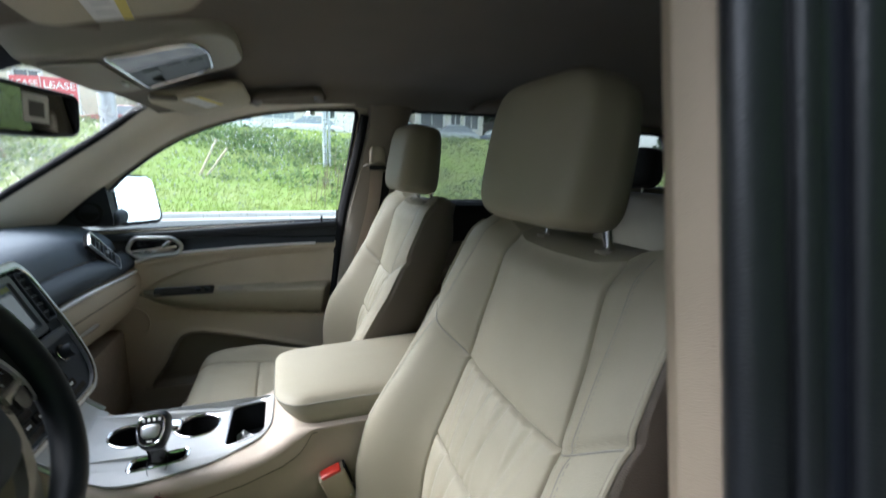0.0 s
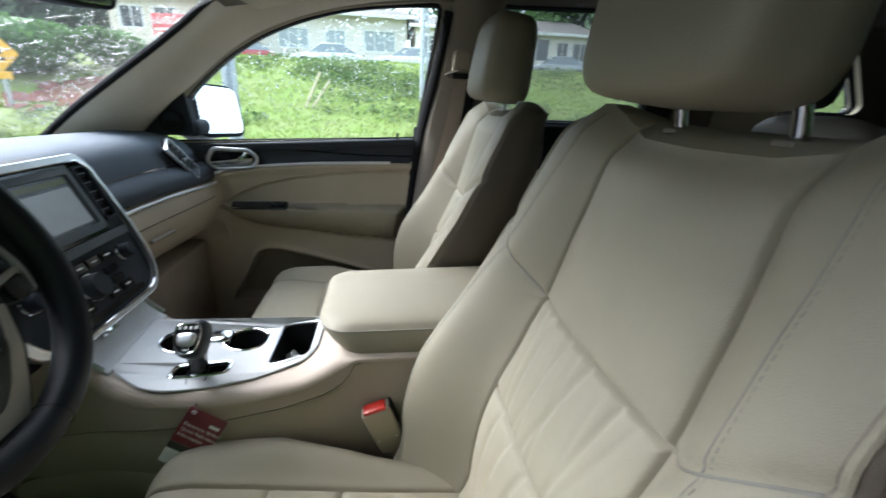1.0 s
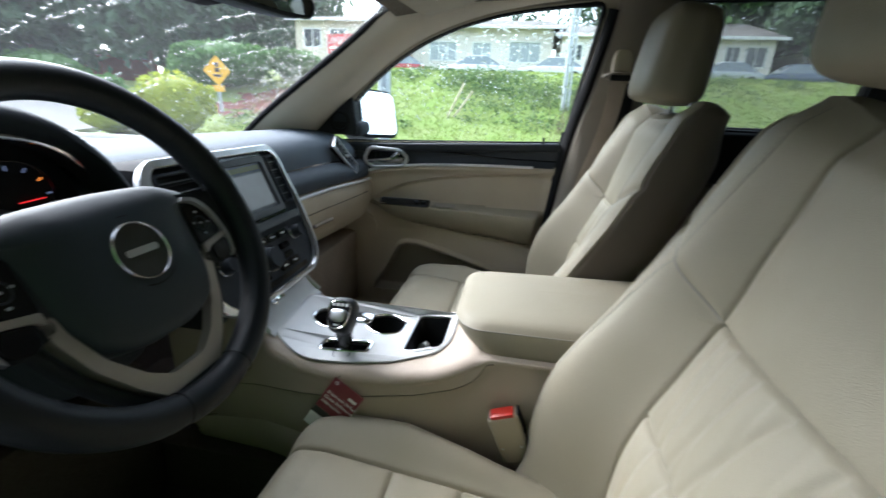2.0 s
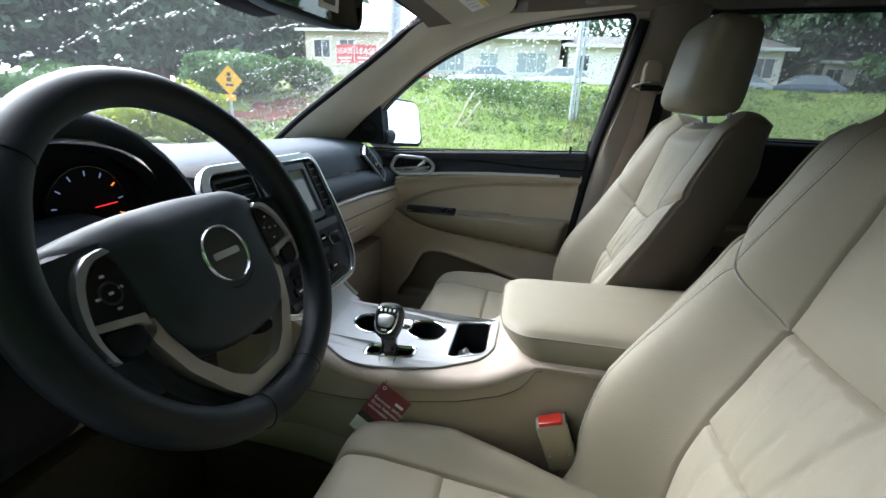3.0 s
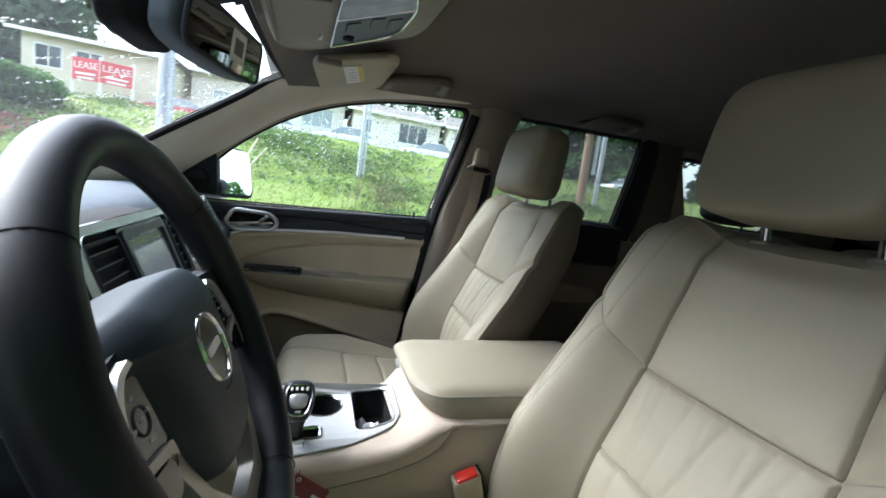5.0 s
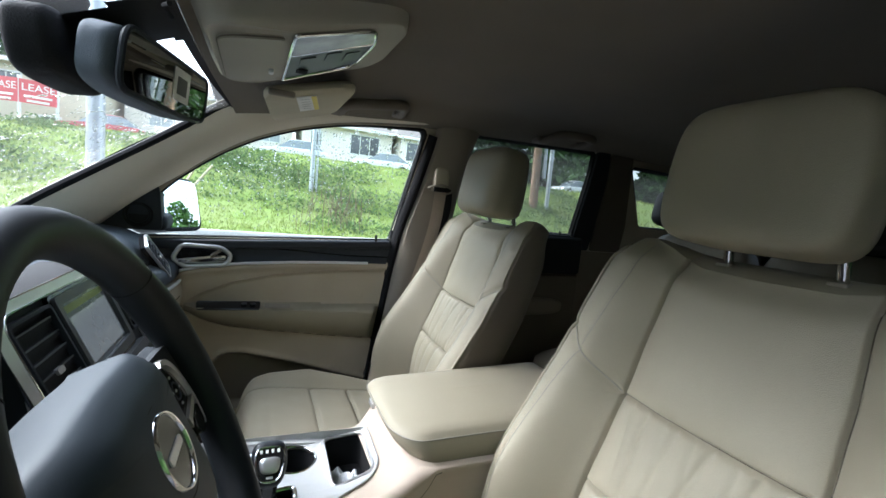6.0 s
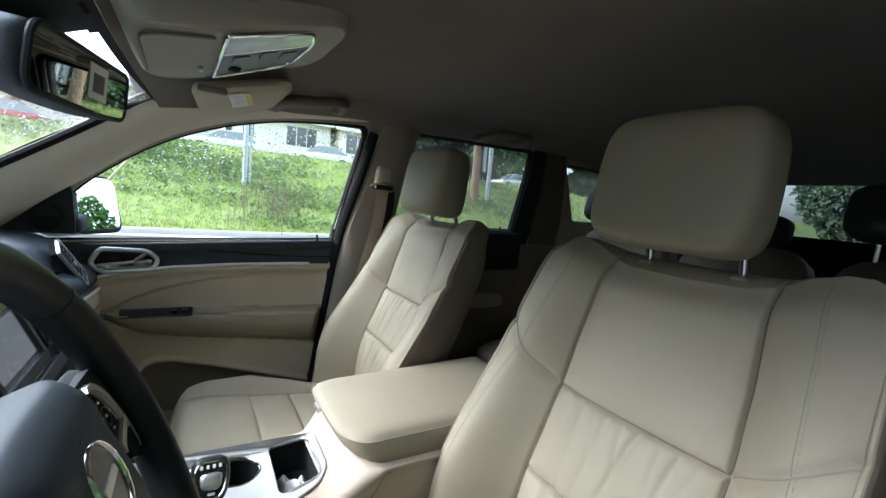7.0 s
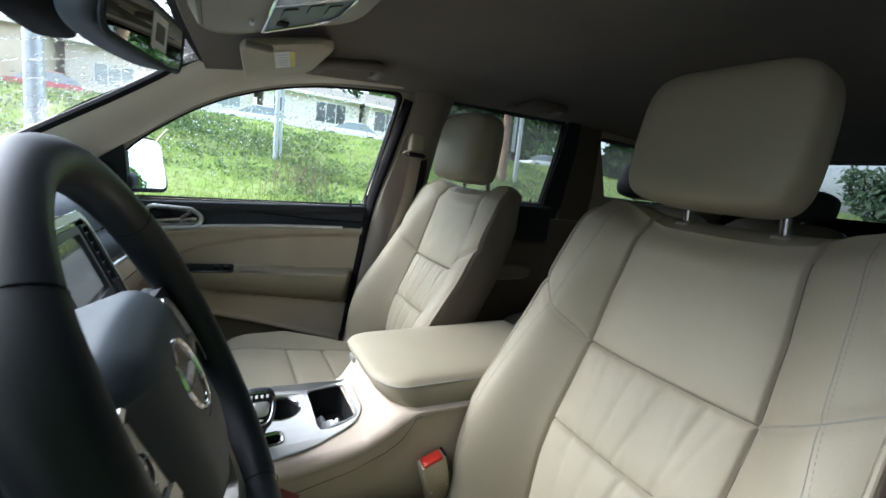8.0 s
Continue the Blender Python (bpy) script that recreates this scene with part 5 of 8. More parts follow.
    part("key_bar", pad(0.262, 0.488, 0.944, 0.954, 0.002, 0.007, 0.003), BLACK_GLOSS, ob)


BAR_YELLOW = mat("olive_screen_bar", (0.12, 0.12, 0.03), 0.2, spec=0.5)
SCREEN_PALE = mat("pale_screen_block", (0.055, 0.070, 0.075), 0.14, spec=0.45, scale=34, color2=(0.05, 0.06, 0.065))
SCREEN_PALE.node_tree.nodes["Principled BSDF"].inputs["Emission Color"].default_value = (0.8, 0.85, 0.85, 1)
SCREEN_PALE.node_tree.nodes["Principled BSDF"].inputs["Emission Strength"].default_value = 0.024
SCREEN = mat("lit_screen", (0.040, 0.046, 0.050), 0.22, spec=0.4, scale=26, color2=(0.07, 0.075, 0.075))
_s = SCREEN.node_tree
_s.links.new(_s.nodes["Mix"].outputs["Result"], _s.nodes["Principled BSDF"].inputs["Emission Color"])
_s.nodes["Principled BSDF"].inputs["Emission Strength"].default_value = 0.05
build_stack()


# ---- instrument hood and gauges ----
def build_cluster():
    ob = thing("instrument_cluster", (-0.94, -0.03, 1.10), "deep charcoal instrument hood over dark gauges with orange marks", "instrument cluster")
    cy = -0.030

    def arch(x, hw, top, base=1.085, n=26, p=2.6):
        pts = []
        for i in range(n + 1):
            a = math.pi * i / n
            c, s = math.cos(a), math.sin(a)
            pts.append(Vector((x + 0.05 * (1 - s), cy + hw * (1 if c > 0 else -1) * abs(c) ** (2 / p), base + (top - base) * max(0.0, s) ** (2 / p))))
        return pts
    rings = [arch(-0.955, 0.158, 1.236), arch(-0.915, 0.163, 1.243), arch(-0.905, 0.166, 1.255), arch(-0.908, 0.169, 1.267), arch(-0.925, 0.173, 1.275), arch(-0.96, 0.180, 1.275), arch(-1.02, 0.194, 1.254), arch(-1.13, 0.210, 1.195)]
    part("hood", loft(rings, cap=False, closed=False), BLACK_SOFT, ob, "soft charcoal hood", sharp=60)
    face = plate([[(p.y, p.z) for p in arch(-0.95, 0.157, 1.235)]], lambda y, z, d: Vector((-0.952 + d, y, z)), 0.004)
    part("gauge_face", face, BLACK_DULL, ob, "matt black gauge panel")
    ring = [Vector((-0.915, p.y, p.z)) for p in arch(-0.93, 0.161, 1.238, 1.10)]
    part("chrome_arch", tube(ring, 0.0036, 8), CHROME, ob, "chrome arch")
    for gy, r in ((-0.105, 0.05), (0.035, 0.05)):
        dial = part("dial", tube([(-0.944, gy, 1.155), (-0.940, gy, 1.155)], r, 32), BLACK_DULL, ob)
        part("dial_ring", tube([(-0.940, gy + r * math.cos(a), 1.155 + r * math.sin(a)) for a in span(0, 2 * math.pi, 32)[:-1]], 0.0010, 6, closed=True), BLACK_GLOSS, dial)
        for i in range(11):
            a = radians(225 - 27 * i)
            part("dial_mark", moved(rbox((0, 0, 0), (0.0012, 0.006, 0.0014), 0.0003, 1), pose(-0.9392, gy + 0.042 * math.cos(a), 1.155 + 0.042 * math.sin(a), math.degrees(a))), ORANGE if i in (7, 9) else DIM_MARK, dial)
        part("needle", moved(rbox((0, 0.020, 0), (0.0014, 0.030, 0.0012), 0.0004, 1), pose(-0.938, gy, 1.155, 3 if gy > 0 else 140)), RED_GLOW, dial)
    # column shroud and stalks
    part("column_shroud", puff((0.22, 0.13, 0.12), 5, 8, pose(-0.86, -0.03, 1.07, 0, 25, 0)), BLACK_SOFT, ob)
    for s in (-1, 1):
        part("stalk", tube([(-0.83, -0.03 + s * 0.06, 1.10), (-0.81, -0.03 + s * 0.16, 1.115)], 0.009, 10), BLACK_SOFT, ob)


ORANGE, RED_GLOW, DIM_MARK = glow("orange_backlight", (1.0, 0.28, 0.04), 0.22), glow("red_backlight", (0.9, 0.03, 0.03), 0.2), glow("blue_white_backlight", (0.35, 0.42, 0.7), 0.06)
build_cluster()


# ---- the steering wheel ----
WC, RAKE = Vector((-0.727, -0.030, 1.143)), radians(25.5)
W_OUT, W_UP = Vector((math.cos(RAKE), 0, math.sin(RAKE))), Vector((-math.sin(RAKE), 0, math.cos(RAKE)))


def on_wheel(a, b, d=0.0):
    """a to the passenger side, b up the wheel, d towards the driver."""
    return WC + Vector((0, a, 0)) + W_UP * b + W_OUT * d


def build_wheel():
    ob = thing("steering_wheel", WC, "black leather steering wheel with silver spokes and thumb keys", "steering wheel")
    R = 0.1655
    rings = []
    for i in range(96):
        t = 2 * math.pi * i / 96
        c, s = math.cos(t), math.sin(t)
        grip = math.exp(-((abs(abs(t - math.pi / 2) - radians(65)) if t < math.pi * 1.5 else 9) / 0.20) ** 2)
        cut = 0.0016 * max(math.exp(-((t - radians(g)) / 0.006) ** 2) for g in (40, 140, 255, 285))
        ring = []
        for j in range(18):
            p = 2 * math.pi * j / 18
            r1, r2 = 0.0172 + 0.0022 * grip - cut, 0.0185 + 0.001 * grip - cut
            rr = R + r1 * math.cos(p)
            ring.append(on_wheel(rr * c, rr * s, r2 * math.sin(p)))
        rings.append(ring)
    bm = loft(rings + [rings[0]], cap=False)
    bmesh.ops.remove_doubles(bm, verts=bm.verts, dist=1e-5)
    rim = part("rim", bm, WHEEL_LEATHER, ob, "black leather rim", sharp=50)
    for g in (40, 140, 255, 285):       # where the leather pieces meet
        c, d = math.cos(radians(g)), math.sin(radians(g))
        part("rim_seam", tube([on_wheel((R + 0.0174 * math.cos(p)) * c, (R + 0.0174 * math.cos(p)) * d, 0.0186 * math.sin(p)) for p in span(0, 2 * math.pi, 24)[:-1]], 0.0006, 5, closed=True), RUBBER, rim)

    def pad(pts, d0, d1, r=0.006, n=4):
        return plate([arc_loop(pts, r, n)], lambda a, b, d: on_wheel(a, b, d0 + d), d1 - d0)
    # one domed cover: the airbag in the middle, its upper wings falling back to both spokes
    half = [(0.0, 0.060), (0.035, 0.059), (0.085, 0.056), (0.126, 0.047), (0.131, 0.039), (0.104, 0.030), (0.090, 0.012), (0.088, -0.022), (0.083, -0.052), (0.066, -0.080), (0.030, -0.094)]
    outline = arc_loop([(-a, b) for a, b in half[:0:-1]] + half, [.03, .03, .04, .04, .02, .012, .008, .012, .04, .05, .05, .05, .04, .02, .012, .008, .012, .03, .04, .04, .03], 5)

    def dome(a, b, k, d):
        p, q = a * k, 0.010 + (b - 0.010) * k
        back = 0.026 * smooth01((abs(p) - 0.055) / 0.080) + 0.012 * smooth01((q - 0.030) / 0.035)
        return on_wheel(p, q, d - back)
    levels = [(1.0, -0.040), (1.0, -0.010), (0.992, -0.003), (0.975, 0.001), (0.94, 0.004), (0.84, 0.0065), (0.68, 0.008), (0.5, 0.009), (0.25, 0.0095), (0.02, 0.0095)]
    boss = part("airbag_cover", loft([[dome(a, b, k, d) for a, b in outline] for k, d in levels]), HUB, ob, "charcoal airbag cover", sharp=60)
    part("badge_recess", tube([on_wheel(0.006 + 0.036 * math.cos(t), -0.008 + 0.036 * math.sin(t), 0.0078) for t in span(0, 2 * math.pi, 40)[:-1]], 0.0014, 6, closed=True), BLACK_DULL, boss)
    # badge: a plain chrome ring and bar
    ring = [[on_wheel(0.006 + r * math.cos(t), -0.008 + r * math.sin(t), d) for r, d in ((0.0268, 0.007), (0.0273, 0.0102), (0.0281, 0.0116), (0.0292, 0.0118), (0.0302, 0.0106), (0.0310, 0.007))] for t in span(0, 2 * math.pi, 48)]
    part("badge_ring", loft(ring, cap=False), CHROME, boss, "chrome badge ring")
    part("badge_disc", tube([on_wheel(0.006, -0.008, 0.004), on_wheel(0.006, -0.008, 0.0096)], 0.0268, 36), BADGE, boss)
    part("badge_bar", pad([(-0.012, -0.0115), (0.024, -0.0115), (0.024, -0.0045), (-0.012, -0.0045)], 0.0094, 0.0106, 0.003), SATIN, boss, "plain chrome badge bar")
    for s in (-1, 1):
        # spoke, silver frame and the thumb keys
        sp = part("spoke", pad([(s * 0.085, 0.039), (s * 0.150, 0.034), (s * 0.156, -0.034), (s * 0.120, -0.055), (s * 0.085, -0.045)], -0.022, -0.006, 0.01), BLACK_SOFT, ob, "charcoal spoke")
        part("shoulder", loft([[on_wheel(s * (0.100 + 0.056 * k) + 0.0, b * (1 - 0.1 * k) - 0.008, -0.020 + dd - 0.004 * k) for b, dd in ((0.044, -0.012), (0.050, 0.0), (0.044, 0.010), (0.032, 0.012), (0.024, 0.006), (0.022, -0.012))] for k in (0, 0.5, 1.0)]), BLACK_SOFT, ob, "charcoal upper spoke")
        edge = [(0.094, 0.031), (0.110, 0.027), (0.123, 0.014), (0.131, -0.006), (0.134, -0.028), (0.130, -0.049)]
        part("silver_spoke_trim", loft([[on_wheel(s * (a + da), b + db, d) for da, db, d in ((-0.003, -0.003, -0.010), (-0.0022, -0.002, -0.001), (0.0022, 0.002, -0.001), (0.005, 0.004, -0.010))] for a, b, _ in curve([Vector((a, b, 0)) for a, b in edge], 5)]), SATIN, sp, "satin silver spoke trim")
        part("key_pad", pad([(s * 0.090, 0.022), (s * 0.104, 0.024), (s * 0.119, 0.012), (s * 0.127, -0.006), (s * 0.129, -0.017), (s * 0.090, -0.025)], -0.010, -0.004, 0.005), BLACK_GLOSS, sp, "black thumb key pad")
        part("lower_key_pad", pad([(s * 0.102, -0.031), (s * 0.130, -0.027), (s * 0.127, -0.047), (s * 0.112, -0.053), (s * 0.102, -0.048)], -0.010, -0.001, 0.006), BLACK_GLOSS, sp)
        for a, b in ((0.106, 0.013), (0.097, 0.001), (0.117, -0.002), (0.106, -0.014), (0.106, -0.001)):
            part("key_mark", pad([(s * a - 0.0018, b - 0.0011), (s * a + 0.0018, b - 0.0011), (s * a + 0.0018, b + 0.0011), (s * a - 0.0018, b + 0.0011)], -0.0042, -0.0034, 0.0005), DIM_PRINT, sp)
        part("key_ring", tube([on_wheel(s * 0.106 + 0.0085 * math.cos(t), -0.001 + 0.0085 * math.sin(t), -0.0040) for t in span(0, 2 * math.pi, 20)[:-1]], 0.0010, 6, closed=True), BLACK_SOFT, sp)
        part("silver_cross", pad([(s * 0.092, -0.025), (s * 0.131, -0.018), (s * 0.133, -0.0235), (s * 0.100, -0.0305), (s * 0.092, -0.036)], -0.010, -0.001, 0.002), PEWTER, sp)
    # the silver band of the lower spoke, and its leather foot
    half_out = [(0.097, -0.028), (0.094, -0.050), (0.080, -0.088), (0.056, -0.124), (0.034, -0.148)]
    half_in = [(0.084, -0.030), (0.081, -0.050), (0.067, -0.084), (0.043, -0.114), (0.022, -0.129)]
    band = [(-a, b) for a, b in half_out] + half_out[::-1] + half_in + [(-a, b) for a, b in half_in[::-1]]
    part("lower_spoke_trim", pad(band, -0.020, -0.006, 0.006), PEWTER, ob, "satin silver lower spoke")
    loop = curve([Vector((a, b, -0.012)) for a, b in ((-0.106, -0.027), (-0.101, -0.056), (-0.086, -0.092), (-0.060, -0.128), (-0.038, -0.150))], 6)
    for s in (-1, 1):
        part("lower_spoke_back", tube([on_wheel(-s * q.x, q.y, q.z - 0.010) for q in loop], 0.0075, 10), BLACK_SOFT, ob)
    part("lower_spoke_foot", pad([(-0.036, -0.146), (0.036, -0.146), (0.050, -0.158), (-0.050, -0.158)], -0.020, -0.004, 0.005), BLACK_SOFT, ob)
    part("hub_back", tube([on_wheel(0, 0, -0.02), on_wheel(0, 0, -0.11)], [0.052, 0.05], 24), BLACK_DULL, ob)


BADGE = mat("badge_enamel", (0.05, 0.052, 0.05), 0.18, spec=0.5)
DIM_PRINT = mat("pale_key_print", (0.45, 0.46, 0.47), 0.5)
build_wheel()


# ---- the passenger door ----
CHROME_Z = [(-1.0, 1.020), (-0.95, 1.036), (-0.90, 1.052), (-0.85, 1.066), (-0.78, 1.078), (-0.70, 1.086), (-0.55, 1.095), (-0.40, 1.099), (-0.20, 1.102)]
REST_TOP = [(-0.90, 0.952), (-0.82, 0.957), (-0.70, 0.957), (-0.55, 0.954), (-0.40, 0.950), (-0.20, 0.946)]
REST_LOW = [(-0.90, 0.945), (-0.865, 0.935), (-0.84, 0.918), (-0.80, 0.898), (-0.75, 0.882), (-0.65, 0.866), (-0.56, 0.856), (-0.40, 0.838), (-0.20, 0.818)]
POCKET_TOP = [(-0.875, 0.60), (-0.862, 0.632), (-0.819, 0.694), (-0.785, 0.765), (-0.770, 0.785), (-0.745, 0.795), (-0.700, 0.794), (-0.595, 0.769), (-0.47, 0.732), (-0.40, 0.710), (-0.20, 0.65)]


ARCH = [(-0.87, 0.955), (-0.82, 0.990), (-0.74, 1.024), (-0.62, 1.050), (-0.45, 1.070), (-0.2, 1.084)]


def door_edge(z):
    return interp(z, [(0.45, -0.335), (0.67, -0.298), (0.95, -0.258), (1.20, -0.226)])


def door_y(x, z):
    y = 1.120
    fade = smooth01((door_edge(z) - x) / 0.03)
    zc, zt, zl, zp = interp(x, CHROME_Z), interp(x, REST_TOP), interp(x, REST_LOW), interp(x, POCKET_TOP)
    front = smooth01((x + 0.885) / 0.06)
    y += 0.018 * smooth01((z - zc - 0.004) / 0.02) * 0.4 + 0.012 * smooth01((z - 1.17) / 0.03)
    y -= 0.010 * math.exp(-((z - zc + 0.012) / 0.014) ** 2)
    # hollow panel over the armrest
    arch = interp(x, ARCH)
    y += 0.005 * fade * smooth01((arch - z) / 0.010) * smooth01((z - zt) / 0.006) * front
    # armrest: a rounded roll
    t = (z - zl) / max(0.02, zt - zl)
    if 0 < t < 1.0:
        y -= 0.052 * fade * front * min(1.0, (math.sin(math.pi * min(0.5, t * 0.62)) ** 0.55)) * smooth01((1.0 - t) / 0.10)
    y += 0.006 * math.exp(-((z - zl) / 0.004) ** 2) * front
    # bowed lower half with a pocket
    y -= 0.012 * math.sin(math.pi * min(1, max(0, (z - 0.55) / 0.30)))
    pk = smooth01((zp - z) / 0.018) * smooth01((z - 0.60) / 0.02) * smooth01((x + 0.885) / 0.02)
    y += 0.036 * pk * fade
    y -= 0.006 * math.exp(-((z - zp - 0.006) / 0.008) ** 2) * (1 if x > -0.885 and z > 0.6 else 0)
    return y


def build_front_door():
    ob = thing("front_door_trim", (-0.60, 1.13, 0.46), "closed passenger door with a charcoal top, chrome strip and beige armrest", "car door")
    xs, zs = span(-1.04, 0.0, 150), span(0.46, 1.170, 150)

    def pt(u, z):
        x = -1.04 + (door_edge(z) + 1.04) * (u + 1.04) / 1.04
        if z > 1.10:         # the sill rises towards the rear
            z = 1.10 + (z - 1.10) * (interp(x, [(-1.04, 1.146), (-0.25, 1.182)]) - 1.10) / 0.07
        return Vector((x, door_y(x, z), z))

    def zone(u, z):
        x = pt(u, z).x
        if z > interp(x, CHROME_Z):
            return "upper"
        if interp(x, REST_LOW) < z < interp(x, REST_TOP) + 0.003 and x > -0.87:
            return "rest"
        if z < interp(x, POCKET_TOP) and z > 0.60 and x > -0.880:
            return "pocket"
        if z > interp(x, REST_TOP):
            return "insert"
        return "lower"
    # Recess shade is put into the pocket's dimmer plastic.
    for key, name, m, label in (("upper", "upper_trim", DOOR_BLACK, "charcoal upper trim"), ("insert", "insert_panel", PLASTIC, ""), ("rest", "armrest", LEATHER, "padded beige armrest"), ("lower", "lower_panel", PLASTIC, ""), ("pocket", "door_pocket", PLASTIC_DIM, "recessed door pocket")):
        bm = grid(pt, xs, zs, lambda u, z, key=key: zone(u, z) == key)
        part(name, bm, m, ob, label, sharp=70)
    part("door_core", join(rbox((-0.68, 1.175, 0.795), (0.88, 0.03, 0.70), 0.01), rbox((-0.68, 1.20, 0.777), (0.96, 0.03, 0.74), 0.012)), BODY, ob, "dark grey outer door skin")
    part("rear_edge", tube([pt(0.0, z) + Vector((0.004, 0.008, 0)) for z in span(0.46, 1.20, 20)], 0.009, 8), BLACK_DULL, ob)
    strip = [Vector((x, door_y(x, interp(x, CHROME_Z)) - 0.004, interp(x, CHROME_Z))) for x in span(-0.955, -0.312, 40)]
    part("chrome_strip", tube(strip, 0.0046, 8), BRIGHT_STRIP, ob, "thin chrome strip")
    crease = [Vector((x, door_y(x, 1.135) - 0.001, 1.122 + 0.012 * smooth01((-x - 0.35) / 0.3))) for x in span(-0.72, -0.24, 20)]
    part("dark_inlay", tube(crease, 0.0022, 6), BLACK_GLOSS, ob, "dark glossy inlay")
    part("sill_trim", rbox((-0.63, 1.133, 1.148), (0.80, 0.036, 0.030), 0.010, 3, (0, -2.8, 0)), DOOR_BLACK, ob, "charcoal window sill")
    # the release lever in its bezel
    loop = arc_loop([(-0.902, 1.095), (-0.880, 1.136), (-0.770, 1.132), (-0.742, 1.108), (-0.756, 1.078), (-0.872, 1.070)], 0.015, 5)
    yh = 1.112
    bez = part("handle_bezel", tube([Vector((x, yh, z)) for x, z in loop], 0.0068, 10, closed=True), SATIN, ob, "satin silver bezel")
    part("handle_cup", plate([loop], lambda x, z, d: Vector((x, yh + 0.012 + d, z)), 0.004), BLACK_GLOSS, bez)
    part("lever", loft([[Vector((x, yh - 0.004 + dy, z + dz)) for dy, dz in ((0, -h), (-0.006, -h * 0.4), (-0.006, h * 0.4), (0, h), (0.006, 0))] for x, z, h in ((-0.884, 1.088, 0.006), (-0.86, 1.089, 0.0085), (-0.82, 1.092, 0.010), (-0.785, 1.097, 0.012), (-0.758, 1.098, 0.009))]), CHROME, bez, "chrome release lever")
    part("lock_knob", loft([[Vector((-0.800 + k * 0.028, yh - 0.006 + dy, 1.104 + k * 0.022 + dz)) for dy, dz in ((0, -0.006), (-0.005, 0), (0, 0.006), (0.006, 0))] for k in (0, 0.5, 1)]), CHROME, bez)
    # switch slot on the armrest, and behind it a darker slab for recess shade
    def slab(x0, x1, zoff, h, depth):
        pts = [(x0 + h * 0.2, -h), (x1 - h * 0.2, -h), (x1, h), (x0, h)]
        return plate([arc_loop(pts, h * 0.5, 4)], lambda x, s, d: Vector((x, door_y(x, interp(x, REST_TOP) - 0.016) - 0.001 + 0.026 * (s + h) / (2 * h) - d * 0.7, interp(x, REST_TOP) + zoff + s * 0.8 + d * 0.6)), depth)
    part("switch_panel", slab(-0.832, -0.652, -0.001, 0.0125, 0.005), BLACK_GLOSS, ob, "gloss black switch panel")
    for x in (-0.70, -0.674):
        part("window_switch", rbox((x, 1.078, 0.963), (0.016, 0.012, 0.006), 0.002), BLACK_SOFT, ob)
    part("pull_recess_shade", slab(-0.640, -0.562, 0.001, 0.0045, 0.0004), PLASTIC_DIM, ob, "thin dark slab for the shade in the pull recess")
    # the moulded lines round the armrest and over the insert
    edge = [(-0.872, interp(-0.872, REST_TOP) - 0.004), (-0.884, 0.944)] + [(x, interp(x, REST_LOW)) for x in span(-0.872, -0.300, 40)]
    part("armrest_seam", tube([Vector((x, door_y(x, z) - 0.0030, z - 0.001)) for x, z in edge], 0.0014, 6), SEAM, ob)
    part("insert_line", tube([Vector((x, door_y(x, interp(x, ARCH)) - 0.0012, interp(x, ARCH))) for x in span(-0.86, -0.285, 40)], 0.0011, 6), BELT, ob)
    # speaker and lock pin
    spk = [Vector((-0.915 + 0.055 * math.cos(a), 1.1165, 0.845 + 0.055 * math.sin(a))) for a in span(0, 2 * math.pi, 36)[:-1]]
    part("speaker_ring", tube(spk, 0.003, 6, closed=True), PLASTIC, ob)
    part("lock_pin", tube([(-0.287, 1.122, 1.175), (-0.287, 1.122, 1.197), (-0.287, 1.122, 1.200)], [0.004, 0.004, 0.002], 10), BLACK_DULL, ob)
    part("sill_strip", tube([(-0.98, 1.144, 1.148), (-0.6, 1.144, 1.166), (-0.236, 1.144, 1.183)], 0.004, 8), RUBBER, ob)
    # the black corner cover in front of the window, with its tweeter
    tri = arc_loop([(-1.10, 1.17), (-1.075, 1.215), (-0.985, 1.290), (-0.945, 1.315), (-0.935, 1.29), (-0.932, 1.20), (-0.932, 1.175)], 0.015, 3)
    sail = part("mirror_corner", plate([tri], lambda x, z, d: Vector((x, side_y(z) - 0.012 + d, z)), 0.05), BLACK_SOFT, ob, "black mirror corner cover")
    part("tweeter", tube([Vector((-0.990 + 0.032 * math.cos(a), 1.116, 1.218 + 0.032 * math.sin(a))) for a in span(0, 2 * math.pi, 24)[:-1]], 0.006, 8, closed=True), BLACK_DULL, sail)
    part("tweeter_mesh", tube([(-0.990, 1.124, 1.218), (-0.990, 1.119, 1.218)], 0.024, 24), BLACK_DULL, sail)


build_front_door()


def build_rear_door():
    ob = thing("rear_door_trim", (0.30, 1.13, 0.46), "closed rear passenger door with a charcoal top, in shadow", "car door")
    part("upper_trim", rbox((0.30, 1.118, 1.165), (0.64, 0.04, 0.16), 0.015, 3), BLACK_SOFT, ob)
    part("lower_panel", rbox((0.30, 1.122, 0.78), (0.64, 0.03, 0.60), 0.01, 3), PLASTIC_DIM, ob)
    part("armrest", puff((0.50, 0.07, 0.07), 4, 8, pose(0.28, 1.095, 0.95)), PLASTIC, ob)
    part("lock_pin", tube([(0.50, 1.115, 1.235), (0.50, 1.115, 1.266)], 0.004, 8), BLACK_DULL, ob)
    part("sill", rbox((0.27, 1.125, 1.245), (0.58, 0.035, 0.012), 0.005), BLACK_SOFT, ob)


build_rear_door()


WING_FACE = []          # where the wing mirror glass lies, for the rain on it


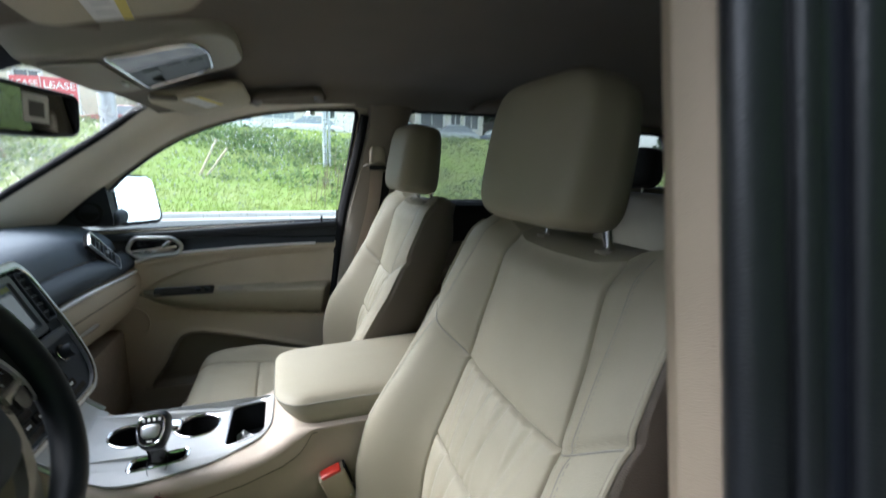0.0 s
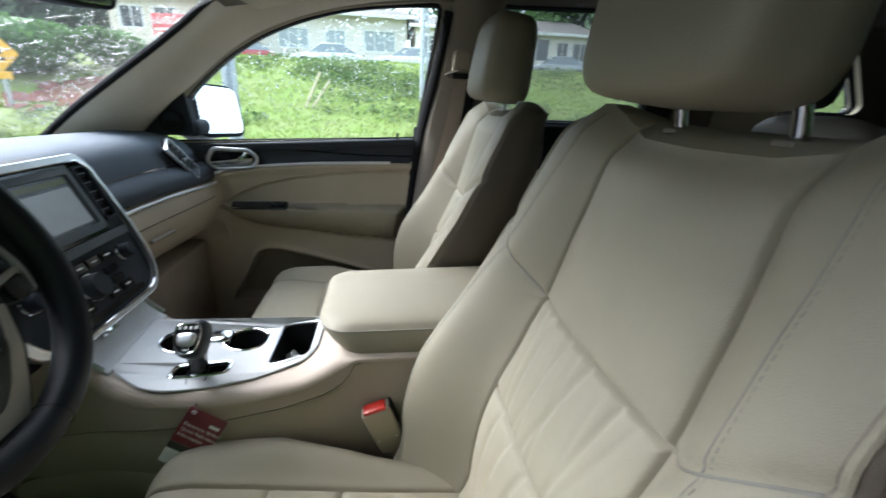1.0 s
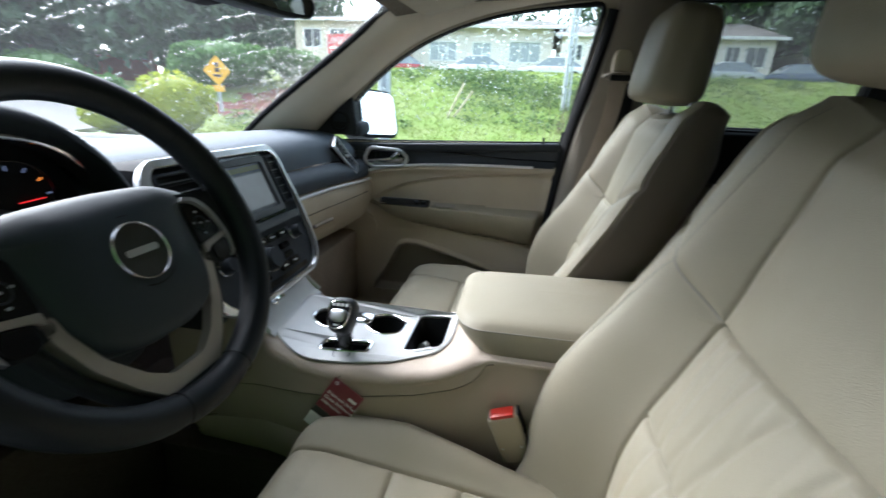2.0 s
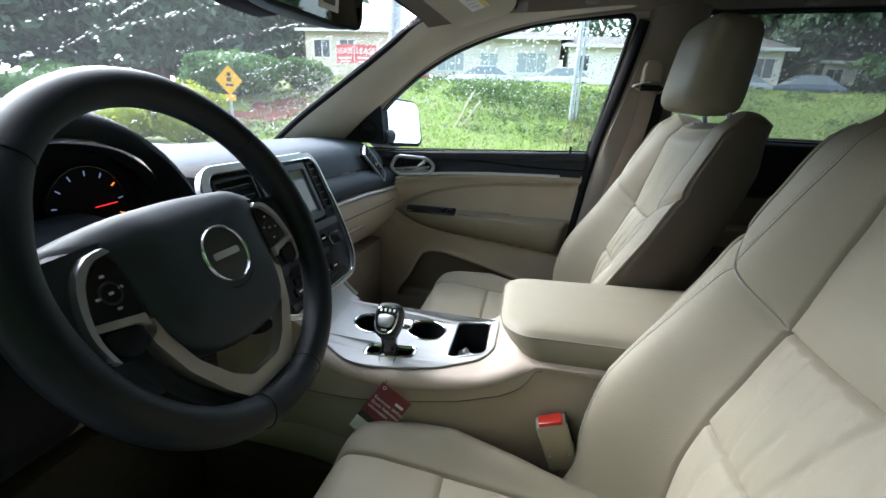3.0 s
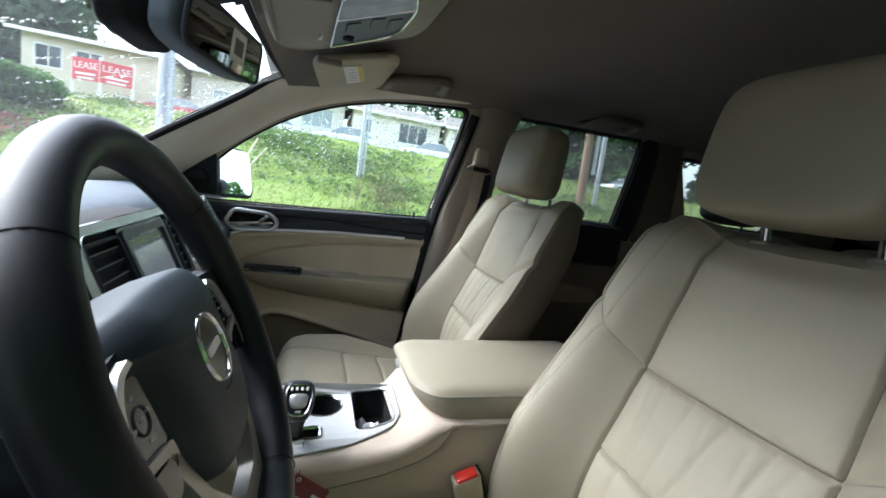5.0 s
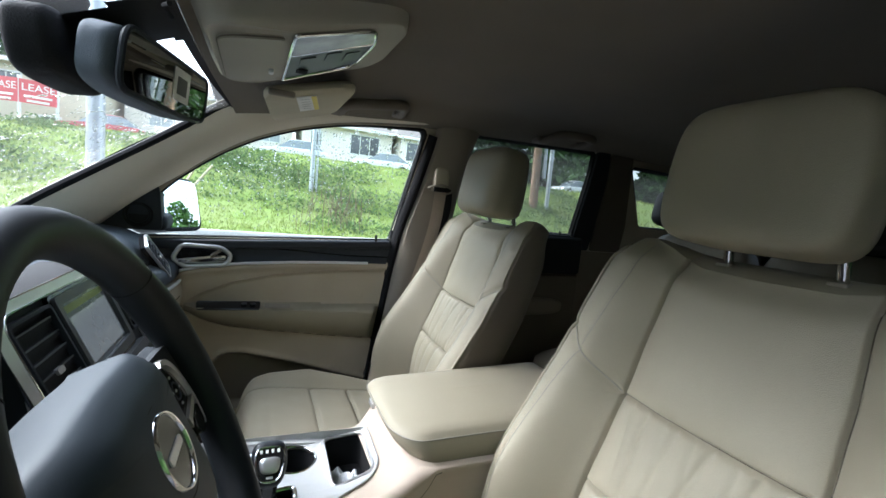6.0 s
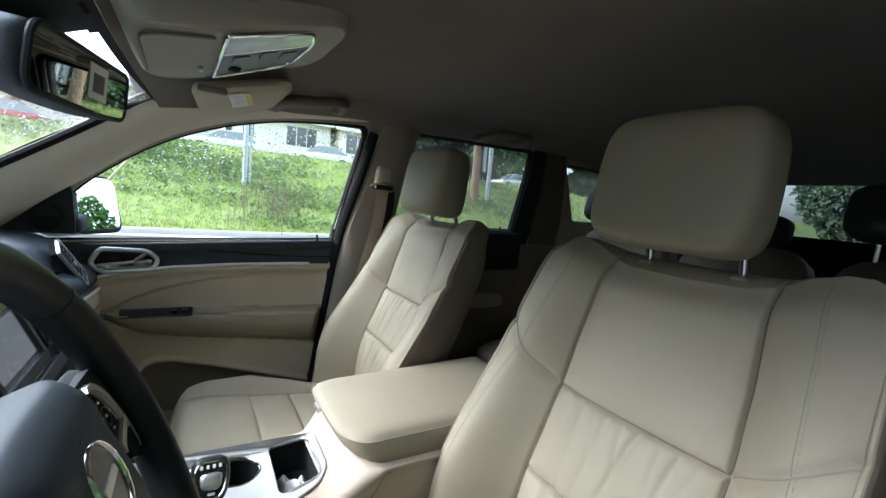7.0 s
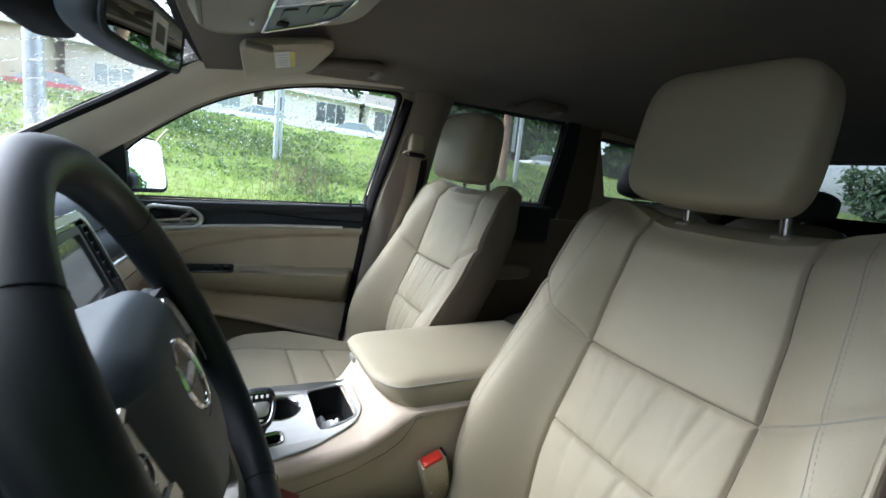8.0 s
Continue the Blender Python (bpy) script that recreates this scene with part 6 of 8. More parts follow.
def build_wing_mirror():
    ob = thing("wing_mirror", (-0.95, 1.19, 1.20), "black wing mirror outside the passenger window, wet with rain", "wing mirror")
    a, b = Vector((-0.948, 1.235, 1.243)), Vector((-0.894, 1.405, 1.243))
    xa = Vector((0.40, 0.90, 0.0)).normalized()
    m = frame_matrix((a + b) / 2, xa, (-0.235, 0, 1))       # its z axis looks to the rear and a little up
    w, h = 0.099, 0.088
    WING_FACE.append(m @ pose(0, 0, 0.006, 2.3, 0, 0))

    def shell(q):
        return Vector((q.x, q.y * (1 - 0.12 * q.x * q.x), q.z * (1 - 0.35 * max(0, abs(q.x) - 0.4))))
    part("housing", moved(puff((2 * w, 2 * h, 0.14), 4, 12, pose(0, 0, -0.072), shell), m), BLACK_GLOSS, ob)
    rim = arc_loop([(-w, -h * 0.88), (w, -h), (w, h * 0.9), (-w * 0.9, h)], 0.035, 6)
    part("rim", moved(tube([Vector((x, y, 0.0)) for x, y in rim], 0.008, 8, closed=True), m), BLACK_DULL, ob)
    part("mirror_glass", moved(plate([[(x * 0.97, y * 0.97) for x, y in rim]], lambda x, y, d: Vector((x, y, d)), 0.003), m @ pose(0, 0, 0.006, 2.3, 0, 0)), MIRROR, ob, "wet mirror glass")
    part("arm", rbox((-0.965, 1.19, 1.195), (0.09, 0.12, 0.05), 0.02, 3), BLACK_SOFT, ob)


build_wing_mirror()


# ---- overhead ----
def build_roof_console():
    ob = thing("overhead_console", (-0.64, 0.35, 1.60), "beige overhead console with a smoky map light, on the headliner", "overhead console")

    def over(x, y, d=0.0):
        """A face that hangs under the headliner, lower at its front."""
        z = interp(x, [(-0.80, 1.512), (-0.72, 1.513), (-0.645, 1.524), (-0.525, 1.567), (-0.45, 1.590)])
        return Vector((x + d * 0.3, y, z - d))
    rim = arc_loop([(-0.742, 0.200), (-0.49, 0.235), (-0.472, 0.30), (-0.472, 0.44), (-0.49, 0.490), (-0.742, 0.535)], [.05, .05, .02, .02, .05, .06], 6)
    c = (-0.62, 0.37)
    flare = [(c[0] + (x - c[0]) * 1.10, c[1] + (y - c[1]) * 1.12) for x, y in rim]
    rings = [[Vector((x, y, lining_z(x, y) + 0.006)) for x, y in flare], [over(c[0] + (x - c[0]) * 1.03, c[1] + (y - c[1]) * 1.035, -0.024) for x, y in rim], [over(x, y, -0.010) for x, y in rim], [over(c[0] + (x - c[0]) * 0.985, c[1] + (y - c[1]) * 0.985, -0.003) for x, y in rim], [over(c[0] + (x - c[0]) * 0.96, c[1] + (y - c[1]) * 0.96, 0.0) for x, y in rim]]
    bm = loft(rings, cap=False)
    part("side_wall", bm, ROOF_BOX, ob, sharp=80)
    inner = [(c[0] + (x - c[0]) * 0.96, c[1] + (y - c[1]) * 0.96) for x, y in rim]
    lens = arc_loop([(-0.638, 0.232), (-0.534, 0.252), (-0.520, 0.315), (-0.530, 0.448), (-0.644, 0.470)], [.006, .015, .04, .035, .006], 5)
    lamp = arc_loop([(-0.636, 0.234), (-0.536, 0.254), (-0.523, 0.314), (-0.637, 0.320)], [.004, .012, .004, .004], 4)
    part("face", plate([inner, lens], lambda x, y, d: over(x, y, -d), 0.003), ROOF_BOX, ob)
    light = part("map_light", plate([lens], lambda x, y, d: over(x, y, 0.002 - d), 0.006), GREY_LENS, ob, "smoky map light lens")
    part("chrome_frame", tube([over(x, y, 0.003) for x, y in lens], 0.0028, 8, closed=True), CHROME, light, "chrome frame")
    part("lamp_lens", plate([lamp], lambda x, y, d: over(x, y, 0.0045 - d), 0.004), LAMP_LENS, light, "frosted lamp lens")
    part("chrome_divider", tube([over(-0.638, 0.320, 0.004), over(-0.523, 0.314, 0.004)], 0.0016, 6), CHROME, light)
    for x, y in ((-0.612, 0.372), (-0.575, 0.362), (-0.545, 0.375)):
        part("switch", plate([arc_loop([(x - 0.011, y - 0.022), (x + 0.011, y - 0.022), (x + 0.011, y + 0.022), (x - 0.011, y + 0.022)], 0.004, 3)], lambda xx, yy, d: over(xx, yy, 0.0035 - d), 0.003), GREY_LENS, light)
    part("switch_hole", rbox(over(-0.618, 0.425, 0.003), (0.022, 0.026, 0.003), 0.001), BLACK_DULL, light)
    # glasses holder in front of the lens
    holder = arc_loop([(-0.728, 0.250), (-0.650, 0.246), (-0.656, 0.474), (-0.732, 0.496)], [.03, .006, .006, .03], 5)
    part("glasses_holder", plate([holder], lambda x, y, d: over(x, y, 0.004 - d), 0.006), ROOF_BOX, ob, "beige glasses holder lid", sharp=30)
    part("holder_gap", tube([over(x, y, 0.001) for x, y in holder], 0.0011, 6, closed=True), SEAM, ob)
    part("holder_catch", rbox(over(-0.664, 0.402, 0.006), (0.007, 0.020, 0.006), 0.002), SATIN, ob)
    part("hinge_shadow", tube([over(-0.768, 0.225, 0.002), over(-0.772, 0.215, -0.006), over(-0.765, 0.20, -0.004)], 0.003, 6), BLACK_DULL, ob)


build_roof_console()


def build_visor(flip):
    ob = thing("sun_visor", (-0.6, 0.77 if not flip else 2 * MID - 0.77, 1.56), "beige sun visor folded up, with a white printed label", "sun visor", "sun visors")

    def vis(x, y, d=0.0):
        z = interp(x, [(-0.72, 1.505), (-0.64, 1.522), (-0.52, 1.553), (-0.45, 1.572)]) + (0.032 if flip else 0.0)
        yy = y if not flip else 2 * MID - y - 0.03
        return Vector((x, yy, z - d))
    rim = arc_loop([(-0.675, 0.560), (-0.510, 0.555), (-0.490, 0.60), (-0.490, 0.86), (-0.512, 0.915), (-0.650, 0.925)], [.03, .03, .03, .04, .04, .03], 5)
    c = (-0.585, 0.74)

    def ring(k, d):
        return [vis(c[0] + (x - c[0]) * k, c[1] + (y - c[1]) * k, d) for x, y in rim]
    part("board", loft([ring(0.95, -0.012), ring(1.0, -0.004), ring(1.0, 0.004), ring(0.96, 0.010), ring(0.5, 0.011)]), VISOR, ob, "padded beige board", sharp=50)
    lab = [(-0.612, 0.580), (-0.574, 0.574), (-0.548, 0.752), (-0.590, 0.768)]
    s = part("label", plate([lab], lambda x, y, d: vis(x, y, 0.0135 - d), 0.0012), PAPER, ob, "white printed label")
    part("yellow_heading", plate([[(-0.584, 0.5755), (-0.574, 0.574), (-0.548, 0.752), (-0.558, 0.756)]], lambda x, y, d: vis(x, y, 0.0142 - d), 0.0006), PAPER_YELLOW, s)
    for i in range(5):
        y = 0.605 + 0.03 * i
        part("print_line", plate([[(-0.602 + 0.004 * i, y), (-0.584 + 0.004 * i, y - 0.002), (-0.584 + 0.004 * i, y + 0.0005), (-0.602 + 0.004 * i, y + 0.0025)]], lambda x, yy, d: vis(x, yy, 0.0142 - d), 0.0006), FAINT_INK, s)
    part("clip", rbox(vis(-0.640, 0.560, 0.006), (0.05, 0.012, 0.012), 0.004), PLASTIC_DIM, ob)


build_visor(False)
build_visor(True)


def build_grab_handle(x0, x1, y):
    ob = thing("grab_handle", ((x0 + x1) / 2, y, lining_z((x0 + x1) / 2, y)), "folding grab handle on the roof rail over the door, darkened for shade", "grab handle", "grab handles")

    def under(x, inward, d):
        return Vector((x, y - inward, lining_z(x, y - inward) - d))
    L = x1 - x0
    pts = curve([under(x0, 0.0, -0.004), under(x0 + 0.004, 0.028, 0.016), under(x0 + 0.018, 0.110, 0.022), under(x0 + L / 2, 0.126, 0.024), under(x1 - 0.018, 0.110, 0.022), under(x1 - 0.004, 0.028, 0.016), under(x1, 0.0, -0.004)], 8)
    part("grip", tube(pts, [0.014 if 8 < i < len(pts) - 9 else 0.0115 for i in range(len(pts))], 12), GRAB, ob, sharp=70)
    for x in (x0, x1):
        part("hinge_cover", puff((0.036, 0.05, 0.022), 4, 8, pose(x, y, lining_z(x, y) - 0.004)), GRAB, ob)


build_grab_handle(-0.482, -0.296, 0.935)
build_grab_handle(0.25, 0.42, 0.985)


def build_mirror():
    ob = thing("rear_view_mirror", (-0.80, 0.33, 1.52), "charcoal rear-view mirror on its mount, with a white sticker", "rear-view mirror")
    a, b = Vector((-0.823, 0.228, 1.462)), Vector((-0.769, 0.472, 1.460))
    xa = (b - a).normalized()
    m = frame_matrix((a + b) / 2, xa, (0.08, 0.0, 1.0))
    w, h = (b - a).length / 2, 0.035

    def back(q):
        return Vector((q.x, q.y * (1 - 0.10 * q.x * q.x), q.z * (1 - 0.30 * q.x * q.x) if q.z < 0 else q.z))
    part("housing", moved(puff((2 * w + 0.014, 2 * h + 0.014, 0.055), 4.5, 14, pose(0, 0, -0.020), back), m), MIRROR_SHELL, ob, "charcoal housing")
    rim = arc_loop([(-w, -h), (w * 0.5, -h * 1.02), (w, -h * 0.86), (w * 0.99, h), (-w * 0.97, h)], [.022, .03, .018, .014, .022], 6)
    zg = 0.0085
    part("mirror_glass", moved(plate([[(x * 0.965, y * 0.94) for x, y in rim]], lambda x, y, d: Vector((x, y, zg + d)), 0.002), m), MIRROR_DIM, ob, "mirror glass darkened for the dim cabin it shows")
    part("bezel", moved(tube([Vector((x, y, zg)) for x, y in rim], 0.004, 8, closed=True), m), BLACK_SOFT, ob)
    st = part("sticker", moved(rbox((0.028, 0.004, zg + 0.0026), (0.052, 0.044, 0.0006), 0.0002, 1), m), PAPER, ob, "white paper sticker")
    part("sticker_print", moved(rbox((0.028, 0.003, zg + 0.0031), (0.032, 0.024, 0.0004), 0.0001, 1), m), INK, st)
    for i in range(4):
        part("key", moved(rbox((0.0 + i * 0.03, -h * 0.98, zg + 0.002), (0.014, 0.004, 0.003), 0.001, 1), m), BLACK_GLOSS, ob)
    part("stem", tube([m @ Vector((0.0, 0.0, -0.03)), (-0.86, 0.345, 1.475), (-0.885, 0.36, 1.487)], [0.015, 0.013, 0.018], 12), BLACK_SOFT, ob)
    # the sensor box on the glass in front of it
    box = thing("sensor_housing", (-0.93, 0.36, 1.47), "black sensor housing fixed to the windscreen behind the mirror", "sensor housing")

    def sens(q):
        return Vector((q.x, q.y * (1 - 0.12 * max(0, -q.z)), q.z))
    part("cover", puff((0.050, 0.176, 0.074), 5, 10, pose(-0.893, 0.306, 1.464, 0, -6, 0), sens), BLACK_DULL, box)
    part("collar", puff((0.12, 0.10, 0.03), 5, 8, pose(-0.93, 0.315, 1.517, 0, -33, 0)), BLACK_SOFT, box)


# Dim reflection of the cabin is put into this darkened mirror colour.
MIRROR_DIM = mat("dim_mirror", (0.33, 0.335, 0.325), 0.02, 1.0, color2=(0.33, 0.335, 0.325))
build_mirror()


# ---- outside: road, bank, houses, trees ----
GRASS = mat("wet_grass", (0.150, 0.215, 0.052), 0.75, scale=0.9, color2=(0.19, 0.225, 0.085), grain=0.6, grain_scale=60, fine=0.3, spec=0.08)
BLADE = mat("grass_blades", (0.200, 0.270, 0.062), 0.7, scale=0.7, color2=(0.270, 0.310, 0.110), per_object=0.6, spec=0.1, through_light=0.4)
IVY = mat("ivy_leaves", (0.105, 0.165, 0.066), 0.6, scale=1.2, color2=(0.155, 0.200, 0.098), per_object=0.5, spec=0.08, through_light=0.4)
TWIG = mat("dry_twigs", (0.16, 0.12, 0.085), 0.9, per_object=0.4)
ASPHALT = mat("wet_asphalt", (0.050, 0.052, 0.055), 0.68, spec=0.14, scale=0.6, color2=(0.078, 0.080, 0.083), grain=0.6, grain_scale=120, fine=0.3, rough_var=0.12)
CONCRETE = mat("pale_concrete", (0.36, 0.355, 0.34), 0.7, scale=1.5, color2=(0.28, 0.275, 0.26), grain=0.4, grain_scale=80, fine=0.2)
VERGE_DARK = mat("dark_verge", (0.050, 0.042, 0.034), 0.95, scale=2, color2=(0.07, 0.06, 0.045), grain=0.9, grain_scale=40, fine=0.4)
MULCH = mat("red_mulch", (0.17, 0.060, 0.038), 0.95, scale=3, color2=(0.11, 0.040, 0.027), grain=0.9, grain_scale=40, fine=0.4)
LEAF_YELLOW = mat("yellow_green_leaves", (0.33, 0.37, 0.030), 0.55, scale=2.5, color2=(0.24, 0.31, 0.035), per_object=0.4, spec=0.2, through_light=0.4)
LEAF_GREEN = mat("hedge_leaves", (0.075, 0.155, 0.042), 0.6, scale=2, color2=(0.10, 0.19, 0.055), per_object=0.45, spec=0.25, through_light=0.4)
# Haze over the distant trees is put into these two lightened leaf colours.
LEAF_DARK = mat("conifer_needles", (0.060, 0.105, 0.058), 0.85, scale=0.5, color2=(0.09, 0.135, 0.075), per_object=0.35, spec=0.15, through_light=0.4)
LEAF_HAZY = mat("hazy_grey_green_leaves", (0.115, 0.175, 0.105), 0.85, scale=0.5, color2=(0.145, 0.20, 0.13), per_object=0.35, spec=0.15, through_light=0.4)
BARK = mat("bark", (0.09, 0.065, 0.048), 0.95, scale=6, grain=0.8, grain_scale=30)
POLE_WOOD = mat("weathered_pole", (0.24, 0.155, 0.10), 0.9, scale=5, color2=(0.17, 0.11, 0.075), grain=0.8, grain_scale=50)
GALV = mat("galvanised_steel", (0.50, 0.53, 0.55), 0.45, 0.5, scale=4)
STAKE = mat("bare_wood", (0.50, 0.44, 0.32), 0.9, scale=8)
STUCCO = mat("white_stucco", (0.78, 0.72, 0.66), 0.9, scale=0.7, color2=(0.70, 0.64, 0.58), grain=0.4, grain_scale=30)
STUCCO_CREAM = mat("cream_stucco", (0.66, 0.60, 0.47), 0.9, scale=0.7, grain=0.4, grain_scale=30)
SHINGLE = mat("grey_shingles", (0.16, 0.145, 0.135), 0.95, scale=1.2, grain=0.7, grain_scale=12)
WINDOW_FAR = mat("dark_window", (0.05, 0.06, 0.07), 0.1, spec=0.8)
WINDOW_PALE = mat("curtained_window", (0.40, 0.44, 0.46), 0.15, spec=0.7)
# Sky glare on the parked cars' windows is put into this lighter grey.
CAR_GLASS = mat("car_window_glass", (0.20, 0.23, 0.25), 0.12, spec=0.8)
TRIM_WHITE = mat("white_trim", (0.78, 0.78, 0.76), 0.6)
RED_BRICK = mat("red_building", (0.20, 0.06, 0.05), 0.9, scale=2)
BANNER = mat("red_banner", (0.62, 0.10, 0.11), 0.6, scale=1)
SIGN_YELLOW = mat("amber_sign", (0.85, 0.46, 0.03), 0.4)
CAR_WHITE, CAR_GREY, CAR_BLUE, CAR_RED = [mat(n, c, 0.25, 0.1, coat=1.0) for n, c in (("white_car_paint", (0.75, 0.76, 0.77)), ("silver_car_paint", (0.42, 0.44, 0.46)), ("blue_car_paint", (0.05, 0.08, 0.14)), ("red_car_paint", (0.35, 0.03, 0.03)))]
TYRE = mat("tyre", (0.02, 0.02, 0.02), 0.8)

KERB_Y = 11.4


def kerb_line(x):
    """How far out the kerb runs: it swings away behind the car and towards the road ahead."""
    return KERB_Y + 0.14 * max(0.0, x - 1.0) + (0.10 * min(0, x + 2) if x > -13.5 else min(11.4, -1.15 + 2.2 * (-13.5 - x)))


def ground_z(x, y):
    k = kerb_line(x)
    ahead = 0.050 * max(0.0, -16 - x)
    ahead = min(ahead, 3.6)
    bank = 2.95 * smooth01((y - k - 0.6) / 11.0)
    up = 0.070 * max(0.0, min(y, 46) - 23)
    fade = 1.0 - 0.75 * smooth01((-14 - x) / 16.0)
    bump = 0.10 * noise.noise(Vector((x * 0.25, y * 0.25, 0))) * smooth01((y - k - 1) / 3)
    dip = 0.50 * smooth01((y - 24.5) / 2.5) * (1 - smooth01((y - 34.0) / 2.0)) * (1 - smooth01((-11 - x) / 4.0))
    return ahead + (bank + up - dip) * fade + bump


def build_ground():
    xs = sorted(set([-900, -600, -400, -280, -200, -150, -120] + span(-100, -40, 20) + span(-40, 40, 100) + span(40, 100, 14) + [130, 180, 260, 400, 600, 900]))
    ys = sorted(set([-900, -500, -250, -120, -60, -30, -14, -7] + span(-7, 10, 8) + span(10, 30, 60) + span(30, 60, 14) + [75, 100, 140, 200, 300, 500, 900]))
    solo("ground", grid(lambda x, y: Vector((x, y, ground_z(x, y) - 0.02)), xs, ys), GRASS, "wet green grass bank rising from the road", "ground", kind="structure", sharp=80)
    rx = span(-110, 70, 180)
    bm = grid(lambda x, t: Vector((x, -3.2 + (kerb_line(x) - 0.45 + 3.2) * t, ground_z(x, -3.2) * (1 - t) + ground_z(x, kerb_line(x)) * t - 0.004 + 0.0)), rx, span(0, 1, 6))
    solo("road", bm, ASPHALT, "wet grey asphalt road beside the car", "road", kind="structure", sharp=80)
    # Unseen strip, kept dark so that little light bounces up into the car.
    bm = grid(lambda x, y: Vector((x, y, ground_z(x, y) + 0.006)), span(-40, 40, 40), [-14, -9, -6, -3.2])
    solo("verge", bm, VERGE_DARK, "unseen dark verge, added to cut light bounced into the car", "verge", kind="structure", sharp=80)
    # gutter and kerb
    def kerb(x, t):
        k = kerb_line(x)
        prof = ((-0.45, 0.004), (-0.05, 0.006), (0.0, 0.11), (0.03, 0.13), (0.16, 0.135), (0.17, 0.0))
        o, h = prof[t]
        return Vector((x, k + o, ground_z(x, k) + h))
    solo("kerb", grid(kerb, span(-40, 45, 110), list(range(6))), CONCRETE, "pale concrete kerb and gutter along the bank", "kerb", kind="structure", sharp=50)
    bm = grid(lambda x, y: Vector((x, y, ground_z(x, y) + 0.02)), span(-13.5, -7.5, 70), span(12.5, 19, 80), keep=lambda x, y: ((x + 10.3) / 1.9) ** 2 + ((y - 15.9 - 0.5 * (x + 10.3)) / 1.35) ** 2 + 0.9 * noise.noise(Vector((x * 1.3, y * 1.3, 4))) + 0.6 * noise.noise(Vector((x * 4, y * 4, 9))) < 0.75)
    solo("planting_bed", bm, MULCH, "red bark mulch bed on the slope beside the road", "mulch bed", kind="structure", sharp=80)


build_ground()


def blades(count, place, height, width, seed, lean=0.5, per=3):
    """Tufts of bent blades, in one mesh."""
    rng = random.Random(seed)
    vs, fs = [], []
    for _ in range(count):
        x, y = place(rng)
        z = ground_z(x, y) - 0.03
        for _ in range(per):
            a, h, l = rng.uniform(0, 6.28), height * rng.uniform(0.5, 1.3), lean * rng.uniform(0.2, 1.0)
            w = width * rng.uniform(0.6, 1.2)
            ox, oy = x + rng.uniform(-0.06, 0.06), y + rng.uniform(-0.06, 0.06)
            dx, dy = math.cos(a), math.sin(a)
            k = len(vs)
            vs += [(ox - dy * w, oy + dx * w, z), (ox + dy * w, oy - dx * w, z), (ox + dx * l * h * 0.5 + dy * w * 0.6, oy + dy * l * h * 0.5 - dx * w * 0.6, z + h * 0.65), (ox + dx * l * h * 0.5 - dy * w * 0.6, oy + dy * l * h * 0.5 + dx * w * 0.6, z + h * 0.65), (ox + dx * l * h, oy + dy * l * h, z + h)]
            fs += [(k, k + 1, k + 2, k + 3), (k + 3, k + 2, k + 4)]
    me = bpy.data.meshes.new("grass")
    me.from_pydata(vs, [], fs)
    return me


def leaves(spots, size, seed, flat=0.3):
    """Small folded leaves at the given spots, in one mesh."""
    rng = random.Random(seed)
    vs, fs = [], []
    for p in spots:
        s = size * rng.uniform(0.6, 1.4)
        n = Vector((rng.gauss(0, 1), rng.gauss(0, 1), rng.gauss(0, 1) + flat)).normalized()
        a = n.orthogonal().normalized()
        a.rotate(Euler((0, 0, rng.uniform(0, 6.28))))
        b = n.cross(a).normalized()
        k = len(vs)
        vs += [p - a * s, p - b * s * 0.45 + n * s * 0.12, p + a * s, p + b * s * 0.45 + n * s * 0.12]
        fs += [(k, k + 1, k + 2), (k, k + 2, k + 3)]
    me = bpy.data.meshes.new("leaves")
    me.from_pydata([tuple(v) for v in vs], [], fs)
    return me


def stuff(name, me, material, label, category):
    me.materials.append(material)
    ob = tagged(new(name, me), label, category, kind="stuff")
    LOC[ob.name] = Vector((0, 0, 0))
    return ob


def bank_spot(rng):
    x = rng.uniform(-11, 20)
    d = rng.random() ** 1.3 * 12.0
    return x, kerb_line(x) + 0.25 + d


def rear_spot(rng):
    x = rng.uniform(14, 34)
    return x, kerb_line(x) + 0.3 + rng.random() * 14


stuff("grass", blades(30000, bank_spot, 0.095, 0.012, 1), BLADE, "long wet grass on the bank above the kerb", "grass")
stuff("grass", blades(3500, rear_spot, 0.20, 0.022, 2), BLADE, "long wet grass on the bank behind the car", "grass")


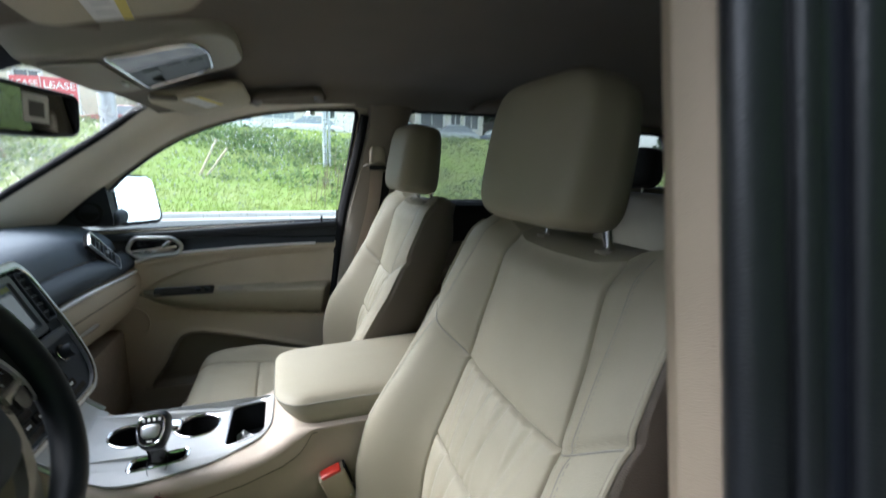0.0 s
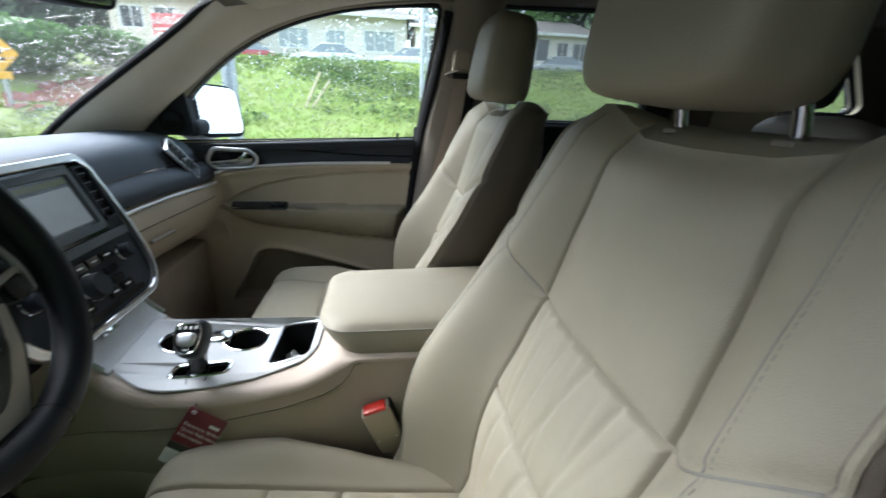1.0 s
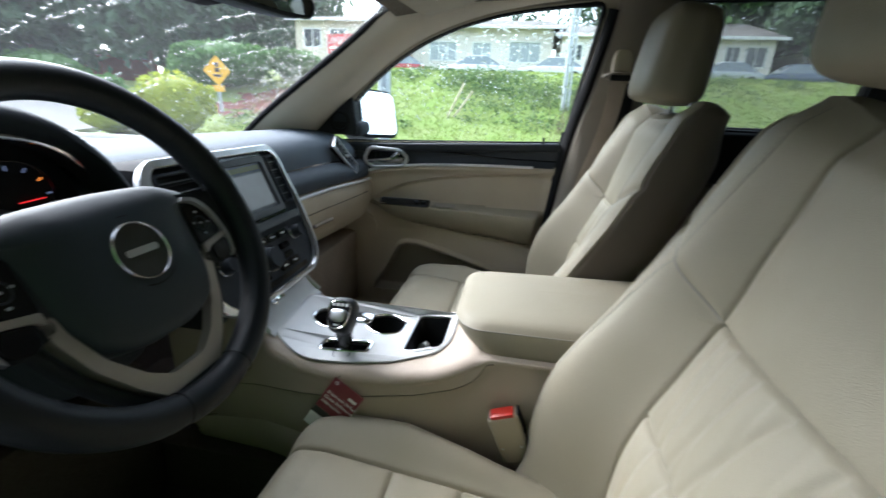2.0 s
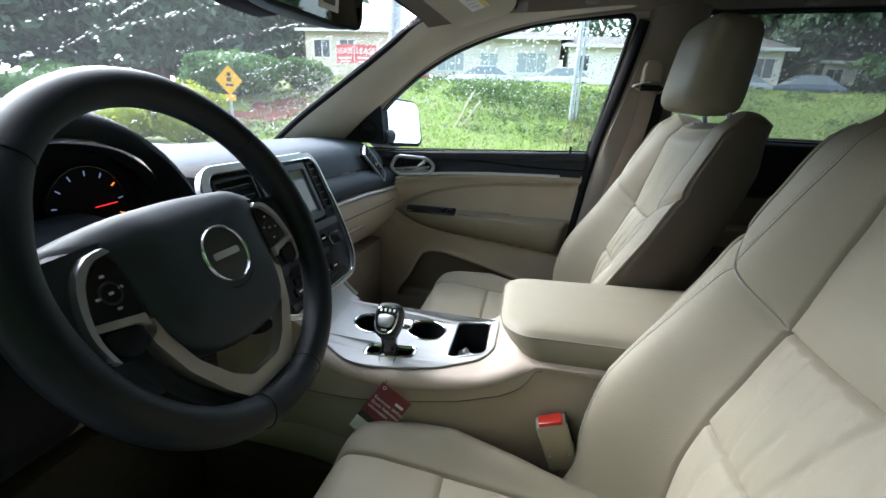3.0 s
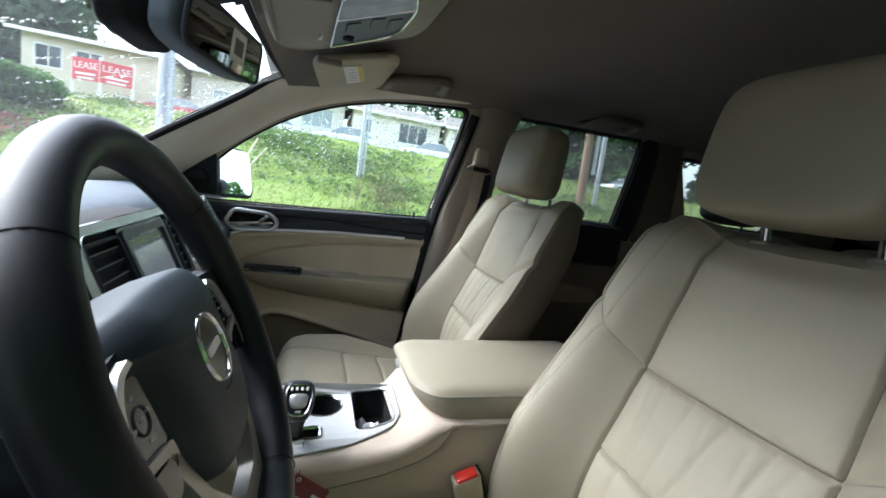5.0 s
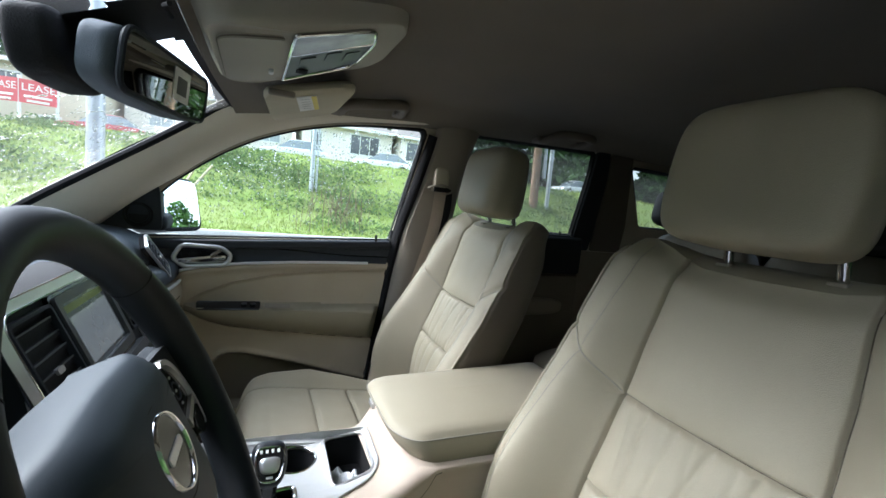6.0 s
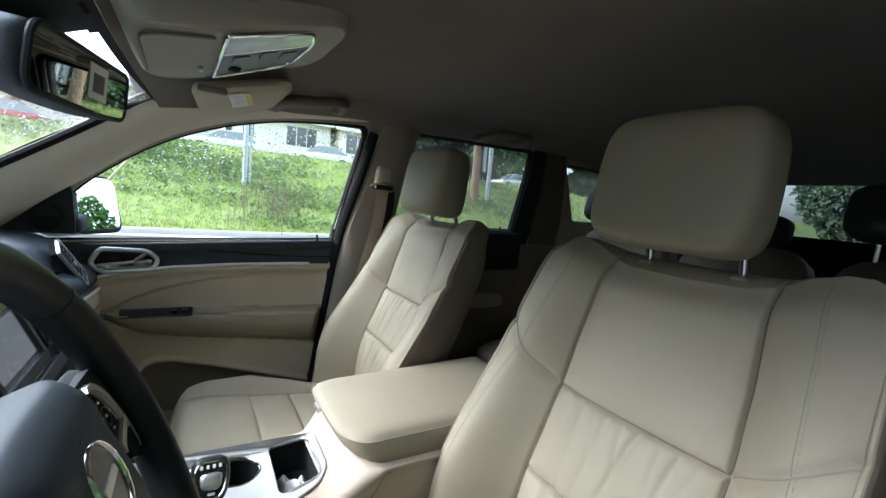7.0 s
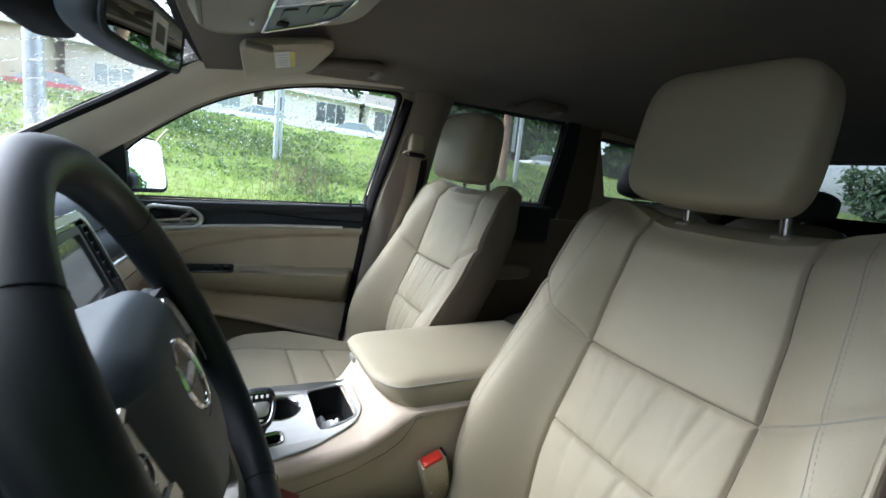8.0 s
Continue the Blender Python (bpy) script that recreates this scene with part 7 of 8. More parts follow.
def build_ivy():
    rng = random.Random(5)
    spots = []
    patches = [(rng.uniform(-10, 18), rng.uniform(3.0, 10.5), rng.uniform(0.5, 1.6)) for _ in range(38)]
    patches += [(1.6 + rng.uniform(-1.2, 1.8), rng.uniform(1.4, 8.0), rng.uniform(0.5, 1.1)) for _ in range(12)]
    patches += [(-2.5 + rng.uniform(-1.5, 2.5), rng.uniform(5.0, 9.5), rng.uniform(0.6, 1.3)) for _ in range(9)]
    for px, d, r in patches:
        for _ in range(int(210 * r)):
            a, q = rng.uniform(0, 6.28), r * math.sqrt(rng.random())
            x, y = px + 1.4 * q * math.cos(a), kerb_line(px) + d + q * math.sin(a)
            spots.append(Vector((x, y, ground_z(x, y) + rng.random() ** 1.5 * 0.42 * (1.2 - q / r))))
    stuff("ivy", leaves(spots, 0.075, 6), IVY, "dark ivy and brambles creeping over the grass bank", "ivy")
    # bare twigs round the foot of the lamp post
    bms = []
    for _ in range(70):
        x, y = 1.6 + rng.gauss(0, 0.6), kerb_line(3) + 1.3 + rng.random() * 3.2
        z = ground_z(x, y)
        l = rng.uniform(0.5, 1.3)
        dx, dy = rng.gauss(0, 0.25), rng.gauss(0, 0.2)
        bms.append(tube([(x, y, z), (x + dx * l * 0.5, y + dy * l * 0.5, z + l * 0.6), (x + dx * l * 1.3, y + dy * l, z + l)], [0.010, 0.007, 0.003], 4))
    solo("brambles", join(*bms), TWIG, "bare brown bramble stems round the lamp post foot", "brambles", kind="stuff")


build_ivy()


# ---- posts and signs ----
def build_stakes():
    for a, b in (((-3.11, 16.0, 0.85), (-2.51, 16.0, 2.10)), ((-2.93, 16.0, 0.80), (-2.20, 16.0, 1.82))):
        solo("wooden_stake", tube([a, b], 0.04, 4), STAKE, "bare wooden stake leaning on the grass bank", "stake", "leaning stakes", sharp=20)


build_stakes()


def build_posts():
    y = kerb_line(2.2) + 5.6
    ob = thing("sign_post", (1.10, y, ground_z(1.10, y)), "pale galvanised post with a second thin pipe, on the bank", "post")
    part("post", tube([(1.10, y, 0.9), (1.10, y, 9.5)], 0.085, 14), GALV, ob)
    part("pipe", tube([(1.28, y + 0.05, 0.9), (1.28, y + 0.05, 9.5)], 0.045, 10), GALV, ob)
    # the wide steel pole nearer the front
    ob = thing("street_lamp", (-3.85, 10.4, 0.0), "wide grey steel lamp pole at the kerb", "street lamp")
    part("pole", tube([(-3.85, 10.75, 0.0), (-3.85, 10.75, 11.0)], [0.17, 0.11], 18), GALV, ob)
    part("base_flange", tube([(-3.85, 10.75, 0.0), (-3.85, 10.75, 0.12)], [0.26, 0.2], 18), GALV, ob)
    # timber pole with a steel tube beside it, behind the car
    ob = thing("utility_pole", (13.1, 19.6, 1.0), "weathered brown timber utility pole on the bank", "utility pole")
    part("timber", tube([(13.1, 19.6, 0.4), (12.75, 19.6, 12.0)], [0.24, 0.19], 16), POLE_WOOD, ob)
    part("cable_guard", tube([(13.42, 19.42, 3.2), (13.25, 19.42, 9.0)], 0.10, 8), GALV, ob)
    ob = thing("steel_pole", (14.05, 19.7, 1.0), "pale steel pole beside the timber utility pole", "pole")
    part("tube", tube([(14.05, 19.7, 0.4), (13.85, 19.7, 12.0)], 0.115, 14), GALV, ob)


build_posts()


def build_warning_sign():
    x, y = -11.3, 14.6
    z = 2.15
    ob = thing("warning_sign", (x, y, ground_z(x, y)), "amber diamond warning sign on a grey post", "road sign")
    face = Vector((0.62, -0.78, 0)).normalized()
    right = Vector((0.78, 0.62, 0))
    m = frame_matrix((x, y, z), right, (0, 0, 1))
    part("post", tube([(x - face.x * 0.05, y - face.y * 0.05, 0.0), (x - face.x * 0.05, y - face.y * 0.05, z + 0.1)], 0.05, 8), GALV, ob)
    dia = arc_loop([(0, -0.52), (0.44, 0), (0, 0.52), (-0.44, 0)], 0.06, 4)
    pl = part("plate", moved(plate([dia], lambda u, v, d: Vector((u, v, d)), 0.01), m), SIGN_YELLOW, ob)
    part("symbol", moved(join(rbox((0, 0.20, 0.014), (0.12, 0.14, 0.006), 0.03), rbox((0, 0.03, 0.014), (0.16, 0.14, 0.006), 0.03), rbox((0, -0.16, 0.014), (0.26, 0.08, 0.006), 0.02)), m), BARK, pl, "dark plain symbol")
    part("lower_plate", moved(rbox((0, -0.60, 0.004), (0.36, 0.22, 0.008), 0.003), m), SIGN_YELLOW, ob)


build_warning_sign()


# ---- shrubs ----
def build_shrub(x, y, rx, ry, h, material, leaf, count, label, seed, name="shrub", base=None):
    rng = random.Random(seed)
    z0 = ground_z(x, y) if base is None else base
    ob = thing(name, (x, y, z0), label, "shrub", "shrubs")
    spots = []
    lumps = [(0, 0, 0.5, 1.0)] + [(rng.uniform(-0.55, 0.55), rng.uniform(-0.55, 0.55), rng.uniform(0.3, 0.72), rng.uniform(0.35, 0.6)) for _ in range(9)]
    while len(spots) < count:
        lx, ly, lz, lr = rng.choice(lumps)
        d = Vector((rng.gauss(0, 1), rng.gauss(0, 1), rng.gauss(0, 1))).normalized() * (0.62 + 0.38 * rng.random() ** 0.5) * lr
        px, py, pz = lx + d.x, ly + d.y, lz + d.z * 0.5
        if 0 < pz < 1.1 and px * px + py * py < 1.15:
            spots.append(Vector((x + px * rx, y + py * ry, z0 + pz * h)))
    me = leaves(spots, leaf, seed)
    me.materials.append(material)
    crown = new("foliage", me)
    me.transform(Matrix.Translation(-Vector((x, y, z0))))
    crown.parent = ob
    LOC[crown.name] = LOC[ob.name]
    core = puff((rx * 1.5, ry * 1.5, h * 0.86), 2.3, 12, pose(x, y, z0 + h * 0.46))
    for v in core.verts:
        v.co += Vector((1, 1, 1)) * 0.12 * rx * noise.noise(v.co * 2.0)
    part("inner_growth", core, material, ob)
    part("stems", join(*[tube([(x + rng.uniform(-0.1, 0.1), y + rng.uniform(-0.1, 0.1), z0 - 0.1), (x + rng.uniform(-0.5, 0.5) * rx, y + rng.uniform(-0.5, 0.5) * ry, z0 + h * 0.6)], [0.04, 0.015], 5) for _ in range(6)]), BARK, ob)


build_shrub(-10.95, 11.9, 1.12, 1.05, 1.95, LEAF_YELLOW, 0.07, 11000, "bright yellow-green rounded shrub at the road's edge", 11)
build_shrub(-12.9, 11.7, 0.95, 0.9, 1.35, LEAF_YELLOW, 0.07, 6000, "low yellow-green shrub at the road's edge", 12)
for i, (x, y, r, d, h) in enumerate(((-12.7, 17.0, 2.3, 1.5, 1.75), (-10.1, 18.3, 1.1, 1.0, 1.2), (-14.9, 18.3, 1.6, 1.4, 1.7))):
    build_shrub(x, y, r, d, h, LEAF_GREEN, 0.11, 14000, "green clipped rounded hedge on the mulched slope", 20 + i)
for i, (x, y, r, h) in enumerate(((-33, 24.5, 2.2, 2.2), (-38, 31, 2.4, 2.2), (-29, 26.5, 1.6, 1.6), (-43, 34, 2.6, 2.4))):
    build_shrub(x, y, r, r, h, LEAF_GREEN, 0.22, 1200, "dark green shrub far up the road", 30 + i)


# Hedge row out of direct view, added to cut light into the doorway.
for i, (x, h) in enumerate(((3.8, 5.0), (8.4, 5.0), (13.0, 4.6), (-0.9, 4.6))):
    build_shrub(x, -4.7, 2.9, 1.5, h, LEAF_GREEN, 0.16, 5200, "tall dense dark hedge out of view, added to cut light into the doorway", 40 + i, "hedge")


# ---- trees ----
def build_tree(x, y, h, spread, material, seed, label, leaf=0.22, count=2600, conifer=False, low=0.18):
    rng = random.Random(seed)
    z0 = ground_z(x, y)
    ob = thing("tree", (x, y, z0), label, "tree", "trees round the road")
    bend = [Vector((x + rng.uniform(-1, 1) * 0.03 * h * t, y + rng.uniform(-1, 1) * 0.03 * h * t, z0 - 0.3 + (h * (0.95 if conifer else 0.6) + 0.3) * t)) for t in span(0, 1, 5)]
    wood = [tube(bend, [h * 0.022 * (1 - 0.8 * i / 5) for i in range(6)], 8)]
    ends = []
    n = 26 if conifer else 15
    for i in range(n):
        t = low + (0.95 - low) * (i / n) if conifer else rng.uniform(0.35, 1.0)
        a = i * 2.4 + rng.uniform(-0.4, 0.4)
        k = t * 5
        p = bend[min(4, int(k))].lerp(bend[min(5, int(k) + 1)], k - int(k))
        reach = spread * ((1.05 - t) if conifer else (0.55 + 0.5 * rng.random()))
        q = p + Vector((math.cos(a) * reach, math.sin(a) * reach, (-0.10 * reach if conifer else h * 0.30 * rng.random() + 0.1 * h)))
        wood.append(tube([p, p.lerp(q, 0.5) + Vector((0, 0, 0.06 * reach)), q], [h * 0.007, h * 0.005, h * 0.002], 5))
        ends.append((p, q, reach))
    part("trunk", join(*wood), BARK, ob)
    spots = []
    for _ in range(count):
        p, q, reach = rng.choice(ends)
        t = 0.25 + 0.75 * rng.random() ** 0.7
        c = p.lerp(q, t)
        r = (0.16 * spread + 0.10 * reach) if conifer else 0.34 * spread
        g = Vector((rng.gauss(0, 1), rng.gauss(0, 1), rng.gauss(0, 0.55 if conifer else 0.8))) * r * 0.62
        spots.append(c + g)
    me = leaves(spots, leaf, seed + 1)
    me.materials.append(material)
    me.transform(Matrix.Translation(-Vector((x, y, z0))))
    crown = new("crown", me)
    crown.parent = ob
    LOC[crown.name] = LOC[ob.name]


FAR = [(-46, 36, 15, 5.0, 0), (-38, 41, 16, 5.5, 1), (-31, 46, 17, 6.0, 0), (-52, 30, 15, 5.5, 1), (-60, 40, 19, 6.5, 0), (-27, 52, 18, 5.5, 1), (-44, 50, 20, 7.0, 0), (-66, 28, 17, 6, 1), (-72, 46, 20, 7, 0), (-56, 56, 21, 7, 1)]
for i, (x, y, h, s, c) in enumerate(FAR):
    build_tree(x, y, h, s, LEAF_HAZY if c else LEAF_DARK, 100 + i, "tall grey-green tree beyond the road" if c else "tall dark conifer beyond the road", 0.70, 7500, conifer=not c)
# The first five are unseen; the row limits light through the windscreen.
AHEAD = [(-50, -22, 17), (-48, -14, 18), (-52, -7, 17), (-49, 0, 18), (-53, 8, 19), (-52, 17, 22), (-56, 21, 23), (-60, 26, 24), (-66, 34, 26)]
for i, (x, y, h) in enumerate(AHEAD):
    build_tree(x, y, h, 7.5, LEAF_HAZY, 400 + i, "very tall conifer ahead, placed to limit light through the windscreen", 0.75, 9500, conifer=True, low=0.05)
BACK = [(21, 40, 13, 4.5, 1), (27, 38, 14, 5.0, 0), (33, 37, 13, 5, 1), (39, 35, 6.6, 2.2, 0), (24, 46, 17, 5.5, 0), (32, 45, 17, 6, 1), (45, 32, 6.0, 2.0, 0), (17, 45, 15, 4.5, 0), (62, 19, 8, 3.2, 1), (70, 8, 5, 3.5, 1), (72, 0, 4.5, 4, 1), (66, -8, 6, 3.5, 1)]
for i, (x, y, h, s, c) in enumerate(BACK):
    build_tree(x, y, h, s, LEAF_HAZY if c else LEAF_GREEN, 200 + i, "dense dark tree behind the bank" if c else "dense dark conifer behind the bank", 0.48, 6000, conifer=not c, low=0.06)
# Out of direct view; placed to keep skylight off the driver's side.
for i, (x, y, h, s) in enumerate(((6.5, -4.4, 10, 4.2), (5, -7.5, 11, 4.5), (10.5, -8, 11, 4.5), (-0.5, -8, 12, 4.5), (-6, -9.5, 10, 4.5), (17, -8.5, 10, 4), (3, -12.5, 14, 5.5), (-3.5, -13, 14, 5.5))):
    build_tree(x, y, h, s, LEAF_HAZY, 300 + i, "leafy tree across the road, out of view, placed to dim the doorway", 0.40, 4200)
for i, (x, y, h, s) in enumerate(((6.5, 52, 15, 5), (13, 51, 14, 5), (-2, 54, 16, 5))):
    build_tree(x, y, h, s, LEAF_DARK, 330 + i, "dark tree behind the white houses", 0.32, 2000)


# ---- houses on the upper street ----
def build_house(name, x0, x1, y, z, h, depth, wall, label, windows, roof_h=1.5, overhang=0.6, glass=None):
    ob = thing(name, ((x0 + x1) / 2, y, z), label, "house", "houses above the bank")
    holes = [[(a, z + b), (a + w, z + b), (a + w, z + b + hh), (a, z + b + hh)] for a, b, w, hh in windows]
    outer = [(x0, z - 1.2), (x1, z - 1.2), (x1, z + h), (x0, z + h)]
    part("wall", plate([outer] + holes, lambda x, zz, d: Vector((x, y + d, zz)), 0.22), wall, ob)
    part("wall", rbox(((x0 + x1) / 2, y + depth, z + h / 2 - 0.6), (x1 - x0, 0.2, h + 1.2), 0.01, 1), wall, ob)
    for x in (x0 + 0.11, x1 - 0.11):
        part("wall", rbox((x, y + depth / 2 + 0.1, z + h / 2 - 0.6), (0.22, depth - 0.2, h + 1.2), 0.01, 1), wall, ob)
    a, b = x0 - overhang, x1 + overhang
    c = y + depth / 2
    roof = bmesh.new()
    pts = [(a, y - overhang, z + h), (b, y - overhang, z + h), (b, y + depth + overhang, z + h), (a, y + depth + overhang, z + h), (a + 1.2, c, z + h + roof_h), (b - 1.2, c, z + h + roof_h)]
    lo = [roof.verts.new(p) for p in pts]
    for f in ((0, 1, 5, 4), (1, 2, 5), (2, 3, 4, 5), (3, 0, 4), (3, 2, 1, 0)):
        roof.faces.new([lo[i] for i in f])
    part("roof", roof, SHINGLE, ob, "grey shingle roof", flat=True)
    part("eaves_board", rbox(((a + b) / 2, y - overhang - 0.02, z + h - 0.08), (b - a, 0.05, 0.22), 0.01, 1), TRIM_WHITE, ob)
    for wx, wb, ww, wh in windows:
        win = part("window", plate([[(wx - 0.06, z + wb - 0.06), (wx + ww + 0.06, z + wb - 0.06), (wx + ww + 0.06, z + wb + wh + 0.06), (wx - 0.06, z + wb + wh + 0.06)], [(wx + 0.04, z + wb + 0.04), (wx + ww - 0.04, z + wb + 0.04), (wx + ww - 0.04, z + wb + wh - 0.04), (wx + 0.04, z + wb + wh - 0.04)]], lambda x, zz, d: Vector((x, y - 0.03 + d, zz)), 0.10), TRIM_WHITE, ob)
        part("pane", rbox((wx + ww / 2, y + 0.10, z + wb + wh / 2), (ww, 0.02, wh), 0.002, 1), glass or WINDOW_FAR, win)
        for i in range(1, max(2, round(ww / 0.9))):
            part("mullion", rbox((wx + ww * i / max(2, round(ww / 0.9)), y + 0.05, z + wb + wh / 2), (0.06, 0.06, wh), 0.004, 1), TRIM_WHITE, win)
    return ob


def gz(x, y):
    return ground_z(x, y)


build_house("house", -19.6, -11.2, 36.5, 4.0, 3.6, 8, STUCCO_CREAM, "cream two-storey building with a red banner", [(-18.9, 1.5, 1.5, 1.4), (-16.6, 1.5, 1.5, 1.4), (-18.4, -0.9, 1.3, 1.2), (-14.2, -0.7, 1.1, 1.1)], 0.9)
build_house("house", -10.6, 1.6, 40.5, 4.2, 3.6, 9, STUCCO, "long white house above the bank", [(-9.0, 0.9, 2.4, 1.5), (-5.2, 0.9, 1.6, 1.5), (-2.0, 0.9, 2.6, 1.6)], 1.3, 0.9, WINDOW_PALE)
build_house("house", 2.3, 10.2, 39.0, 4.2, 2.9, 9, STUCCO, "white house with dark windows above the bank", [(3.0, 1.0, 0.9, 1.2), (6.4, 0.7, 2.6, 1.7)], 1.4)
build_house("house", 10.8, 17.5, 38.0, 4.1, 2.8, 8, STUCCO, "white bungalow with wide windows and a grey roof", [(11.3, 0.7, 2.2, 1.7), (14.2, 0.2, 1.0, 2.0), (15.6, 0.8, 1.4, 1.4)], 1.6)
build_house("house", 21.0, 28.0, 40.0, 3.8, 2.6, 8, STUCCO, "white house with a columned porch behind the trees", [(21.6, 0.6, 1.2, 1.5), (23.6, 0.6, 1.2, 1.5), (25.6, 0.6, 1.4, 1.5)], 1.4)
build_house("barn", -60.0, -47.0, 44.0, 2.6, 2.6, 8, RED_BRICK, "low dark red building beyond the road", [(-58, 0.8, 1.6, 1.0)], 0.8)


def build_banner():
    ob = thing("banner", (-13.6, 33.5, 3.6), "red lettered banner on white posts beside the road above", "banner")
    for x0, x1, y0, y1, word in ((-15.6, -14.0, 33.75, 33.3, "LEASE"), (-13.95, -12.35, 33.3, 33.75, "LEASE")):
        a, b = Vector((x0, y0, 0)), Vector((x1, y1, 0))
        m = frame_matrix((x0, y0, 4.75), b - a, (0, 0, 1))
        L = (b - a).length
        cloth = part("sheet", moved(plate([[(0, 0), (L, 0), (L, 1.35), (0, 1.35)]], lambda u, v, d: Vector((u, v, d)), 0.03), m), BANNER, ob)
        part("lettering", lettering(word, 0.58, m @ pose(0.09, 0.72, 0.035), 0.005), TRIM_WHITE, cloth, flat=True)
        for k, v in ((0.75, 0.40), (0.6, 0.14)):
            part("small_print", moved(rbox((L / 2, v, 0.036), (L * k, 0.13, 0.006), 0.002, 1), m), TRIM_WHITE, cloth)
    for x, y in ((-15.6, 33.82), (-13.97, 33.37), (-12.35, 33.82)):
        part("post", rbox((x, y, 4.3), (0.14, 0.14, 4.0), 0.01, 1), TRIM_WHITE, ob)


build_banner()


# ---- parked cars on the upper street ----
def build_parked_car(x, y, paint, label, turn=0.0, z=None):
    z0 = gz(x, y) if z is None else z
    ob = thing("parked_car", (x, y, z0), label, "car", "cars parked above the bank")
    m = pose(x, y, z0, 0, 0, turn)
    sect = [(-2.15, 0.45, 0.62, 0.70), (-2.05, 0.40, 0.74, 0.82), (-1.2, 0.30, 0.88, 0.88), (-0.6, 0.28, 0.93, 0.89), (0.9, 0.28, 0.95, 0.89), (1.7, 0.32, 0.92, 0.86), (2.1, 0.42, 0.80, 0.78)]
    part("body", moved(loft([[Vector((xx, s * hw * k, zz)) for s, k, zz in ((-1, 0.92, b), (-1, 1.0, (b + t) / 2), (-1, 0.95, t - 0.05), (-1, 0.8, t), (1, 0.8, t), (1, 0.95, t - 0.05), (1, 1.0, (b + t) / 2), (1, 0.92, b))] for xx, b, t, hw in sect]), m), paint, ob)
    part("cabin_glass", moved(loft([[Vector((xx, s * hw, zz)) for s, zz in ((-1, 0.88), (-0.82, t), (0.82, t), (1, 0.88))] for xx, t, hw in ((-1.05, 0.92, 0.78), (-0.30, 1.40, 0.76), (0.95, 1.42, 0.76), (1.75, 0.96, 0.76))]), m), CAR_GLASS, ob, "car windows with sky glare put into their grey")
    part("roof", moved(puff((1.35, 1.25, 0.09), 5, 6, pose(0.32, 0, 1.425)), m), paint, ob)
    for xx in (-1.35, 1.35):
        for s in (-1, 1):
            wh = part("wheel", moved(tube([(xx, s * 0.90, 0.32), (xx, s * 0.70, 0.32)], 0.32, 18), m), TYRE, ob, "black tyre")
            part("rim", moved(tube([(xx, s * 0.905, 0.32), (xx, s * 0.88, 0.32)], 0.2, 14), m), GALV, wh)


build_parked_car(-3.8, 29.5, CAR_WHITE, "white car parked on the street above the bank")
build_parked_car(1.2, 30.0, CAR_WHITE, "white car parked on the street beside another")
build_parked_car(7.2, 30.5, CAR_WHITE, "white car parked before the white house")
build_parked_car(11.6, 31.0, CAR_GREY, "silver car parked before the bungalow")
build_parked_car(15.8, 31.5, CAR_BLUE, "dark blue car parked at the end of the row")
build_parked_car(-9.2, 31.0, CAR_RED, "red car parked near the banner")
build_parked_car(26.5, 33.0, CAR_WHITE, "white van-like car under the dark trees", 10)
build_parked_car(-46, 27.0, CAR_GREY, "silver car far up the road", 40)


# ---- rain on the glass ----
def drops(name, spots, label, seed):
    """Flattened beads of water; spots are (point, normal, radius, length factor, direction)."""
    vs, fs = [], []
    for p, n, r, stretch, run in spots:
        a = (run - n * run.dot(n)).normalized()
        b = n.cross(a)
        k = len(vs)
        for ring, (q, hgt) in enumerate(((1.0, 0.0), (0.75, 0.42))):
            for j in range(7):
                t = 2 * math.pi * j / 7
                vs.append(tuple(p + a * math.cos(t) * r * q * stretch + b * math.sin(t) * r * q + n * r * hgt))
        vs.append(tuple(p + n * r * 0.62))
        for j in range(7):
            i = (j + 1) % 7
            fs += [(k + j, k + i, k + 7 + i, k + 7 + j), (k + 7 + j, k + 7 + i, k + 14)]
    me = bpy.data.meshes.new(name)
    me.from_pydata(vs, [], fs)
    for p in me.polygons:
        p.use_smooth = True
    ob = stuff(name, me, DROP, label, "water drops")
    ob.visible_shadow = False


DROP = bpy.data.materials.new("rain_drop")
DROP.use_nodes = True
_b = DROP.node_tree.nodes["Principled BSDF"]
_b.inputs["Base Color"].default_value = (0.95, 0.97, 0.98, 1)
_b.inputs["Transmission Weight"].default_value, _b.inputs["Roughness"].default_value, _b.inputs["IOR"].default_value = 1.0, 0.02, 1.33


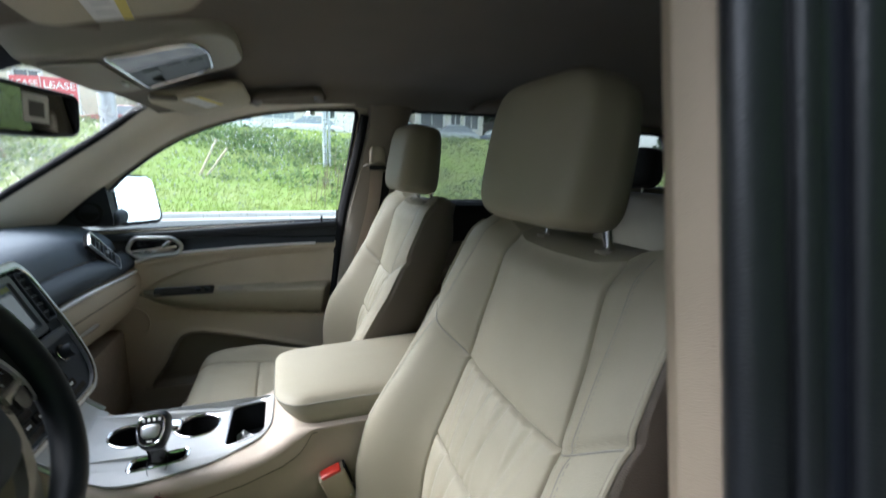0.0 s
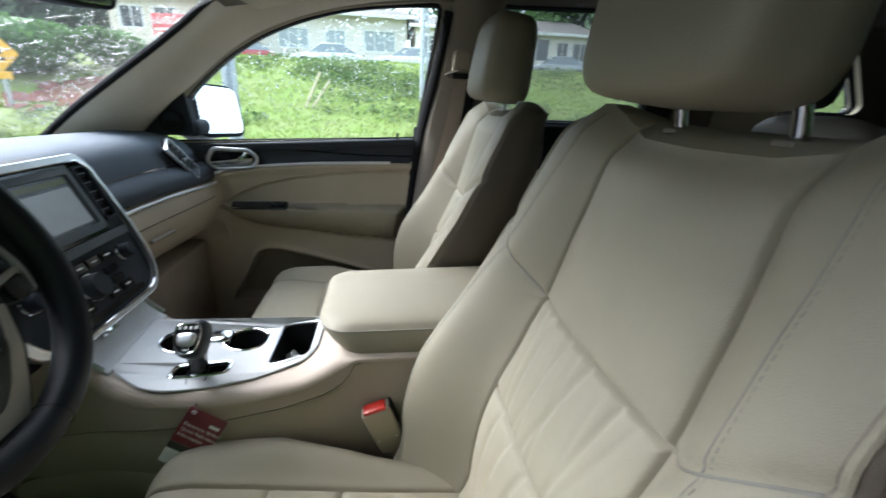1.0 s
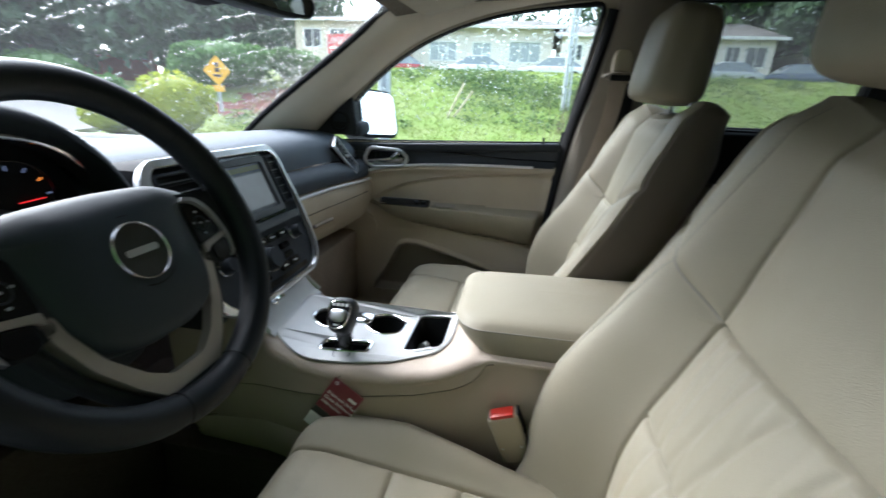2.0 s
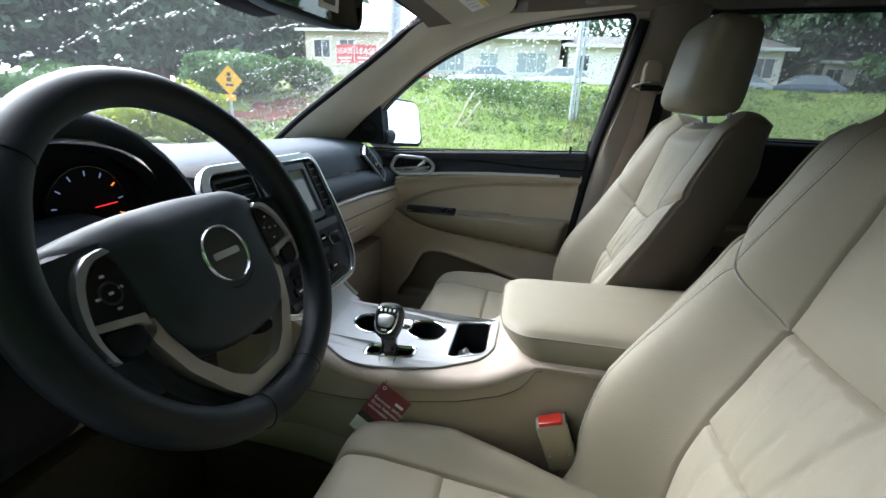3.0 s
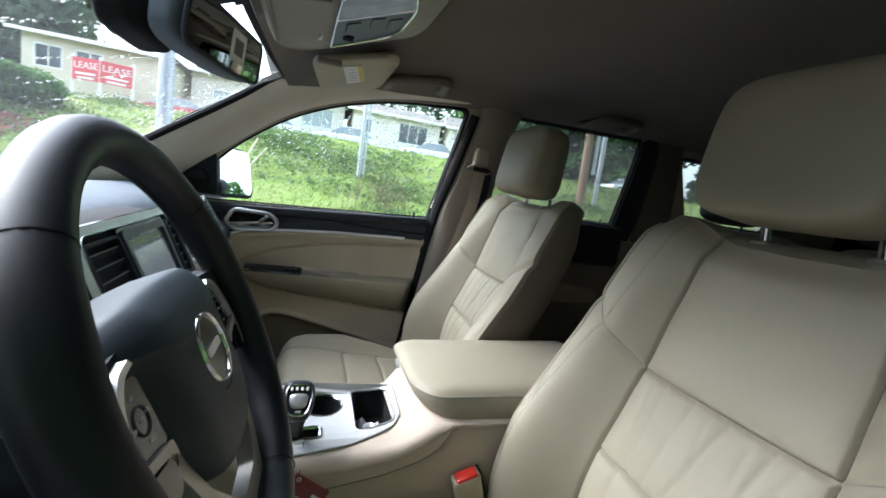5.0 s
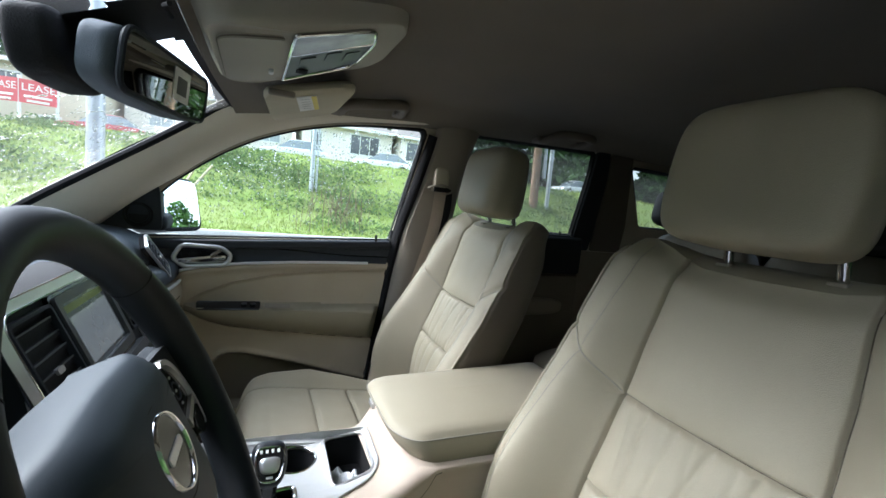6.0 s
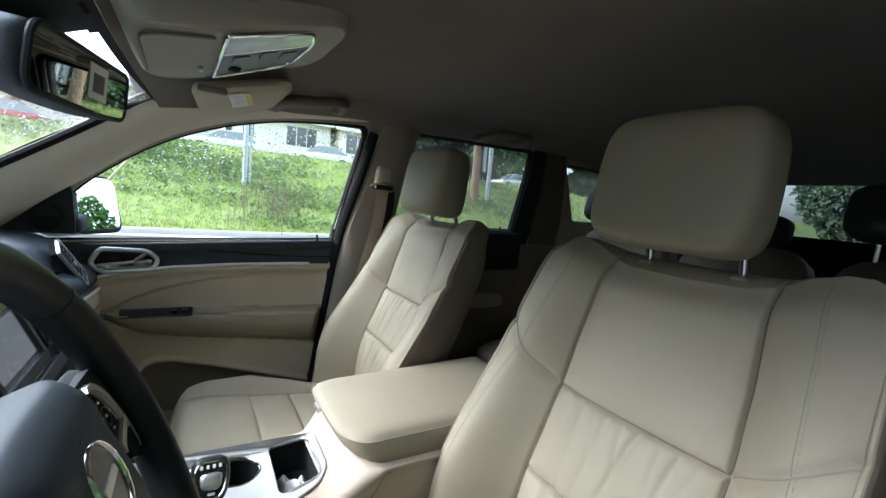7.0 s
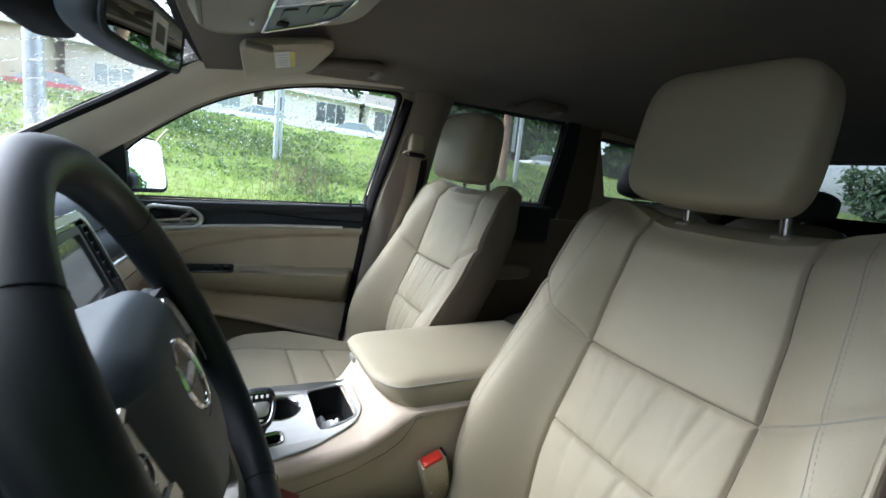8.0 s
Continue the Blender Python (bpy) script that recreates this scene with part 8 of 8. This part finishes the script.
def build_rain():
    rng = random.Random(77)
    n, run = Vector((-0.55, 0, 0.83)).normalized(), Vector((0.83, 0, 0.55))
    spots = []
    for _ in range(2600):       # beads gather at the passenger edge, where no wiper reaches
        u = 1 - abs(rng.gauss(0, 0.22)) - 0.01 if rng.random() < 0.85 else rng.uniform(-0.9, 0.9)
        v = rng.uniform(0.03, 0.97)
        if u > 0.97 or u < -0.97 or (u < 0.45 and rng.random() < 0.5):
            continue
        spots.append((ws_point(u, v, 0.003), n, 0.0014 * rng.uniform(0.5, 1.7), rng.uniform(1.0, 1.5), run))
    for u0, u1, v0, v1 in ((-0.35, 0.35, 0.35, 0.93), (-0.55, 0.12, 0.30, 0.88), (-0.1, 0.50, 0.30, 0.80), (0.05, 0.62, 0.22, 0.72), (-0.75, -0.15, 0.4, 0.95), (0.2, 0.7, 0.15, 0.60), (-0.25, -0.12, 0.35, 0.8)):
        for _ in range(95):     # broken runs left by the wiper
            t = rng.random()
            u, v = u0 + (u1 - u0) * t + rng.gauss(0, 0.004), v0 + (v1 - v0) * t + 0.05 * math.sin(3.1 * t) + rng.gauss(0, 0.006)
            spots.append((ws_point(u, v, 0.003), n, 0.0016 * rng.uniform(0.5, 1.4), rng.uniform(1.0, 2.2), Vector((0.75, 0.45, 0.48))))
    drops("rain_drops", spots, "rain drops and wiper runs on the windscreen", 1)
    spots = []
    for _ in range(1700):
        x = rng.uniform(-0.95, -0.17)
        z = 1.19 + 0.38 * rng.random() ** 0.6
        lim = interp(x, [(-1.05, 1.20), (-0.904, 1.32), (-0.79, 1.41), (-0.69, 1.468), (-0.573, 1.514), (-0.453, 1.545), (-0.36, 1.56), (-0.152, 1.578)])
        if z > lim - 0.01 or x > interp(z, [(1.2, -0.23), (1.58, -0.165)]):
            continue
        spots.append((on_side(x, z, 0.031), Vector((0, 0.975, 0.22)), 0.0018 * rng.uniform(0.5, 1.7), rng.uniform(1.0, 1.5), Vector((0, 0, 1))))
    drops("rain_drops", spots, "rain drops on the passenger window", 2)
    spots = []
    for _ in range(600):
        spots.append((on_side(rng.uniform(0.04, 0.55), rng.uniform(1.27, 1.58), 0.031), Vector((0, 0.975, 0.22)), 0.0018 * rng.uniform(0.5, 1.6), rng.uniform(1.0, 1.4), Vector((0, 0, 1))))
    drops("rain_drops", spots, "rain drops on the rear side window", 3)
    spots = []
    for _ in range(900):
        z = rng.uniform(1.36, 1.58)
        spots.append((Vector((1.962 - 0.25 * (z - 1.2), rng.uniform(-0.16, 0.90), z)), Vector((0.97, 0, 0.24)), 0.0022 * rng.uniform(0.5, 1.5), rng.uniform(1, 2), Vector((0, 0, 1))))
    drops("rain_drops", spots, "rain drops on the rear window", 4)
    face = WING_FACE[0]
    turn = face.to_3x3()
    spots = [(face @ Vector((rng.uniform(-0.10, 0.10), rng.uniform(-0.075, 0.075), 0.0034)), turn @ Vector((0, 0, 1)), 0.0021 * rng.uniform(0.4, 1.5), rng.uniform(1.0, 1.7), turn @ Vector((0, 1, 0))) for _ in range(70)]
    drops("rain_drops", spots, "rain drops on the wing mirror glass", 5)


build_rain()
